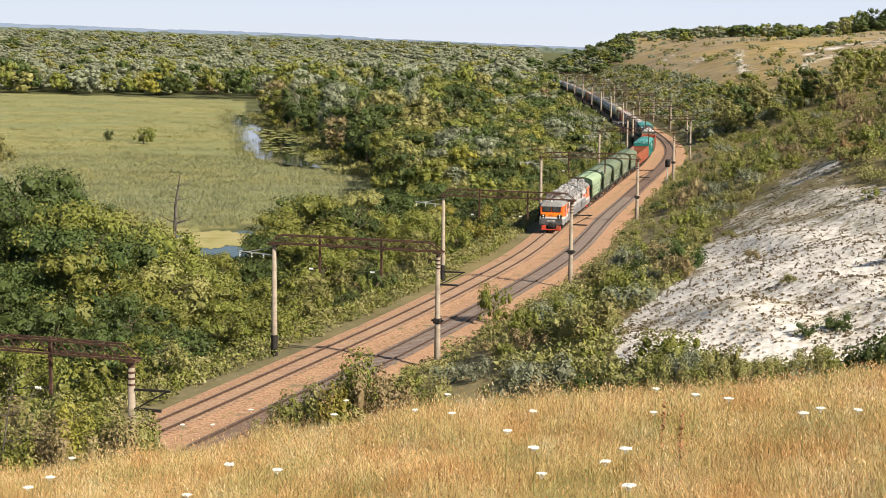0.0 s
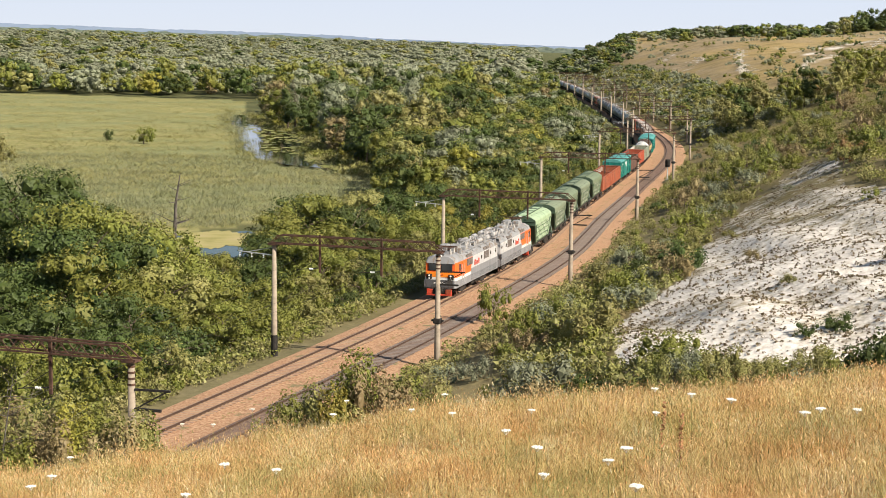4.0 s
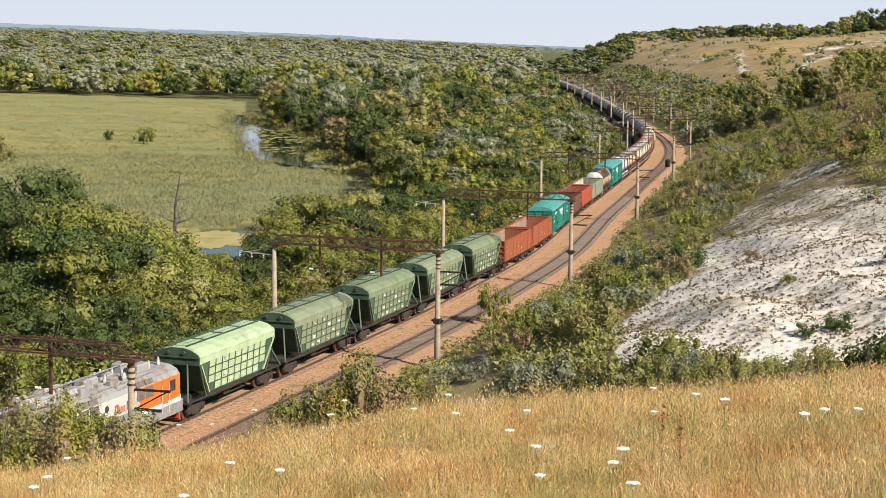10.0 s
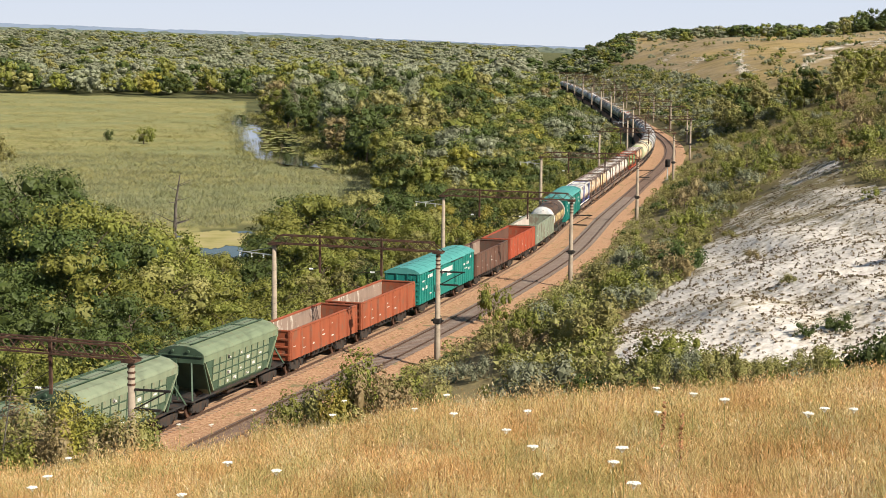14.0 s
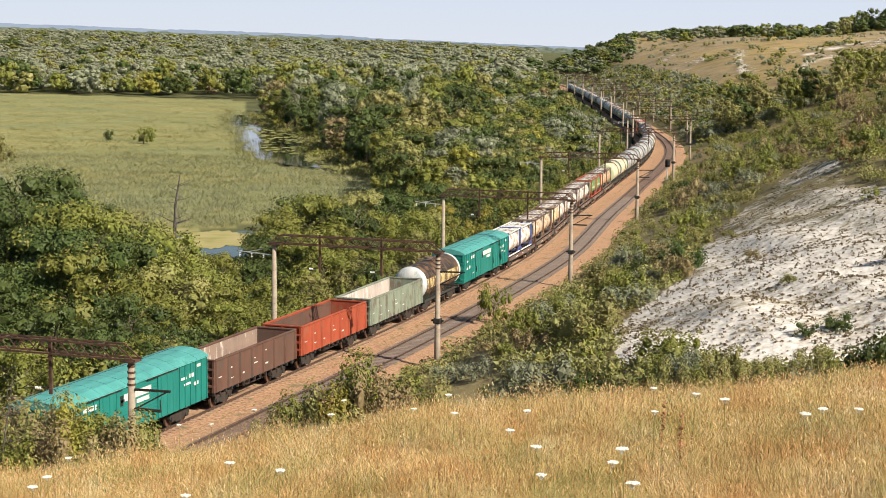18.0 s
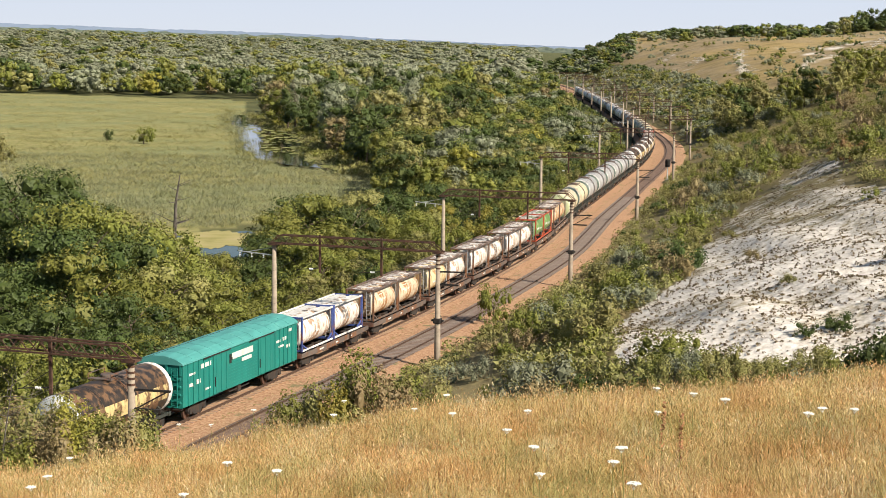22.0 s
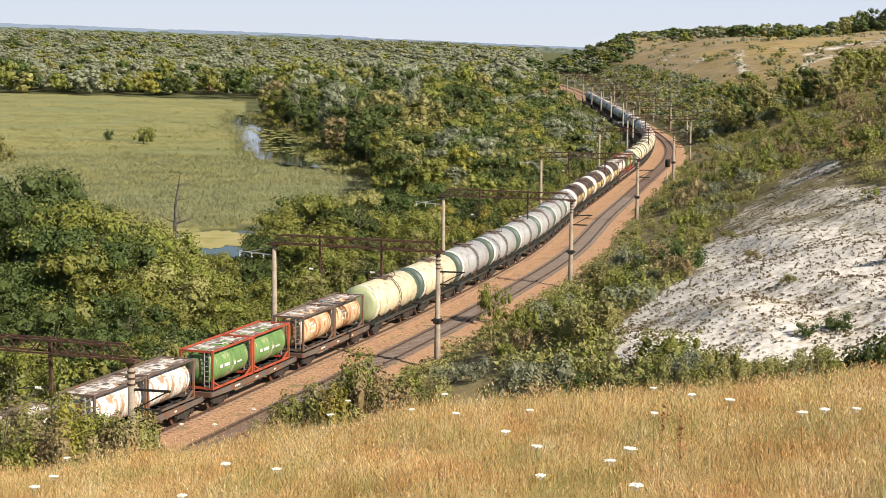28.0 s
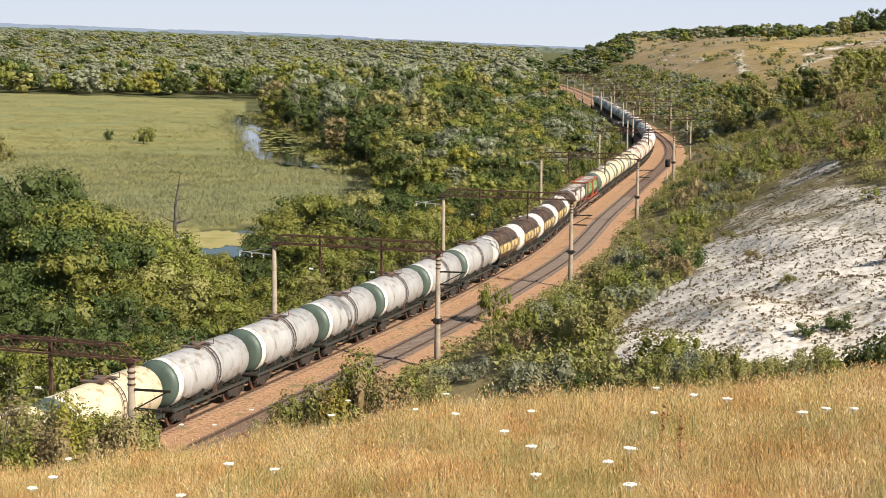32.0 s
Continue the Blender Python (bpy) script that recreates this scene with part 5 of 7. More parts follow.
# ---- the grassy knoll ----
def ramp_by_piece(name, stops, patches=(), translucent=0.25):
    """Leaves whose colour changes from blade to blade."""
    m = bpy.data.materials.new(name)
    m.use_nodes = True
    N, L = m.node_tree.nodes, m.node_tree.links
    b = N["Principled BSDF"]
    b.inputs["Roughness"].default_value, b.inputs["Specular IOR Level"].default_value = 0.6, 0.25
    ge, rp = N.new("ShaderNodeNewGeometry"), N.new("ShaderNodeValToRGB")
    el = rp.color_ramp.elements
    while len(el) < len(stops):
        el.new(0.5)
    for e, (p_, c) in zip(el, stops):
        e.position, e.color = p_, (*c, 1)
    L.new(ge.outputs["Random Per Island"], rp.inputs[0])
    tc = N.new("ShaderNodeTexCoord")
    col = rp.outputs[0]
    # patches of other herbs: reddish, green and bleached
    for tint, scale, lo, hi, at in patches:
        mp, nz, mr, ad, mx = N.new("ShaderNodeMapping"), N.new("ShaderNodeTexNoise"), N.new("ShaderNodeMapRange"), N.new("ShaderNodeMath"), N.new("ShaderNodeMix")
        mp.inputs["Location"].default_value, mp.inputs["Scale"].default_value = (at, at, 0), (1, 0.6, 0)
        nz.inputs["Scale"].default_value, nz.inputs["Detail"].default_value = scale, 3
        ad.operation = "MULTIPLY_ADD"
        ad.inputs[1].default_value = 0.16
        L.new(tc.outputs["Object"], mp.inputs[0]), L.new(mp.outputs[0], nz.inputs["Vector"])
        L.new(ge.outputs["Random Per Island"], ad.inputs[0]), L.new(nz.outputs[0], ad.inputs[2])
        mr.inputs["From Min"].default_value, mr.inputs["From Max"].default_value, mr.inputs["To Max"].default_value = lo, hi, 0.75
        L.new(ad.outputs[0], mr.inputs["Value"])
        mx.data_type = "RGBA"
        L.new(mr.outputs[0], mx.inputs[0]), L.new(col, mx.inputs[6])
        mx.inputs[7].default_value = (*tint, 1)
        col = mx.outputs[2]
    L.new(col, b.inputs["Base Color"])
    tr, ms = N.new("ShaderNodeBsdfTranslucent"), N.new("ShaderNodeMixShader")
    ms.inputs[0].default_value = translucent
    L.new(col, tr.inputs[0])
    L.new(b.outputs[0], ms.inputs[1])
    L.new(tr.outputs[0], ms.inputs[2])
    L.new(ms.outputs[0], N["Material Output"].inputs[0])
    return m


HERBS = [((0.50, 0.25, 0.09), 1.1, 0.54, 0.70, 3.0), ((0.27, 0.27, 0.085), 0.8, 0.54, 0.69, 11.0), ((0.78, 0.68, 0.47), 1.3, 0.66, 0.80, 23.0), ((0.38, 0.19, 0.08), 3.5, 0.66, 0.78, 37.0)]
M["straw_blade"] = ramp_by_piece("straw_blade", [(0.0, (0.32, 0.20, 0.08)), (0.18, (0.60, 0.42, 0.17)), (0.42, (0.76, 0.58, 0.27)), (0.55, (0.36, 0.33, 0.11)), (0.66, (0.70, 0.55, 0.25)), (0.82, (0.78, 0.65, 0.37)), (1.0, (0.86, 0.78, 0.57))], HERBS)
M["seed_head"] = ramp_by_piece("seed_head", [(0.0, (0.48, 0.26, 0.11)), (0.35, (0.66, 0.42, 0.19)), (0.7, (0.76, 0.62, 0.37)), (0.9, (0.58, 0.28, 0.11)), (1.0, (0.84, 0.78, 0.64))], HERBS)
M["herb"] = ramp_by_piece("herb_leaf", [(0.0, (0.14, 0.15, 0.045)), (0.3, (0.24, 0.23, 0.075)), (0.5, (0.42, 0.20, 0.075)), (0.75, (0.52, 0.30, 0.12)), (1.0, (0.36, 0.30, 0.13))])
gr = np.random.RandomState(5)


def grass(n, r0, r1, hmin, hmax, material, name, label, head=False):
    r = gr.uniform(r0, r1, n)
    a = np.radians(gr.uniform(-17, 17, n))
    x, y = r * np.sin(a), r * np.cos(a)
    patch = 0.8 + 0.25 * wave(x, y, 2.2, 41)
    z = height(x, y)
    h = gr.uniform(hmin, hmax, n) * np.clip(patch, 0.5, 1.2)
    lean = gr.normal(size=(n, 2)) * (0.10 + 0.5 * gr.rand(n, 1) ** 3) * h[:, None]
    t = gr.uniform(0, 6.28, n)
    w = (0.0011 + 0.000085 * r)[:, None] * gr.uniform(0.5, 1.3, (n, 1))
    d = np.stack([np.cos(t), np.sin(t), np.zeros(n)], 1)
    base = np.stack([x, y, z - 0.02], 1)
    tip = base + np.concatenate([lean * 1.6, h[:, None]], 1)
    mid = base + np.concatenate([lean * 0.5 + gr.normal(size=(n, 2)) * 0.05 * h[:, None], 0.6 * h[:, None]], 1)
    if head:
        up = (tip - mid) / np.linalg.norm(tip - mid, axis=1)[:, None]
        k = (0.5 + 0.7 * gr.rand(n))[:, None]
        wd = d * (0.0014 + 0.00020 * r[:, None]) * k
        v = np.stack([tip - up * 0.02 * k, tip + wd, tip + up * 0.028 * k, tip - wd], 1)
    else:
        v = np.stack([base - d * w, base + d * w, tip], 1)
    return tagged(new(name, mesh_from(name, v.reshape(-1, 3), np.arange(v.shape[1] * n).reshape(-1, v.shape[1]), [M[material]])), label, "grass", kind="stuff")


grass(430000, 4.6, 29, 0.06, 0.37, "straw_blade", "dry_grass", "dense sun-dried straw-coloured grass of the knoll")
grass(26000, 29, 54, 0.25, 0.6, "straw_blade", "dry_grass", "tall dry grass on the slope below the knoll")
grass(70000, 4.6, 29, 0.10, 0.44, "seed_head", "grass_heads", "reddish seed heads of the dry grass", True)

grass(60000, 4.6, 29, 0.05, 0.30, "herb", "low_herbs", "green and rust-red herbs between the dry grass", True)

# white umbels, each a plant of its own; they sway a little
FLOWERS = [(-3.29, 23.36), (-4.15, 18.05), (-1.76, 13.37), (-1.26, 12.44), (-3.61, 14.26), (-3.81, 23.72), (0.55, 13.56), (0.72, 12.41), (1.12, 10.7), (1.28, 11.23), (0.64, 10.38), (1.09, 9.14), (2.8, 12.5), (3.04, 12.92), (2.53, 14.37),
           (1.94, 14.72), (2.33, 17.74), (-0.78, 9.79), (-1.33, 22.63), (-1.32, 19.61), (-0.32, 18.95), (0.06, 19.23), (0.14, 17.81), (0.86, 15.75), (2.6, 16.75), (3.29, 12.87), (-2.77, 23.86), (-3.59, 14.84), (-1.91, 12.0)]
M["umbel"] = mat("umbel_white", [(0.62, 0.62, 0.55), (0.80, 0.79, 0.72)], rough=0.8, scale=60, bump=0.003)
M["stem"] = mat("flower_stem", [(0.16, 0.17, 0.05), (0.25, 0.23, 0.08)], rough=0.8, scale=20)


def umbel_plant(seed):
    r2 = random.Random(seed)
    f = tagged(new("wild_carrot"), "white-flowered wild carrot standing in dry grass", "wildflower", "wild carrots")
    bm = B()
    beam(bm, (0, 0, 0), (0.01, 0, 0.3), 0.009, sides=5, taper=0.8)
    beam(bm, (0.01, 0, 0.3), (0, 0, 0.58), 0.007, sides=5, taper=0.7)
    part("stem", bm, M["stem"], f)
    bm = B()
    for i in range(30):
        a, q = i * 2.4, 0.047 * math.sqrt((i + 0.5) / 30)
        c = Vector((math.cos(a) * q, math.sin(a) * q, 0.62 - 2.0 * q * q + r2.uniform(-0.003, 0.003)))
        bmesh.ops.create_icosphere(bm, subdivisions=1, radius=0.010 * r2.uniform(0.8, 1.2), matrix=Matrix.Translation(c) @ Matrix.Diagonal((1, 1, 0.6, 1)))
        if i % 3 == 0:
            beam(bm, (0, 0, 0.575), c, 0.003, sides=3)
    part("flower_head", bm, M["umbel"], f, "flat white flower head")
    return f


umbels = []
kinds = [umbel_plant(1), umbel_plant(2)]
fz = height(np.array([p_[0] for p_ in FLOWERS]), np.array([p_[1] for p_ in FLOWERS]))
for i, ((x, y), z) in enumerate(zip(FLOWERS, fz)):
    k = (0.75, 1.0, 1.15, 0.9, 1.25)[i % 5]
    f = kinds[i] if i < 2 else copy_thing(kinds[i % 2], Matrix.Identity(4))
    f.scale = (0.42 + 0.4 * k, 0.42 + 0.4 * k, 0.82 + 0.1 * k)
    umbels.append((f, x, y, float(z) - 0.02, i))

# a clump of yellow bedstraw and a few dark dry dock stalks
M["bedstraw"] = mat("yellow_flowers", [(0.50, 0.42, 0.05), (0.66, 0.58, 0.12)], rough=0.8, scale=30)
M["dock"] = mat("dry_dock", [(0.26, 0.12, 0.06), (0.36, 0.18, 0.09)], rough=0.9, scale=20)


def spike(name, x, y, h, material, label, seed, n, spread, size):
    r2 = np.random.RandomState(seed)
    z = float(height(np.array([x]), np.array([y]))[0])
    o = tagged(new(name), label, "wildflower")
    o.location = (x, y, z - 0.02)
    bm = B()
    beam(bm, (0, 0, 0), (0.02, 0, h), 0.008, sides=5, taper=0.5)
    part("stem", bm, M["stem"], o)
    lobes = [((0.02 * u, r2.normal() * spread * 0.2, h * u), (spread, spread, h * 0.16)) for u in (0.55, 0.7, 0.85, 0.97)]
    v, f, nn = leaf_cloud(r2, lobes, n, size, 0.6, 0.5)
    c = new("flower_head", mesh_from("flower_head", v, f, [M[material]], normals=nn))
    c.parent = o
    return o


for i, (x, y, h) in enumerate(((0.06, 9.6, 0.42), (0.14, 9.75, 0.38), (-0.02, 9.7, 0.40), (0.2, 9.6, 0.36))):
    spike("bedstraw", x, y, h, "bedstraw", "yellow-flowered bedstraw in the dry grass", i, 120, 0.045, 0.016)
for i, (x, y, h) in enumerate(((1.75, 12.9, 0.7), (1.85, 12.6, 0.6), (4.0, 14.5, 0.75))):
    spike("dry_dock", x, y, h, "dock", "dark red-brown dry dock stalk", 20 + i, 70, 0.02, 0.02)

# ---- the train ----
def paint(name, c, spots=None, rough=0.5, share=0.12, scale=1.2, dark=0.75):
    """Weathered paint in one main colour."""
    lo = tuple(v * dark for v in c)
    M[name] = mat(name, [lo, c, tuple(min(1, v * 1.12) for v in c)], rough=rough, scale=scale, spots=(spots, share, 1.7) if spots else None, spec=0.4, bump=0.004, bump_scale=3, stretch=(1, 1, 0.35))
    return M[name]


RUST = (0.17, 0.075, 0.035)
paint("p_orange", (0.78, 0.13, 0.025), None, 0.4, dark=0.9)
paint("p_amber", (0.85, 0.24, 0.02), None, 0.4, dark=0.9)
paint("p_lightgrey", (0.46, 0.45, 0.44), (0.33, 0.31, 0.29), 0.45, 0.14, dark=0.86)
paint("p_midgrey", (0.22, 0.22, 0.225), (0.2, 0.18, 0.16), 0.5, 0.1)
paint("p_roofgrey", (0.26, 0.26, 0.26), (0.22, 0.17, 0.13), 0.55, 0.22)
paint("p_pipegrey", (0.36, 0.35, 0.34), (0.24, 0.2, 0.17), 0.55, 0.25)
paint("p_apron", (0.085, 0.085, 0.09), (0.05, 0.045, 0.04), 0.55, 0.2)
paint("p_red", (0.50, 0.06, 0.03), RUST, 0.5)
paint("p_palegreen", (0.34, 0.44, 0.27), (0.30, 0.36, 0.24), 0.55)
paint("p_hopgreen", (0.165, 0.205, 0.125), (0.17, 0.17, 0.10), 0.6)
paint("p_hopgreen2", (0.19, 0.225, 0.145), (0.18, 0.18, 0.115), 0.6)
paint("p_capgreen", (0.055, 0.092, 0.058), (0.05, 0.07, 0.04), 0.55)
paint("p_gonred", (0.27, 0.072, 0.032), (0.20, 0.085, 0.05), 0.65, 0.25)
paint("p_gonred2", (0.31, 0.062, 0.028), (0.25, 0.09, 0.05), 0.65, 0.2)
paint("p_gonbrown", (0.115, 0.058, 0.040), (0.09, 0.06, 0.045), 0.7, 0.3)
paint("p_gongrey", (0.20, 0.23, 0.17), (0.14, 0.12, 0.09), 0.7, 0.3)
paint("p_gonin", (0.24, 0.17, 0.13), (0.48, 0.42, 0.35), 0.9, 0.25)
paint("p_gonpale", (0.42, 0.36, 0.31), (0.58, 0.53, 0.47), 0.9, 0.3)
paint("p_teal", (0.014, 0.175, 0.145), (0.018, 0.13, 0.11), 0.45, 0.12, dark=0.85)
paint("p_tealroof", (0.075, 0.29, 0.265), (0.10, 0.33, 0.30), 0.5, 0.15, dark=0.88)
paint("p_white", (0.62, 0.60, 0.56), (0.36, 0.30, 0.23), 0.5, 0.14, dark=0.88)
paint("p_chalkwhite", (0.80, 0.78, 0.74), (0.50, 0.44, 0.36), 0.5, 0.12, dark=0.9)
paint("p_cream", (0.60, 0.53, 0.36), (0.36, 0.26, 0.15), 0.45, 0.22, dark=0.9)
paint("p_silver", (0.37, 0.365, 0.36), (0.25, 0.22, 0.19), 0.36, 0.26, dark=0.86)
paint("p_bandgreen", (0.075, 0.105, 0.085), None, 0.5)
paint("p_endgreen", (0.34, 0.37, 0.21), None, 0.5)
paint("p_blacktank", (0.034, 0.027, 0.022), (0.15, 0.085, 0.045), 0.45, 0.36)
paint("p_paleend", (0.42, 0.45, 0.45), (0.58, 0.56, 0.52), 0.5, 0.3)
paint("p_rusttank", (0.58, 0.44, 0.34), (0.20, 0.13, 0.09), 0.6, 0.35)
paint("p_stripe", (0.52, 0.41, 0.19), (0.13, 0.075, 0.04), 0.6, 0.42)
paint("p_isorust", (0.56, 0.46, 0.33), (0.30, 0.14, 0.05), 0.55, 0.33)
paint("p_isoyellow", (0.58, 0.48, 0.29), (0.36, 0.20, 0.08), 0.55, 0.3)
paint("p_isoorange", (0.54, 0.40, 0.25), (0.34, 0.14, 0.05), 0.55, 0.35)
paint("p_isowhite", (0.66, 0.63, 0.58), (0.34, 0.22, 0.14), 0.55, 0.34)
paint("p_isogreen", (0.13, 0.235, 0.075), (0.36, 0.33, 0.2), 0.5, 0.2)
paint("p_framegrey", (0.12, 0.095, 0.08), RUST, 0.6, 0.3)
paint("p_framered", (0.38, 0.07, 0.035), RUST, 0.55, 0.2)
paint("p_frameblue", (0.05, 0.08, 0.25), RUST, 0.55, 0.15)
paint("p_isotop", (0.20, 0.14, 0.11), (0.56, 0.52, 0.48), 0.8, 0.35)
paint("p_under", (0.026, 0.024, 0.022), (0.05, 0.033, 0.024), 0.75, 0.3)
paint("p_undergreen", (0.036, 0.042, 0.036), (0.05, 0.035, 0.026), 0.7, 0.3)
paint("p_marking", (0.56, 0.55, 0.51), None, 0.6)
M["lamp_glass"] = mat("headlamp_glass", [(0.75, 0.75, 0.70), (0.85, 0.85, 0.80)], rough=0.1, scale=5, spec=0.6)
M["glass"] = mat("cab_glass", [(0.02, 0.025, 0.03), (0.05, 0.055, 0.06)], rough=0.08, scale=1.5, spec=0.6)
M["grille"] = mat("louvre_grille", [(0.10, 0.085, 0.075), (0.18, 0.15, 0.13)], rough=0.7, scale=3)
M["insulator"] = mat("insulator", [(0.34, 0.31, 0.28), (0.50, 0.47, 0.43)], rough=0.3, scale=4)


# shared running gear
def bogie_meshes():
    bm = B()
    for x in (-1.02, 1.02):
        loft(bm, [[(x - 0.09, y, z) for y, z in sec] for sec in [[(-1.25, 0.52), (-1.25, 0.78), (-0.5, 0.86), (0.5, 0.86), (1.25, 0.78), (1.25, 0.52), (0.75, 0.50), (0.4, 0.24), (-0.4, 0.24), (-0.75, 0.50)]]]
             + [[(x + 0.09, y, z) for y, z in [(-1.25, 0.52), (-1.25, 0.78), (-0.5, 0.86), (0.5, 0.86), (1.25, 0.78), (1.25, 0.52), (0.75, 0.50), (0.4, 0.24), (-0.4, 0.24), (-0.75, 0.50)]]])
        for y in (-0.925, 0.925):
            box(bm, x - 0.14, x + 0.14, y - 0.17, y + 0.17, 0.36, 0.62)
        for y in (-0.2, 0.0, 0.2):
            lathe(bm, [(0.3, 0.08), (0.62, 0.08)], 6, "z", (x, y, 0))
    box(bm, -1.1, 1.1, -0.22, 0.22, 0.5, 0.8)
    frame_me = part("bogie", bm, M["p_under"])
    bm = B()
    for x in (-0.76, 0.76):
        lathe(bm, [(x - 0.065, 0.44), (x - 0.06, 0.475), (x + 0.06, 0.475), (x + 0.065, 0.44)], 16, "x", (0, 0, 0.475))
    lathe(bm, [(-1.05, 0.08), (1.05, 0.08)], 8, "x", (0, 0, 0.475))
    wheel_me = part("wheelset", bm, M["rust"])
    bm = B()
    box(bm, -0.13, 0.13, -0.45, 0.0, 0.94, 1.2, 0.03)
    box(bm, -0.22, 0.22, -0.62, -0.42, 0.9, 1.24, 0.05)
    coup_me = part("coupler", bm, M["black"])
    out = frame_me.data, wheel_me.data, coup_me.data
    for o in (frame_me, wheel_me, coup_me):
        bpy.data.objects.remove(o)
    return out


BOGIE_ME, WHEEL_ME, COUPLER_ME = bogie_meshes()


def gear(w, ln, base):
    """Two bogies with wheelsets, and couplers at both ends."""
    for y in (-base / 2, base / 2):
        b = new("bogie", BOGIE_ME)
        b.parent, b.location = w, (0, y, 0)
        for k in (-0.925, 0.925):
            a = new("wheelset", WHEEL_ME)
            a.parent, a.location = b, (0, k, 0)
    for s in (-1, 1):
        c = new("coupler", COUPLER_ME)
        c.parent = w
        c.matrix_basis = pose(0, s * (ln / 2 - 0.62) , 0, 0, 0, 0 if s < 0 else 180)


def bars(bm, x, y0, z0, rows, rng2, thick=0.012):
    """Illegible markings as short bars on the side plane x; rows of (y, z, length, height)."""
    for y, z, ln, h in rows:
        box(bm, min(x, x + math.copysign(thick, x)), max(x, x + math.copysign(thick, x)), y0 + y, y0 + y + ln, z0 + z, z0 + z + h)


def ladder(bm, x, y, z0, z1, w=0.4, along="y"):
    d = Vector((0, w / 2, 0)) if along == "y" else Vector((w / 2, 0, 0))
    for s in (-1, 1):
        beam(bm, Vector((x, y, z0)) + d * s, Vector((x, y, z1)) + d * s, 0.045)
    n = int((z1 - z0) / 0.32)
    for i in range(n + 1):
        z = z0 + 0.1 + i * 0.32
        if z < z1:
            beam(bm, Vector((x, y, z)) - d, Vector((x, y, z)) + d, 0.035)


def loco_section():
    w = tagged(new("locomotive_section"), "orange, white and grey electric locomotive section with roof gear", "locomotive", "locomotive sections")
    prof = [(-1.58, 2.0), (-1.58, 3.42), (-1.40, 3.78), (-0.9, 4.02), (0, 4.12), (0.9, 4.02), (1.40, 3.78), (1.58, 3.42), (1.58, 2.0)]
    side = [(-1.58, 2.0), (-1.58, 3.42), (1.58, 3.42), (1.58, 2.0)]
    roofp = [(-1.585, 3.42), (-1.40, 3.78), (-0.9, 4.02), (0, 4.12), (0.9, 4.02), (1.40, 3.78), (1.585, 3.42)]
    slant = lambda z: 0.45 * (z - 2.0)
    # cab shell, its slanted rear edge, and the white body behind it
    bm = B()
    loft(bm, [[(x * 0.90, -7.62 - 0.05 * (3.4 - z), z) for x, z in side], [(x * 0.97, -7.45, z) for x, z in side], [(x, -6.9, z) for x, z in side], [(x, -2.6 + slant(z), z) for x, z in side]])
    cab = part("cab", bm, M["p_orange"], w, "bright orange cab with twin windscreens")
    bm = B()
    loft(bm, [[(x, -2.6 + slant(z), z) for x, z in side], [(x, 7.72, z) for x, z in side]])
    body = part("body", bm, M["p_lightgrey"], w, "off-white ribbed upper body")
    bm = B()
    for z in (2.36, 2.5, 2.66, 2.84, 3.02, 3.2):
        for s in (-1, 1):
            box(bm, s * 1.58 - 0.014, s * 1.58 + 0.014, -1.8, 7.6, z, z + 0.035)
    part("side_rib", bm, M["p_lightgrey"], body)
    # white stripe and grey skirt
    bm = B()
    sk = [(-1.60, 1.72), (-1.60, 2.0), (1.60, 2.0), (1.60, 1.72)]
    loft(bm, [[(x * 0.905, -7.74, z) for x, z in sk], [(x * 0.98, -7.5, z) for x, z in sk], [(x, -6.9, z) for x, z in sk], [(x, 7.74, z) for x, z in sk]])
    part("stripe", bm, M["p_white"], w)
    bm = B()
    sk = [(-1.60, 1.02), (-1.60, 1.72), (1.60, 1.72), (1.60, 1.02)]
    loft(bm, [[(x * 0.92, -7.95, z) for x, z in sk], [(x * 0.99, -7.6, z) for x, z in sk], [(x * 1.003, -6.9, z) for x, z in sk], [(x * 1.003, 7.76, z) for x, z in sk]])
    skirt = part("skirt", bm, M["p_midgrey"], w, "grey lower body and buffer beam")
    bm = B()
    for z in (1.80, 1.92, 2.04, 2.16):
        for s in (-1, 1):
            box(bm, s * 1.615 - 0.012, s * 1.615 + 0.012, -2.5, 7.7, z, z + 0.05)
    for s in (-1, 1):
        box(bm, min(s * 1.56, s * 1.612), max(s * 1.56, s * 1.612), -2.6, 7.745, 1.70, 2.28)
    for i in range(60):
        for s in (-1, 1):
            box(bm, s * 1.612 - 0.016, s * 1.612 + 0.016, -2.45 + i * 0.17, -2.38 + i * 0.17, 1.12, 1.70)
    part("corrugation", bm, M["p_midgrey"], skirt)
    # roof with sloping shoulders
    bm = B()
    loft(bm, [[(x * 0.88, -7.55 - (4.1 - z) * 0.25, z - 0.10) for x, z in roofp], [(x * 0.985, -7.15, z) for x, z in roofp], [(x, -6.6, z) for x, z in roofp], [(x, 7.70, z) for x, z in roofp]])
    roof = part("roof", bm, M["p_roofgrey"], w, "grey rounded roof")
    # windscreens, frames, side window
    for x in (-0.62, 0.62):
        bm = B()
        box(bm, x - 0.56, x + 0.56, -7.72, -7.66, 2.62, 3.32, 0.02)
        part("windscreen_frame", bm, M["black"], cab)
        bm = B()
        box(bm, x - 0.5, x + 0.5, -7.735, -7.70, 2.68, 3.26, 0.01)
        part("windscreen", bm, M["glass"], cab, "tinted windscreen")
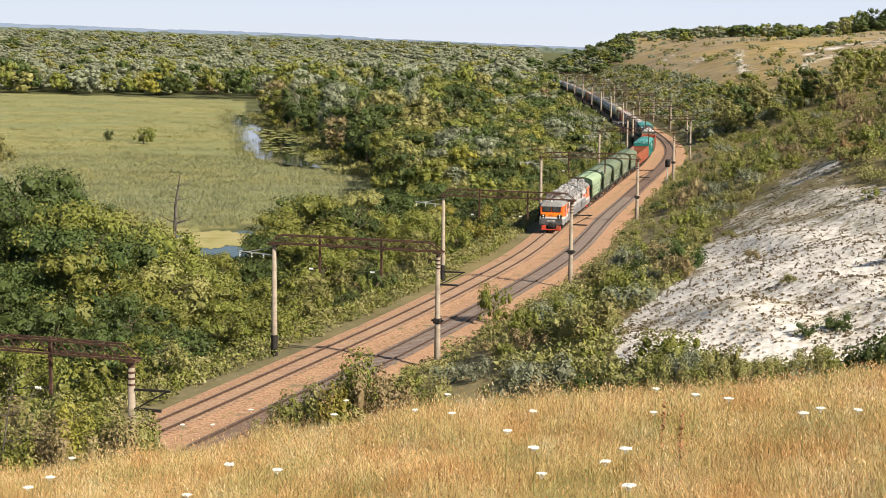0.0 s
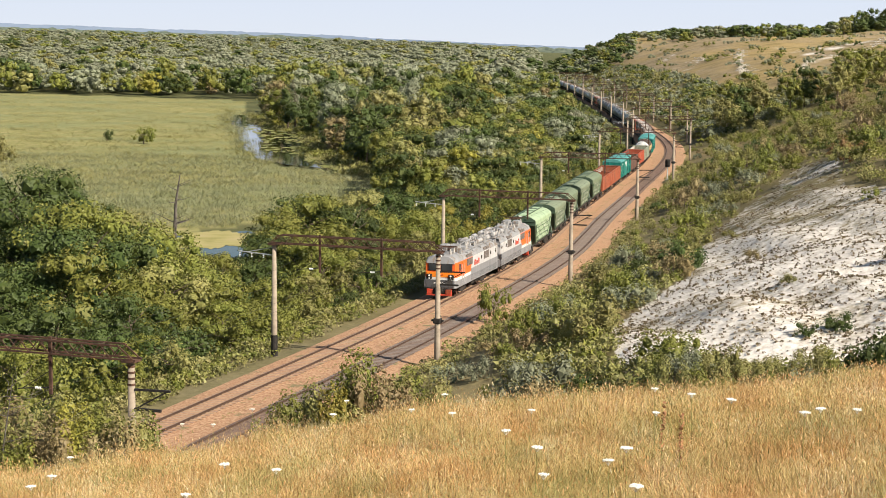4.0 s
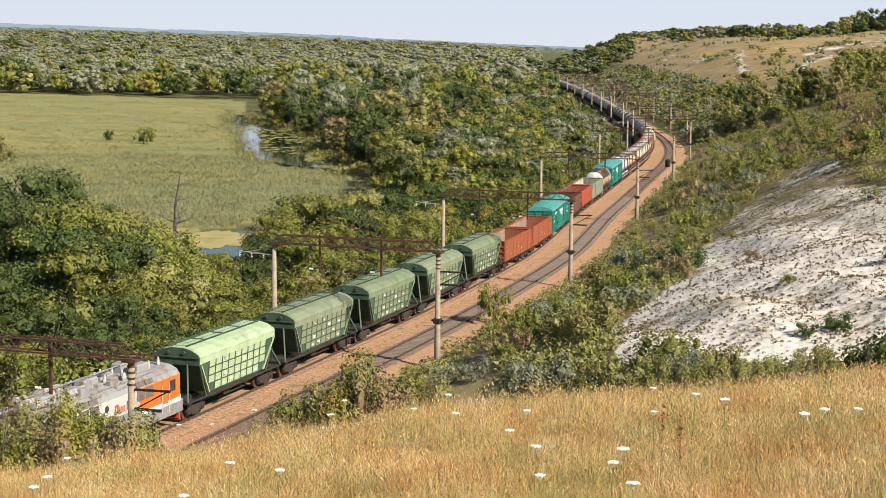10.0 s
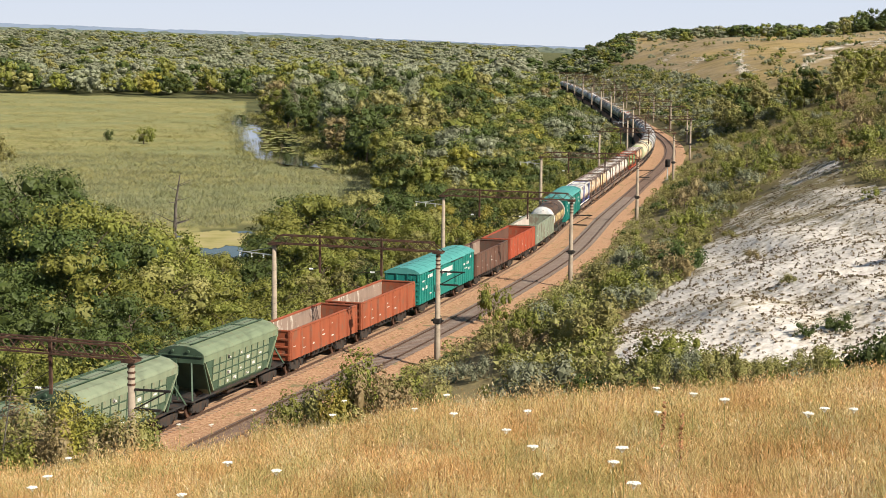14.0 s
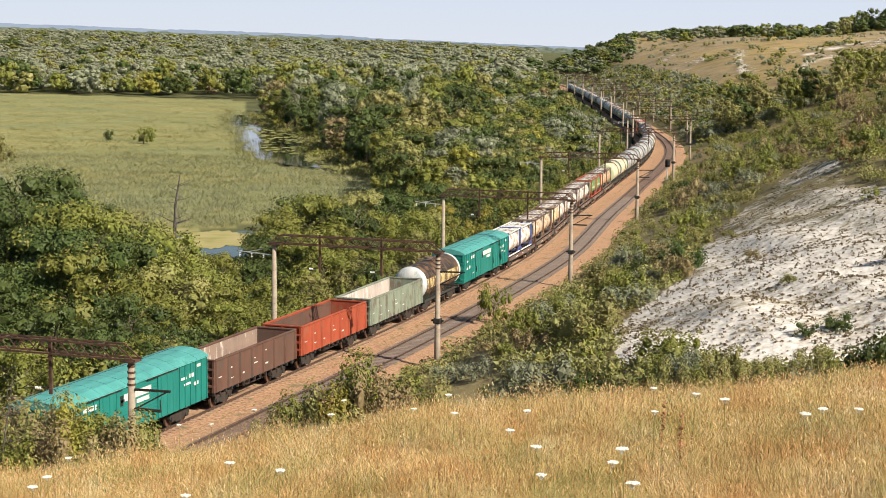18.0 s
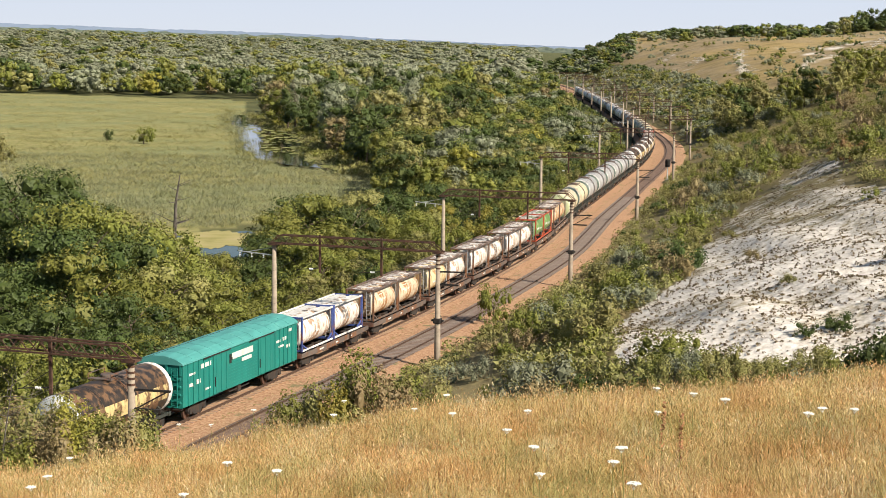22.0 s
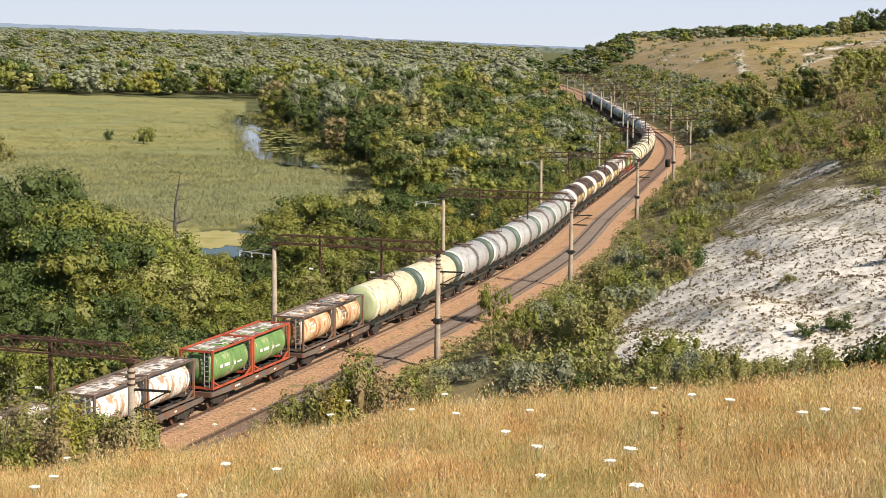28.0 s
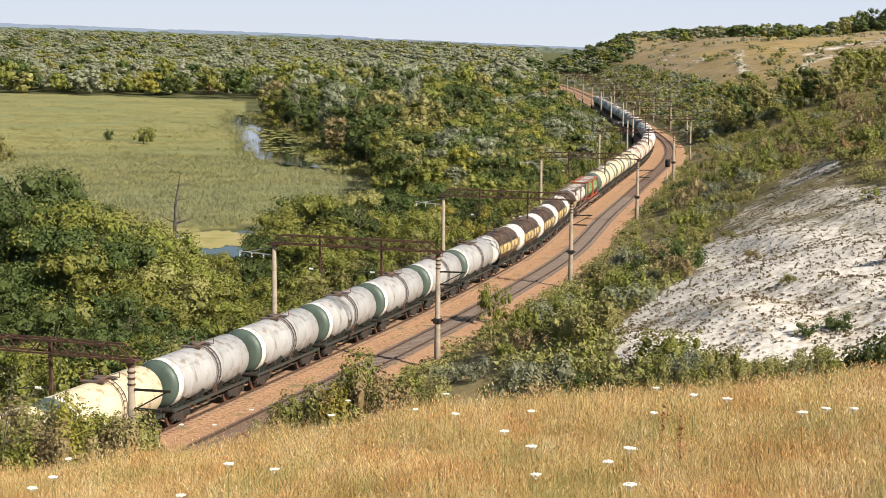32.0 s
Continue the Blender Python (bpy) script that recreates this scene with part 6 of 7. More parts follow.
    for s in (-1, 1):
        bm = B()
        box(bm, s * 1.59 - 0.03, s * 1.59 + 0.03, -6.75, -6.1, 2.5, 3.2, 0.02)
        part("cab_window", bm, M["glass"], cab)
        bm = B()
        box(bm, s * 1.595 - 0.02, s * 1.595 + 0.02, -5.75, -5.1, 1.9, 3.3, 0.01)
        part("cab_door", bm, M["p_orange"], cab)
        bm = B()
        beam(bm, (s * 1.64, -5.85, 1.3), (s * 1.64, -5.85, 3.1), 0.04)
        beam(bm, (s * 1.64, -5.0, 1.3), (s * 1.64, -5.0, 3.1), 0.04)
        part("handrail", bm, M["p_lightgrey"], cab)
    bm = B()
    box(bm, -1.36, 1.36, -7.735, -7.66, 2.02, 2.50, 0.03)
    part("nose_panel", bm, M["p_amber"], cab, "amber nose panel")
    bm = B()
    for s in (-1, 1):
        beam(bm, (0, -7.76, 2.20), (s * 0.32, -7.76, 2.30), 0.05)
    part("emblem", bm, M["p_red"], cab)
    for s in (-1, 1):
        bm = B()
        box(bm, min(s * 0.80, s * 1.34), max(s * 0.80, s * 1.34), -7.80, -7.70, 1.80, 2.30, 0.05)
        part("lamp_housing", bm, M["black"], cab)
        for z, r in ((2.16, 0.13), (1.90, 0.10)):
            bm = B()
            lathe(bm, [(-7.86, r), (-7.74, r + 0.04), (-7.60, r + 0.05)], 12, "y", (s * 1.05, 0, z))
            h = part("headlight", bm, M["black"], cab)
            bm = B()
            lathe(bm, [(-7.875, r * 0.6), (-7.85, r * 0.8)], 12, "y", (s * 1.05, 0, z))
            part("lens", bm, M["lamp_glass"], h)
    bm = B()
    lathe(bm, [(-7.55, 0.20), (-7.40, 0.24), (-7.05, 0.22), (-6.9, 0.1)], 14, "y", (0, 0, 3.98))
    sp = part("searchlight", bm, M["black"], roof, "round roof searchlight")
    bm = B()
    lathe(bm, [(-7.57, 0.12), (-7.53, 0.17)], 12, "y", (0, 0, 3.98))
    part("lens", bm, M["lamp_glass"], sp)
    bm = B()
    for i in range(7):
        box(bm, -0.55 + i * 0.16, -0.45 + i * 0.16, -7.99, -7.96, 1.42, 1.58)
    part("number_bar", bm, M["p_marking"], skirt)
    # louvres
    for s in (-1, 1):
        for y0, n in ((-4.0, 2), (2.3, 2)):
            for i in range(n):
                bm = B()
                y = y0 + i * 1.05
                box(bm, s * 1.595 - 0.02, s * 1.595 + 0.02, y, y + 0.9, 2.62 if y0 > 0 else 2.75, 3.36)
                for k in range(5):
                    box(bm, s * 1.615 - 0.02, s * 1.615 + 0.02, y + 0.04, y + 0.86, 2.70 + k * 0.13, 2.74 + k * 0.13)
                part("louvre", bm, M["grille"], body)
                bm = B()
                v = [(s * 1.57, y, 3.50), (s * 1.57, y + 0.9, 3.50), (s * 1.43, y + 0.9, 3.76), (s * 1.43, y, 3.76)]
                loft(bm, [v, [(a + s * 0.05, b, c + 0.03) for a, b, c in v]])
                part("roof_louvre", bm, M["grille"], roof)
        for y in (1.4, 4.9, 6.9):
            bm = B()
            lathe(bm, [(-0.02, 0.2), (0.02, 0.2)], 14, "x", (s * 1.595, y, 2.95))
            part("porthole", bm, M["glass"], body)
        bm = B()
        for y0, h, wd in ((-1.3, 0.5, 0.12), (-0.95, 0.5, 0.12), (-1.25, 0.12, 0.4), (-0.6, 0.35, 0.12), (-0.35, 0.35, 0.12), (-0.1, 0.35, 0.12), (0.1, 0.5, 0.12), (0.15, 0.12, 0.3), (0.4, 0.5, 0.12)):
            box(bm, s * 1.6 - 0.012, s * 1.6 + 0.012, y0, y0 + wd, 2.45 + (0.42 if h < 0.2 else 0.0), 2.45 + (0.42 if h < 0.2 else 0.0) + h)
        part("logo_shape", bm, M["p_red"], body)
    # roof gear
    for y, sx, sz, ln in ((-4.3, 0.62, 0.55, 1.3), (0.4, 0.62, 0.5, 1.5), (5.0, 0.45, 0.35, 1.2)):
        for s in (-0.75, 0.35) if y < 0 else (-0.1,):
            bm = B()
            box(bm, s - sx * 0.62, s + sx * 0.62, y, y + ln, 3.95, 4.12 + sz, 0.08)
            part("roof_box", bm, M["p_roofgrey"], roof)
    for x, y, r, ln in ((0.75, 2.6, 0.22, 1.7), (-0.75, 2.4, 0.22, 1.7), (0.1, 6.2, 0.20, 1.0), (-0.7, 6.4, 0.24, 1.1), (0.8, 5.9, 0.24, 1.1)):
        bm = B()
        lathe(bm, [(y, r * 0.6), (y + 0.08, r), (y + ln - 0.08, r), (y + ln, r * 0.6)], 12, "y", (x, 0, 4.30))
        part("air_tank", bm, M["p_pipegrey"], roof)
    bm = B()
    for x, y in ((-0.6, -6.4), (0.6, -6.4), (-0.6, -5.2), (0.6, -5.2), (0.3, -2.4), (-0.5, -2.2), (0.5, -0.7), (-0.4, -0.4), (0.0, 3.9), (0.6, 4.3), (-0.5, 4.6), (0.2, 7.3)):
        lathe(bm, [(4.0, 0.09), (4.18, 0.12), (4.36, 0.09), (4.55, 0.06)], 8, "z", (x, y, 0))
    rr3 = random.Random(8)
    for _ in range(26):
        x, y = rr3.uniform(-1.0, 1.0), rr3.uniform(-4.8, 7.4)
        lathe(bm, [(4.0, 0.07), (4.2, 0.10), (4.42, 0.05)], 7, "z", (x, y, 0))
    part("insulators", bm, M["insulator"], roof)
    bm = B()
    for _ in range(22):
        x, y, h_ = rr3.uniform(-0.95, 0.95), rr3.uniform(-4.8, 7.2), rr3.uniform(0.12, 0.42)
        box(bm, x - rr3.uniform(0.1, 0.3), x + rr3.uniform(0.1, 0.3), y, y + rr3.uniform(0.25, 0.9), 3.9, 4.08 + h_, 0.03)
    for y in (-3.2, -1.2, 1.6, 4.2, 6.6):
        for s in (-1, 1):
            box(bm, s * 1.28 - 0.18, s * 1.28 + 0.18, y, y + 1.1, 3.7, 3.98, 0.05)
    part("roof_fittings", bm, M["p_roofgrey"], roof, "dirty grey roof fittings")
    bm = B()
    for x in (-0.55, 0.55):
        beam(bm, (x, -6.5, 4.58), (x * 0.5, -5.0, 4.66), 0.06)
        beam(bm, (x, -5.1, 4.58), (x * 0.5, -6.5, 4.70), 0.05)
    beam(bm, (-0.6, -6.5, 4.56), (0.6, -6.5, 4.56), 0.07)
    beam(bm, (-0.6, -5.1, 4.56), (0.6, -5.1, 4.56), 0.07)
    for y in (-6.0, -5.6):
        beam(bm, (-1.0, y, 4.74), (1.0, y, 4.74), 0.05)
    part("pantograph", bm, M["rust"], roof, "folded rusty pantograph")
    bm = B()
    for y0, y1 in ((-4.8, -0.7), (-0.7, 3.9), (3.9, 7.4)):
        beam(bm, (0.2, y0, 4.56), (0.3, y1, 4.54), 0.05)
        beam(bm, (1.15, y0, 4.02), (1.15, y1 - 0.3, 4.02), 0.07)
        beam(bm, (-1.15, y0, 4.02), (-1.15, y1 - 0.3, 4.02), 0.07)
    part("roof_cable", bm, M["p_roofgrey"], roof)
    # ends and running gear
    bm = B()
    box(bm, -1.2, 1.2, 7.76, 8.05, 1.1, 3.4, 0.05)
    part("gangway", bm, M["black"], w, "dark folding gangway")
    bm = B()
    box(bm, -1.40, 1.40, -7.985, -7.9, 1.06, 1.80, 0.03)
    part("front_apron", bm, M["p_apron"], skirt, "dark grey front apron")
    bm = B()
    box(bm, -0.35, 0.35, -8.25, -7.9, 0.72, 1.14, 0.05)
    box(bm, -1.0, 1.0, -8.0, -7.75, 0.5, 1.0, 0.05)
    part("coupler", bm, M["black"], w)
    bm = B()
    for s in (-1, 1):
        box(bm, min(s * 0.62, s * 1.22), max(s * 0.62, s * 1.22), -8.08, -7.9, 0.42, 0.92, 0.04)
    box(bm, -1.25, 1.25, -8.06, -7.96, 0.30, 0.46, 0.03)
    part("rail_guard", bm, M["p_red"], w, "red rail guard under the buffer beam")
    bm = B()
    box(bm, -1.3, 1.3, -7.2, 7.3, 0.85, 1.05)
    for y in (-0.9, 0.6):
        box(bm, -1.2, 1.2, y, y + 1.2, 0.5, 0.9, 0.05)
    part("underframe", bm, M["black"], w)
    gear(w, 16.42, 7.5)
    return w


def underframe(w, ln, material, hung=True):
    bm = B()
    box(bm, -0.22, 0.22, -ln / 2 + 0.6, ln / 2 - 0.6, 0.92, 1.2)
    for s in (-1, 1):
        box(bm, -1.45, 1.45, s * (ln / 2 - 0.75) - 0.12, s * (ln / 2 - 0.75) + 0.12, 0.98, 1.22)
        beam(bm, (s * 1.2, -1.5, 0.75), (s * 1.2, 1.6, 0.75), 0.06)
    box(bm, 0.3, 0.9, -0.8, 0.1, 0.55, 0.95, 0.05)
    lathe(bm, [(0.4, 0.2), (1.5, 0.2)], 10, "y", (-0.55, 0, 0.75))
    return part("underframe", bm, material, w)


def hopper(pm, label):
    w = tagged(new("hopper_wagon"), label, "hopper wagon", "grain hopper wagons")
    ln = 14.72
    xs = 1.58
    bm = B()
    loft(bm, [[(-1.1, -2.9, 0.9), (1.1, -2.9, 0.9), (1.1, 2.9, 0.9), (-1.1, 2.9, 0.9)], [(-1.42, -4.0, 1.42), (1.42, -4.0, 1.42), (1.42, 4.0, 1.42), (-1.42, 4.0, 1.42)],
              [(-xs, -5.45, 3.5), (xs, -5.45, 3.5), (xs, 5.45, 3.5), (-xs, 5.45, 3.5)], [(-xs, -5.6, 3.92), (xs, -5.6, 3.92), (xs, 5.6, 3.92), (-xs, 5.6, 3.92)]])
    # darker green than the panels, painting in shade of the gaps and end recesses
    body = part("body", bm, M["p_capgreen"], w, "hopper body with sloping ends")
    rp = [(-1.64, 3.88), (-1.55, 4.08), (-1.05, 4.36), (-0.45, 4.50), (0.45, 4.50), (1.05, 4.36), (1.55, 4.08), (1.64, 3.88)]
    bm = B()
    loft(bm, [[(x, -5.62, z) for x, z in rp], [(x, 5.62, z) for x, z in rp]])
    roof = part("roof", bm, M[pm], w, "curved roof with loading hatches")
    for s in (-1, 1):
        bm = B()
        ep = [(-1.62, 3.42)] + rp[0:8] + [(1.62, 3.42)]
        loft(bm, [[(x * 0.995, s * 5.63, z - 0.01) for x, z in ep], [(x * 0.995, s * 5.70, z - 0.01) for x, z in ep]])
        cap = part("end_cap", bm, M["p_capgreen"], w, "dark green end wall")
        bm = B()
        box(bm, -1.6, 1.6, min(s * 5.70, s * 5.78), max(s * 5.70, s * 5.78), 3.86, 3.93)
        for x in (-0.55, 0.55):
            lathe(bm, [(s * 5.70, 0.11), (s * 5.80, 0.10)], 10, "y", (x, 0, 4.18))
        part("cap_rim", bm, M["p_capgreen"], cap)
        bm = B()
        for x in (-1, 1):
            beam(bm, (x * 1.45, s * 6.9, 1.25), (x * 0.75, s * 5.65, 3.45), 0.10)
            beam(bm, (x * 1.45, s * 4.5, 1.25), (x * 1.52, s * 5.55, 3.45), 0.10)
            beam(bm, (x * 0.4, s * 6.9, 1.25), (x * 0.4, s * 6.9, 2.2), 0.07)
        part("end_brace", bm, M["p_capgreen"], w)
        bm = B()
        ladder(bm, -0.4, s * 5.95, 1.25, 3.6, 0.42, "x")
        part("ladder", bm, M["p_capgreen"], w)
        bm = B()
        box(bm, -1.5, 1.5, s * 6.35 - 0.7, s * 6.35 + 0.7, 1.16, 1.26, 0.02)
        part("end_platform", bm, M["p_under"], w)
    # pressed side panels between ribs
    bm = B()
    box(bm, -0.012, 0.022, -0.36, 0.36, -0.215, 0.215, 0.03)
    panel = part("side_panel", bm, M[pm], body)
    tilt = math.atan2(0.16, 2.08)
    pan_me = panel.data
    bpy.data.objects.remove(panel)
    for s in (-1, 1):
        for r in range(4):
            z = 1.72 + 0.53 * r
            x = 1.42 + 0.16 * (z - 1.42) / 2.08
            half = 4.0 + 1.45 * (z - 0.25 - 1.42) / 2.08
            for c in range(-6, 7):
                y = c * 0.95
                if abs(y) + 0.40 > half:
                    continue
                o = new("side_panel", pan_me)
                o.parent = body
                o.matrix_basis = Matrix.LocRotScale((s * (x + 0.02), y, z), Euler((0, s * tilt, 0 if s > 0 else math.pi)), (1, 1.08, 1))
        bm = B()
        for r in range(5):
            z = 1.455 + 0.53 * r
            x = 1.42 + 0.16 * (z - 1.42) / 2.08
            half = 4.0 + 1.45 * (z - 1.42) / 2.08
            box(bm, s * x - 0.03, s * x + 0.03, -half, half, z - 0.02, z + 0.02)
        for c in range(-6, 6):
            y = (c + 0.5) * 0.95
            z = max(1.45, 1.42 + 2.08 * (abs(y) - 4.0) / 1.45)
            beam(bm, (s * (1.43 + 0.077 * (z - 1.42)), y, z), (s * 1.59, y, 3.5), 0.07, 0.07)
        part("side_rib", bm, M["p_capgreen"], body)
        bm = B()
        for e in (-1, 1):
            beam(bm, (s * 1.44, e * 4.06, 1.42), (s * 1.60, e * 5.5, 3.5), 0.14, 0.10)
        box(bm, s * 1.60 - 0.03, s * 1.60 + 0.03, -5.6, 5.6, 3.50, 3.89)
        part("side_edge", bm, M[pm], body)
        bm = B()
        rr2 = random.Random(5)
        for _ in range(16):
            z, y = rr2.choice((1.78, 2.31, 2.84, 3.36)), rr2.randint(-4, 4) * 0.95 - 0.25
            x = s * (1.42 + 0.16 * (z - 1.42) / 2.08 + 0.05)
            box(bm, x - 0.01, x + 0.01, y, y + rr2.uniform(0.18, 0.5), z - 0.16, z + rr2.uniform(-0.08, 0.06))
        part("marking", bm, M["p_marking"], body)
        bm = B()
        box(bm, s * 1.40 - 0.05, s * 1.40 + 0.05, -6.9, 6.9, 1.14, 1.27)
        part("side_sill", bm, M["p_under"], w)
    bm = B()
    for s in (-1, 1):
        box(bm, s * 0.5 - 0.03, s * 0.5 + 0.03, -5.35, 5.35, 4.50, 4.60)
        beam(bm, (s * 0.62, -5.35, 4.62), (s * 0.62, 5.35, 4.62), 0.05)
    part("hatch_rail", bm, M["p_capgreen"], roof)
    for y in (-3.95, -1.32, 1.32, 3.95):
        bm = B()
        box(bm, -0.42, 0.42, y - 1.05, y + 1.05, 4.49, 4.58, 0.03)
        h = part("hatch", bm, M[pm], roof)
        bm = B()
        box(bm, -0.44, 0.44, y + 1.1, y + 1.18, 4.5, 4.62)
        part("hatch_clamp", bm, M["p_capgreen"], h)
    underframe(w, ln, M["p_under"])
    gear(w, ln, 10.5)
    return w, ln


def gondola(pm, inner, label, heap=True):
    w = tagged(new("gondola_wagon"), label, "open wagon", "open freight wagons")
    ln, L2, zt = 13.92, 6.35, 3.28
    bm = B()
    box(bm, -1.5, 1.5, -L2, L2, 1.18, 1.32)
    part("floor", bm, M[inner], w, "dusty wagon floor")
    for s in (-1, 1):
        bm = B()
        box(bm, min(s * 1.46, s * 1.53), max(s * 1.46, s * 1.53), -L2, L2, 1.2, zt)
        sw = part("side_wall", bm, M[pm], w)
        bm = B()
        box(bm, min(s * 1.43, s * 1.459), max(s * 1.43, s * 1.459), -L2 + 0.06, L2 - 0.06, 1.32, zt - 0.05)
        part("lining", bm, M[inner], sw, "dust-streaked inner face")
        for i in range(8):
            bm = B()
            y = -L2 + 0.07 + i * (2 * L2 - 0.14) / 7
            loft(bm, [[(s * 1.53, y - 0.10, 1.2), (s * 1.53, y + 0.10, 1.2), (s * 1.53, y + 0.10, zt), (s * 1.53, y - 0.10, zt)], [(s * 1.67, y - 0.05, 1.25), (s * 1.67, y + 0.05, 1.25), (s * 1.63, y + 0.05, zt - 0.04), (s * 1.63, y - 0.05, zt - 0.04)]])
            part("rib", bm, M[pm], sw)
        bm = B()
        box(bm, min(s * 1.42, s * 1.60), max(s * 1.42, s * 1.60), -L2 - 0.02, L2 + 0.02, zt, zt + 0.11, 0.02)
        part("top_rim", bm, M[pm], sw)
        for i in range(14):
            bm = B()
            y = -L2 + 0.5 + i * 0.88
            box(bm, s * 1.57 - 0.06, s * 1.57 + 0.06, y, y + 0.14, 1.0, 1.22)
            part("hatch_lock", bm, M["p_under"], sw)
        bm = B()
        rr2 = random.Random(7)
        for i in range(7):
            y0 = -L2 + 0.3 + i * (2 * L2 - 0.14) / 7
            for z in (1.75, 2.1, 2.45, 2.7):
                if rr2.random() < 0.2:
                    box(bm, s * 1.535 - 0.012, s * 1.535 + 0.012, y0 + 0.2, y0 + 0.2 + rr2.uniform(0.15, 0.6), z, z + rr2.uniform(0.05, 0.13))
        part("marking", bm, M["p_marking"], sw)
        bm = B()
        box(bm, -1.53, 1.53, s * L2 - 0.04, s * L2 + 0.04, 1.2, zt)
        ew = part("end_wall", bm, M[pm], w)
        bm = B()
        for z in (1.55, 2.1, 2.65):
            box(bm, -1.5, 1.5, s * (L2 + 0.09) - 0.05, s * (L2 + 0.09) + 0.05, z, z + 0.16, 0.02)
        for x in (-1.45, 0.0, 1.45):
            box(bm, x - 0.08, x + 0.08, s * (L2 + 0.08) - 0.05, s * (L2 + 0.08) + 0.05, 1.2, zt)
        part("end_rib", bm, M[pm], ew)
        bm = B()
        box(bm, -1.56, 1.56, s * L2 - 0.09, s * L2 + 0.09, zt + 0.003, zt + 0.115, 0.02)
        part("top_rim", bm, M[pm], ew)
    if heap:
        bm = B()
        r2 = random.Random(3)
        for i in range(9):
            x, y = r2.uniform(-0.8, 0.8), r2.uniform(-5, 5)
            lathe(bm, [(1.30, r2.uniform(0.6, 1.2)), (1.45, 0.5), (1.55, 0.15)], 9, "z", (x * 0.4, y, 0))
        part("residue", bm, M["p_gonpale"], w, "pale heaps of leftover sand")
    underframe(w, ln, M["p_under"])
    gear(w, ln, 8.65)
    return w, ln


def boxcar(label):
    w = tagged(new("boxcar"), label, "boxcar", "teal boxcars")
    ln, L2, zt = 18.6, 8.7, 3.9
    bm = B()
    box(bm, -1.55, 1.55, -L2, L2, 1.12, zt)
    body = part("body", bm, M["p_teal"], w, "teal painted steel sides")
    rp = [(-1.66, 3.84), (-1.6, 3.97), (-1.1, 4.22), (-0.4, 4.37), (0.4, 4.37), (1.1, 4.22), (1.6, 3.97), (1.66, 3.84)]
    bm = B()
    loft(bm, [[(x, -L2 - 0.08, z) for x, z in rp], [(x, L2 + 0.08, z) for x, z in rp]])
    roof = part("roof", bm, M["p_tealroof"], w, "light teal arched roof")
    bm = B()
    for i in range(1, 12):
        y = -L2 + i * 2 * L2 / 12
        loft(bm, [[(x * 1.002, y - 0.03, z + 0.012) for x, z in rp], [(x * 1.002, y + 0.03, z + 0.012) for x, z in rp]])
    part("roof_seam", bm, M["p_tealroof"], roof)
    for s in (-1, 1):
        for i in range(25):
            y = -L2 + 0.06 + i * (2 * L2 - 0.12) / 24
            if abs(y) < 2.3:
                continue
            bm = B()
            box(bm, s * 1.57 - 0.04, s * 1.57 + 0.04, y - 0.05, y + 0.05, 1.15, 3.85)
            part("side_rib", bm, M["p_teal"], body)
        bm = B()
        for i in range(13):
            z = 1.2 + i * 0.2
            box(bm, s * 1.555 - 0.02, s * 1.555 + 0.02, -2.2, 2.2, z, z + 0.05)
        part("side_slat", bm, M["p_teal"], body)
        for y0 in (-4.5, 2.25):
            bm = B()
            box(bm, s * 1.60 - 0.03, s * 1.60 + 0.03, y0, y0 + 2.25, 1.2, 3.78, 0.015)
            for k in range(3):
                box(bm, s * 1.635 - 0.02, s * 1.635 + 0.02, y0 + 0.3 + k * 0.75, y0 + 0.38 + k * 0.75, 1.25, 3.7)
            d = part("door", bm, M["p_teal"], body, "sliding door")
            bm = B()
            beam(bm, (s * 1.66, y0 + 0.15, 1.7), (s * 1.66, y0 + 0.15, 2.3), 0.05)
            part("door_handle", bm, M["black"], d)
            bm = B()
            beam(bm, (s * 1.66, y0 - 1.4, 3.8), (s * 1.66, y0 + 2.4, 3.8), 0.07)
            part("door_rail", bm, M["black"], body)
        bm = B()
        for y, z, l, h in ((-1.75, 3.0, 3.2, 0.42), (-0.3, 2.62, 1.5, 0.25), (-6.2, 3.2, 1.4, 0.28), (-7.9, 3.0, 0.9, 0.14), (-7.8, 2.3, 0.5, 0.2), (-6.8, 2.3, 0.5, 0.3), (5.2, 2.9, 0.7, 0.16), (6.3, 2.9, 0.6, 0.25), (5.6, 2.5, 0.9, 0.14), (6.9, 2.3, 0.6, 0.22), (7.2, 3.4, 0.6, 0.2), (-5.6, 1.7, 0.7, 0.12)):
            box(bm, s * 1.578 - 0.012, s * 1.578 + 0.012, y, y + l, z, z + h)
        part("marking", bm, M["p_marking"], body)
        bm = B()
        box(bm, s * 1.58 - 0.012, s * 1.58 + 0.012, -2.15, -1.85, 2.8, 3.4)
        box(bm, s * 1.58 - 0.012, s * 1.58 + 0.012, -2.35, -1.7, 3.0, 3.15)
        part("emblem", bm, M["black"], body)
        bm = B()
        for z in (1.4, 1.9, 2.4, 2.9):
            box(bm, -1.5, 1.5, s * (L2 + 0.05) - 0.05, s * (L2 + 0.05) + 0.05, z, z + 0.16, 0.02)
        for x in (-1.45, -0.5, 0.5, 1.45):
            box(bm, x - 0.06, x + 0.06, s * (L2 + 0.04) - 0.04, s * (L2 + 0.04) + 0.04, 3.2, 3.85)
        part("end_rib", bm, M["p_teal"], body)
        bm = B()
        ladder(bm, 1.1, s * (L2 + 0.16), 1.2, 3.7, 0.4, "x")
        part("ladder", bm, M["p_teal"], w)
    bm = B()
    box(bm, 0.9, 1.3, -0.3, 0.1, 0.55, 1.1)
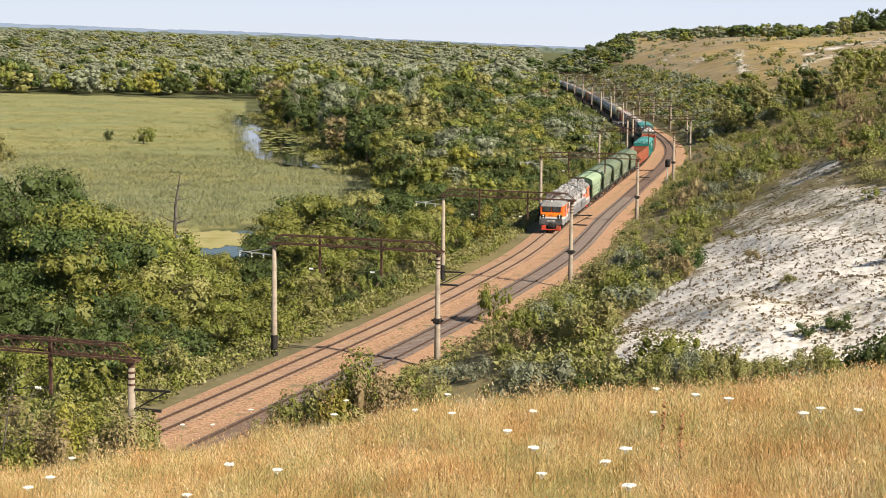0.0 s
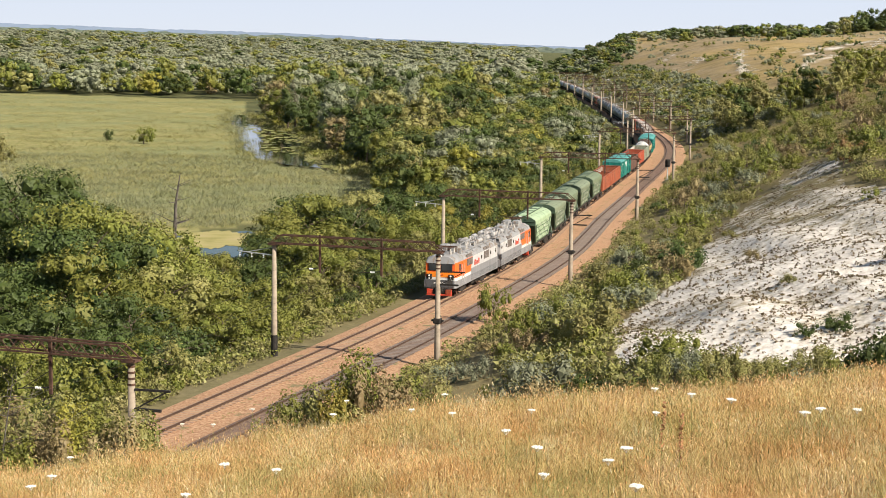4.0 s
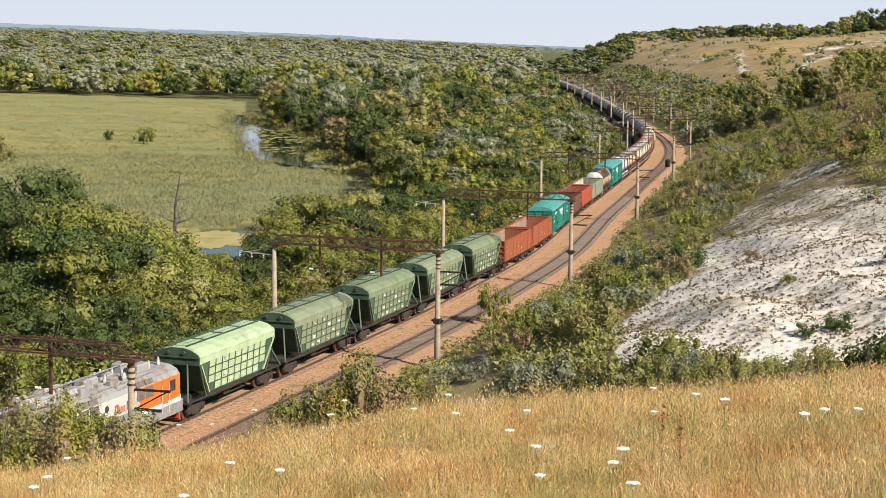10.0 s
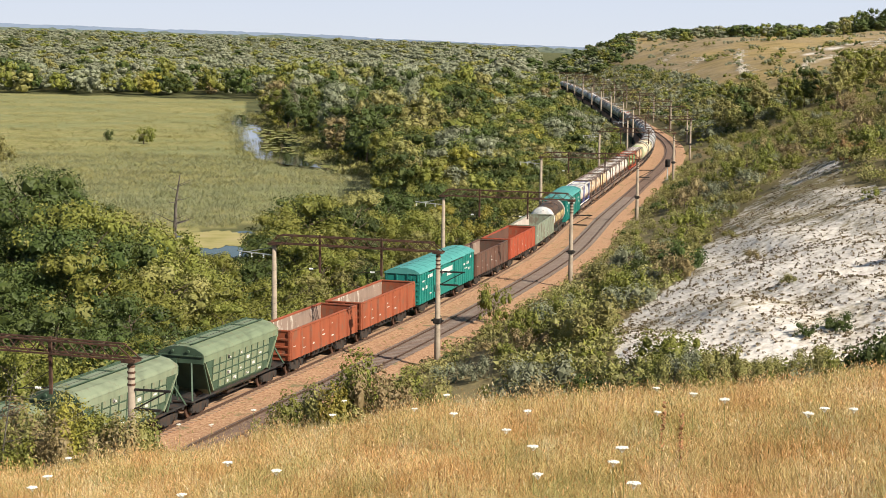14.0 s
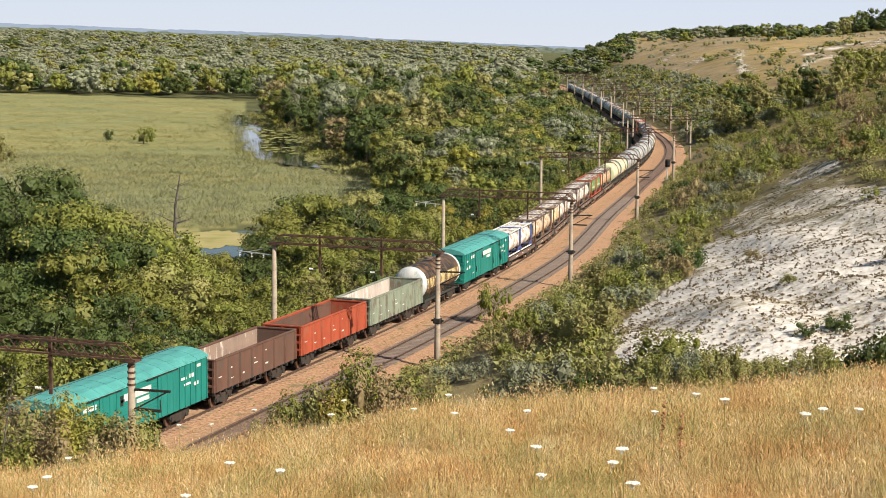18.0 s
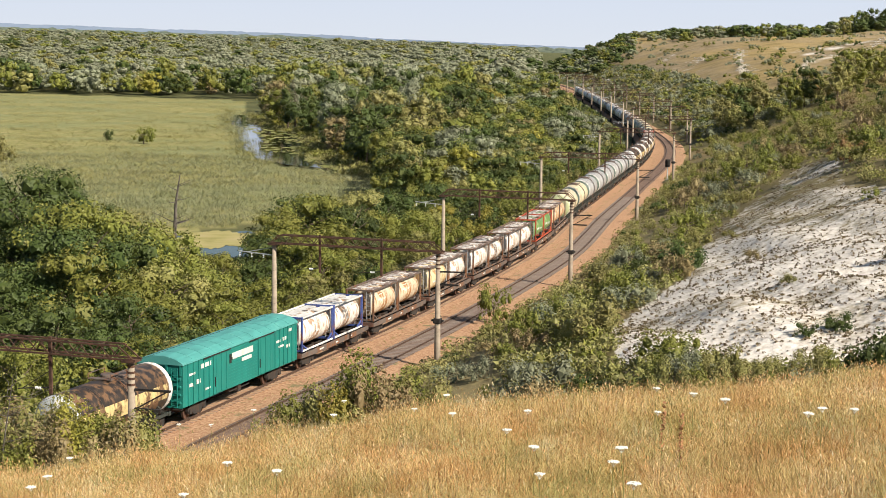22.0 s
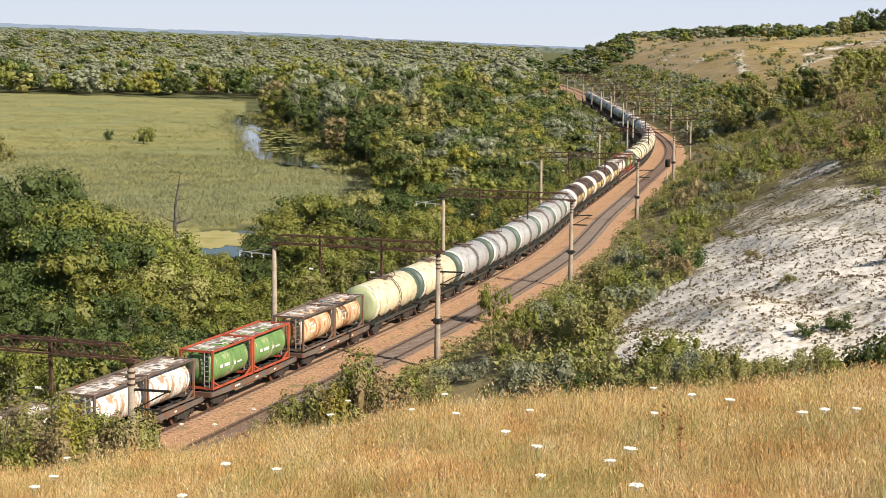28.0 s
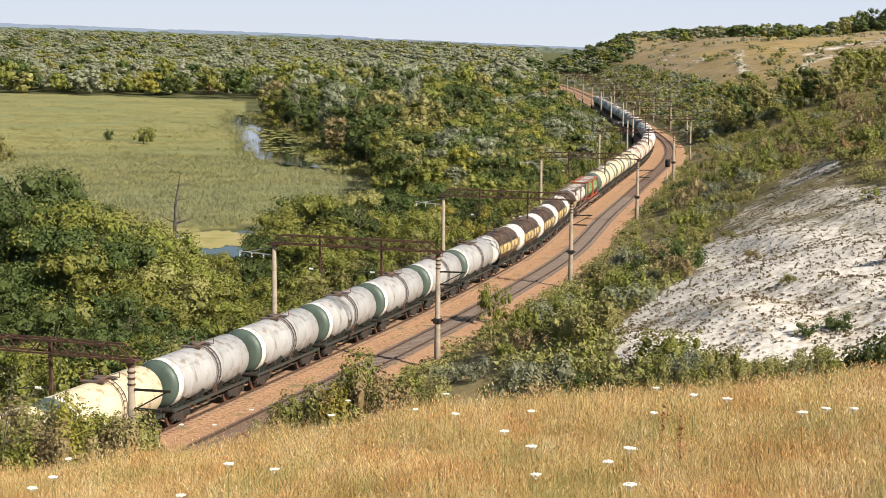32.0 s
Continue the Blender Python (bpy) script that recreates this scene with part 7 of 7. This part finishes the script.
    part("hand_brake", bm, M["p_under"], w)
    underframe(w, ln, M["p_under"])
    gear(w, ln, 11.7)
    return w, ln


def tank_profile(L2, r):
    return [(-L2, 0.02), (-L2 + 0.02, r * 0.45), (-L2 + 0.13, r * 0.80), (-L2 + 0.32, r * 0.95), (-L2 + 0.5, r), (L2 - 0.5, r), (L2 - 0.32, r * 0.95), (L2 - 0.13, r * 0.80), (L2 - 0.02, r * 0.45), (L2, 0.02)]


def tank_wagon(pm, label, end=None, band=None, stripe=None, ring=None, under="p_undergreen", lower=None):
    """A tank wagon: barrel, hatch, ladder, frame; optional painted ends, bands and a side stripe."""
    w = tagged(new("tank_wagon"), label, "tank wagon", "tank wagons")
    ln, L2, r, zc = 12.02, 5.45, 1.55, 2.62
    bm = B()
    lathe(bm, tank_profile(L2, r), 28, "y", (0, 0, zc))
    barrel = part("barrel", bm, M[pm], w, smooth=True)
    for y in (-2.6, 2.6):
        bm = B()
        lathe(bm, [(y - 0.05, r + 0.012), (y + 0.05, r + 0.012)], 28, "y", (0, 0, zc))
        part("weld_band", bm, M[pm], barrel)
    if end:
        bm = B()
        lathe(bm, [(u - 0.012, q + 0.004) for u, q in tank_profile(L2, r)[:5]], 28, "y", (0, 0, zc))
        part("painted_end", bm, M[end], barrel, "painted dished end", smooth=True)
    if band:
        for y0, y1, m in band:
            bm = B()
            lathe(bm, [(y0, r + 0.014), (y1, r + 0.014)], 28, "y", (0, 0, zc))
            part("painted_band", bm, M[m], barrel, smooth=False)
    if ring:
        bm = B()
        lathe(bm, [(0.1, r + 0.02), (0.14, r + 0.07), (0.62, r + 0.07), (0.66, r + 0.02)], 28, "y", (0, 0, zc))
        part("ladder_ring", bm, M[ring], barrel, "raised ring carrying the ladder")
    if stripe:
        for s in (-1, 1):
            bm = B()
            rows = []
            for a in (-16, -5, 6, 17):
                c, q = math.cos(radians(a)), math.sin(radians(a))
                rows.append((s * (r + 0.02) * c, zc + (r + 0.02) * q))
            vs = [[bm.verts.new((x, y, z)) for x, z in rows] for y in (-L2 + 0.55, L2 - 0.55)]
            for i in range(3):
                bm.faces.new((vs[0][i], vs[1][i], vs[1][i + 1], vs[0][i + 1]))
            part("side_stripe", bm, M[stripe], barrel)
    bm = B()
    lathe(bm, [(zc + r - 0.1, 0.42), (zc + r + 0.18, 0.42), (zc + r + 0.22, 0.36)], 14, "z", (0, 0.38, 0))
    part("hatch", bm, M["p_framegrey"], barrel, "round filling hatch")
    bm = B()
    box(bm, -0.75, 0.75, -0.55, -0.1, zc + r + 0.02, zc + r + 0.07)
    box(bm, -0.75, 0.75, 0.85, 1.3, zc + r + 0.02, zc + r + 0.07)
    for x in (-0.75, 0.75):
        beam(bm, (x, -0.55, zc + r), (x, -0.55, zc + r + 0.35), 0.04)
        beam(bm, (x, 1.3, zc + r), (x, 1.3, zc + r + 0.35), 0.04)
        beam(bm, (x, -0.55, zc + r + 0.35), (x, 1.3, zc + r + 0.35), 0.04)
    part("walkway", bm, M["p_framegrey"], w)
    bm = B()
    for s in (-1, 1):
        last = None
        for a in range(-40, 75, 14):
            p = (s * (r + 0.12) * math.cos(radians(a)), zc + (r + 0.12) * math.sin(radians(a)))
            for dy in (0.2, 0.58):
                if last:
                    beam(bm, (last[0], dy, last[1]), (p[0], dy, p[1]), 0.045)
            beam(bm, (p[0], 0.2, p[1]), (p[0], 0.58, p[1]), 0.035)
            last = p
        ladder(bm, s * 1.32, 0.39, 1.15, 1.75, 0.4)
    part("ladder", bm, M["p_framegrey"], w)
    for y in (-4.0, -1.3, 1.3, 4.0):
        bm = B()
        box(bm, -0.95, 0.95, y - 0.18, y + 0.18, 1.1, 1.45)
        for s in (-1, 1):
            beam(bm, (s * 1.0, y, 1.15), (s * 1.35, y, 1.75), 0.16, 0.3)
        part("saddle", bm, M[under], w)
    bm = B()
    for s in (-1, 1):
        box(bm, s * 1.32 - 0.05, s * 1.32 + 0.05, -5.4, 5.4, 1.0, 1.18)
        box(bm, -1.4, 1.4, s * 5.2 - 0.25, s * 5.2 + 0.25, 1.06, 1.22, 0.02)
        for k in range(6):
            y = s * (0.6 + k * 0.9)
            box(bm, -1.3, 1.3, y - 0.04, y + 0.04, 1.0, 1.12)
    part("side_frame", bm, M[under], w)
    underframe(w, ln, M[under])
    gear(w, ln, 7.8)
    return w, ln


def flat_wagon(label):
    w = tagged(new("flat_wagon"), label, "flat wagon", "container flat wagons")
    ln, L2 = 14.62, 6.7
    for s in (-1, 1):
        bm = B()
        loft(bm, [[(s * 1.40, -L2, 0.98), (s * 1.40, -L2, 1.28), (s * 1.40, L2, 1.28), (s * 1.40, L2, 0.98), (s * 1.40, 3.2, 0.88), (s * 1.40, -3.2, 0.88)], [(s * 1.48, -L2, 0.98), (s * 1.48, -L2, 1.28), (s * 1.48, L2, 1.28), (s * 1.48, L2, 0.98), (s * 1.48, 3.2, 0.88), (s * 1.48, -3.2, 0.88)]])
        part("side_beam", bm, M["p_framegrey"], w, "fish-bellied side beam")
        bm = B()
        for y, l in ((-3.4, 0.8), (-0.2, 0.4), (2.8, 0.3)):
            box(bm, s * 1.49 - 0.012, s * 1.49 + 0.012, y, y + l, 1.05, 1.15)
        part("marking", bm, M["p_marking"], w)
    bm = B()
    for i in range(9):
        y = -L2 + 0.1 + i * (2 * L2 - 0.2) / 8
        box(bm, -1.40, 1.40, y - 0.1, y + 0.1, 1.04, 1.24)
    box(bm, -0.3, 0.3, -L2, L2, 0.95, 1.2)
    part("cross_beam", bm, M["p_under"], w)
    bm = B()
    for s in (-1, 1):
        box(bm, -1.42, 1.42, s * L2 - 0.08, s * L2 + 0.08, 0.95, 1.3, 0.02)
    part("end_beam", bm, M["p_gonbrown"], w)
    underframe(w, ln, M["p_under"])
    gear(w, ln, 9.72)
    return w, ln


def tank_container(pm, frame_m, label, blank=0):
    """A 20 ft tank container: frame of posts and rails round a tank, walkway on top."""
    w = tagged(new("tank_container"), label, "tank container", "tank containers")
    hx, hy, h = 1.219, 3.0, 2.59
    pale = frame_m == "p_frameblue"
    bm = B()
    lathe(bm, tank_profile(2.82, 1.17), 24, "y", (0, 0, 1.36))
    t = part("tank", bm, M[pm], w, "streaked cylindrical tank", smooth=True)
    for y in (-1.4, 0.0, 1.4):
        bm = B()
        lathe(bm, [(y - 0.04, 1.185), (y + 0.04, 1.185)], 24, "y", (0, 0, 1.36))
        part("tank_band", bm, M[pm], t)
    for sx in (-1, 1):
        for sy in (-1, 1):
            bm = B()
            box(bm, sx * (hx - 0.07) - 0.07, sx * (hx - 0.07) + 0.07, sy * (hy - 0.08) - 0.08, sy * (hy - 0.08) + 0.08, 0, h, 0.01)
            p = part("post", bm, M[frame_m], w)
            bm = B()
            beam(bm, (sx * hx * 0.94, sy * (hy - 0.1), 0.55), (sx * hx * 0.94, sy * (hy - 1.1), 0.06), 0.09)
            part("brace", bm, M[frame_m], p)
        for z in (0.07, h - 0.06):
            bm = B()
            box(bm, sx * (hx - 0.05) - 0.05, sx * (hx - 0.05) + 0.05, -hy + 0.16, hy - 0.16, z - 0.06, z + 0.06)
            part("rail", bm, M["p_white" if pale else frame_m], w)
    for sy in (-1, 1):
        for z in (0.09, h - 0.09):
            bm = B()
            box(bm, -hx + 0.14, hx - 0.14, sy * (hy - 0.08) - 0.06, sy * (hy - 0.08) + 0.06, z - 0.07, z + 0.07)
            part("end_rail", bm, M[frame_m], w)
        bm = B()
        ladder(bm, 0.75, sy * (hy - 0.05), 0.15, h - 0.1, 0.35, "x")
        part("ladder", bm, M["p_pipegrey"], w)
    bm = B()
    box(bm, -0.95, -0.15, -hy + 0.2, hy - 0.2, h - 0.12, h - 0.07)
    box(bm, 0.25, 0.95, -hy + 0.2, -0.7, h - 0.12, h - 0.07)
    box(bm, 0.25, 0.95, 0.8, hy - 0.2, h - 0.12, h - 0.07)
    part("walkway", bm, M["p_white" if pale else "p_isotop"], w, "grated walkway")
    bm = B()
    for y in (-1.5, 0.1, 1.6):
        box(bm, -0.35, 0.45, y - 0.28, y + 0.28, h - 0.065, h - 0.03)
    part("top_cover", bm, M["p_white"], w)
    bm = B()
    lathe(bm, [(2.4, 0.28), (2.55, 0.28), (2.58, 0.2)], 12, "z", (0.1, 0.1, 0))
    part("manhole", bm, M["p_framegrey"], w)
    bm = B()
    r2 = random.Random(blank)
    for s in (-1, 1):
        for _ in range(4):
            y, a = r2.uniform(-2.0, 1.4), r2.uniform(-10, 35)
            x, z = s * 1.195 * math.cos(radians(a)), 1.36 + 1.195 * math.sin(radians(a))
            box(bm, x - 0.012, x + 0.012, y, y + r2.uniform(0.3, 0.8), z - 0.1, z + r2.uniform(0.0, 0.12))
    part("marking", bm, M["p_marking"], t)
    bm = B()
    for sy in (-1, 1):
        box(bm, -0.9, -0.45, sy * 2.86 - 0.02, sy * 2.86 + 0.02, 0.9, 1.2)
    part("hazard_plate", bm, M["p_framered"], t)
    return w


SPEED = 14.58
FRONT_S = s_at(126.0) + SPEED * 6.0   # where the locomotive's front stands at the start
movers = []                            # thing, place of its middle at the start, wheelbase, turned round
PROT = {}
place = [FRONT_S]


def couple(key, make, *args, turned=False):
    if key in PROT:
        w, ln = PROT[key]
        w = copy_thing(w, Matrix.Identity(4))
    else:
        made = make(*args)
        w, ln = made if isinstance(made, tuple) else (made, 16.42)
        PROT[key] = (w, ln)
    movers.append((w, place[0] + ln / 2, ln * 0.6, turned, 0.0, 0.0))
    place[0] += ln
    return w


def load(key, pm, frame_m, label, along, blank):
    """A tank container on the flat wagon coupled last."""
    mid = movers[-1 - (1 if along > 0 else 0)][1]
    if key in PROT:
        w = copy_thing(PROT[key], Matrix.Identity(4))
    else:
        w = PROT[key] = tank_container(pm, frame_m, label, blank)
    movers.append((w, mid, 14.62 * 0.6, False, along, 1.29))


couple("loco", loco_section)
couple("loco", loco_section, turned=True)
couple("hop_pale", hopper, "p_palegreen", "pale green grain hopper wagon with dark end walls")
for i in range(4):
    couple("hop_%d" % (i % 2), hopper, "p_hopgreen" if i % 2 else "p_hopgreen2", "dull green grain hopper wagon with panelled sides")
couple("gon_a", gondola, "p_gonred", "p_gonin", "faded red open wagon, empty but for pale sand")
couple("gon_b", gondola, "p_gonred", "p_gonin", "faded red-brown open wagon with sandy leftovers")
couple("box", boxcar, "teal boxcar with a light arched roof")
couple("gon_c", gondola, "p_gonbrown", "p_gonin", "dark brown rusty open wagon, empty", False)
couple("gon_d", gondola, "p_gonred2", "p_gonbrown", "bright red open wagon, empty", False)
couple("gon_e", gondola, "p_gongrey", "p_gonpale", "grey-green open wagon with pale dusty inside")
couple("tank_a", tank_wagon, "p_blacktank", "rusty black tank wagon with a stained yellow stripe and pale end", "p_paleend", [(5.0, 5.4, "p_white")], "p_stripe")
couple("box", boxcar, "teal boxcar with a light arched roof")
ISO = [("w", "p_isowhite", "p_frameblue", "white tank container in a blue frame"), ("r", "p_isorust", "p_framegrey", "rust-streaked cream tank container in a grey frame"), ("y", "p_isoyellow", "p_framegrey", "stained yellow tank container in a grey frame"),
       ("v", "p_isowhite", "p_framegrey", "dirty white tank container in a grey frame"), ("v", "p_isowhite", "p_framegrey", "dirty white tank container in a grey frame"), ("g", "p_isogreen", "p_framered", "green tank container in a red frame"), ("o", "p_isoorange", "p_framegrey", "orange-stained tank container in a dark frame")]
for i, (k, pm, fm, lb) in enumerate(ISO):
    couple("flat", flat_wagon, "dark flat wagon carrying two tank containers")
    load("iso_" + k, pm, fm, lb, -3.06, i)
    if k == "y":
        k, pm, fm, lb = ISO[3]
    load("iso_" + k, pm, fm, lb, 3.06, i)
couple("tank_y1", tank_wagon, "p_cream", "cream tank wagon with a green dished end", "p_endgreen", [(-5.0, -4.8, "p_white"), (5.0, 5.4, "p_bandgreen")], None, None)
couple("tank_y", tank_wagon, "p_cream", "cream tank wagon with a dark green end band", "p_bandgreen", [(-4.95, -4.5, "p_white")], None, None)
for i in range(6):
    couple("tank_s", tank_wagon, "p_silver", "silver tank wagon with a dark green end band", "p_bandgreen", [(-4.95, -4.3, "p_white")], None, "p_midgrey")
for i in range(5):
    couple("tank_b", tank_wagon, "p_blacktank", "black tank wagon with white ends and a cream stripe", "p_white", [(-4.95, -4.4, "p_white"), (4.3, 4.95, "p_white")], "p_stripe", None)
for k, pm, fm, lb in (ISO[3], ISO[5]):
    couple("flat", flat_wagon, "dark flat wagon carrying two tank containers")
    load("iso_" + k, pm, fm, lb, -3.06, 3)
    load("iso_" + k, pm, fm, lb, 3.06, 5)
for i in range(5):
    couple("tank_y", tank_wagon)
for i in range(4):
    couple("tank_r", tank_wagon, "p_rusttank", "rust-brown stained tank wagon with white ends", "p_white", [(-4.95, -4.4, "p_white")], None, None)
for i in range(7):
    couple("tank_b" if i % 4 == 2 else "tank_w", tank_wagon, "p_chalkwhite", "off-white stained tank wagon", "p_white", None, None, None)
i = 0
while place[0] < s_at(675) + SPEED * 31 - 6:
    i += 1
    couple(("tank_w", "tank_y", "tank_w", "tank_w", "tank_r", "tank_w")[i % 6], tank_wagon, "p_chalkwhite", "off-white stained tank wagon", "p_white", None, None, None)


def motions():
    """The train rolls along the line at an even speed."""
    for w, s0, base, turned, along, lift in movers:
        rows = []
        for t in range(0, 33):
            s = s0 - SPEED * t
            xa, ya, _ = on_track(s - base / 2)
            xb, yb, _ = on_track(s + base / 2)
            m = pose((xa + xb) / 2, (ya + yb) / 2, 0, 0, 0, math.degrees(math.atan2(-(xb - xa), yb - ya)))
            m = m @ pose(0, along, lift) @ pose(0, 0, 0, 0, 0, 180 if turned else 0)
            rows.append((t, m))
        walk(w, rows)
    # the umbels rock in a light wind
    for f, x, y, z, i in umbels:
        walk(f, [(t * 0.8, pose(x, y, z, 2.2 * math.sin(1.9 * t + i), 3.0 * math.sin(1.3 * t + 2.1 * i), 40 * i)) for t in range(41)])


motions()
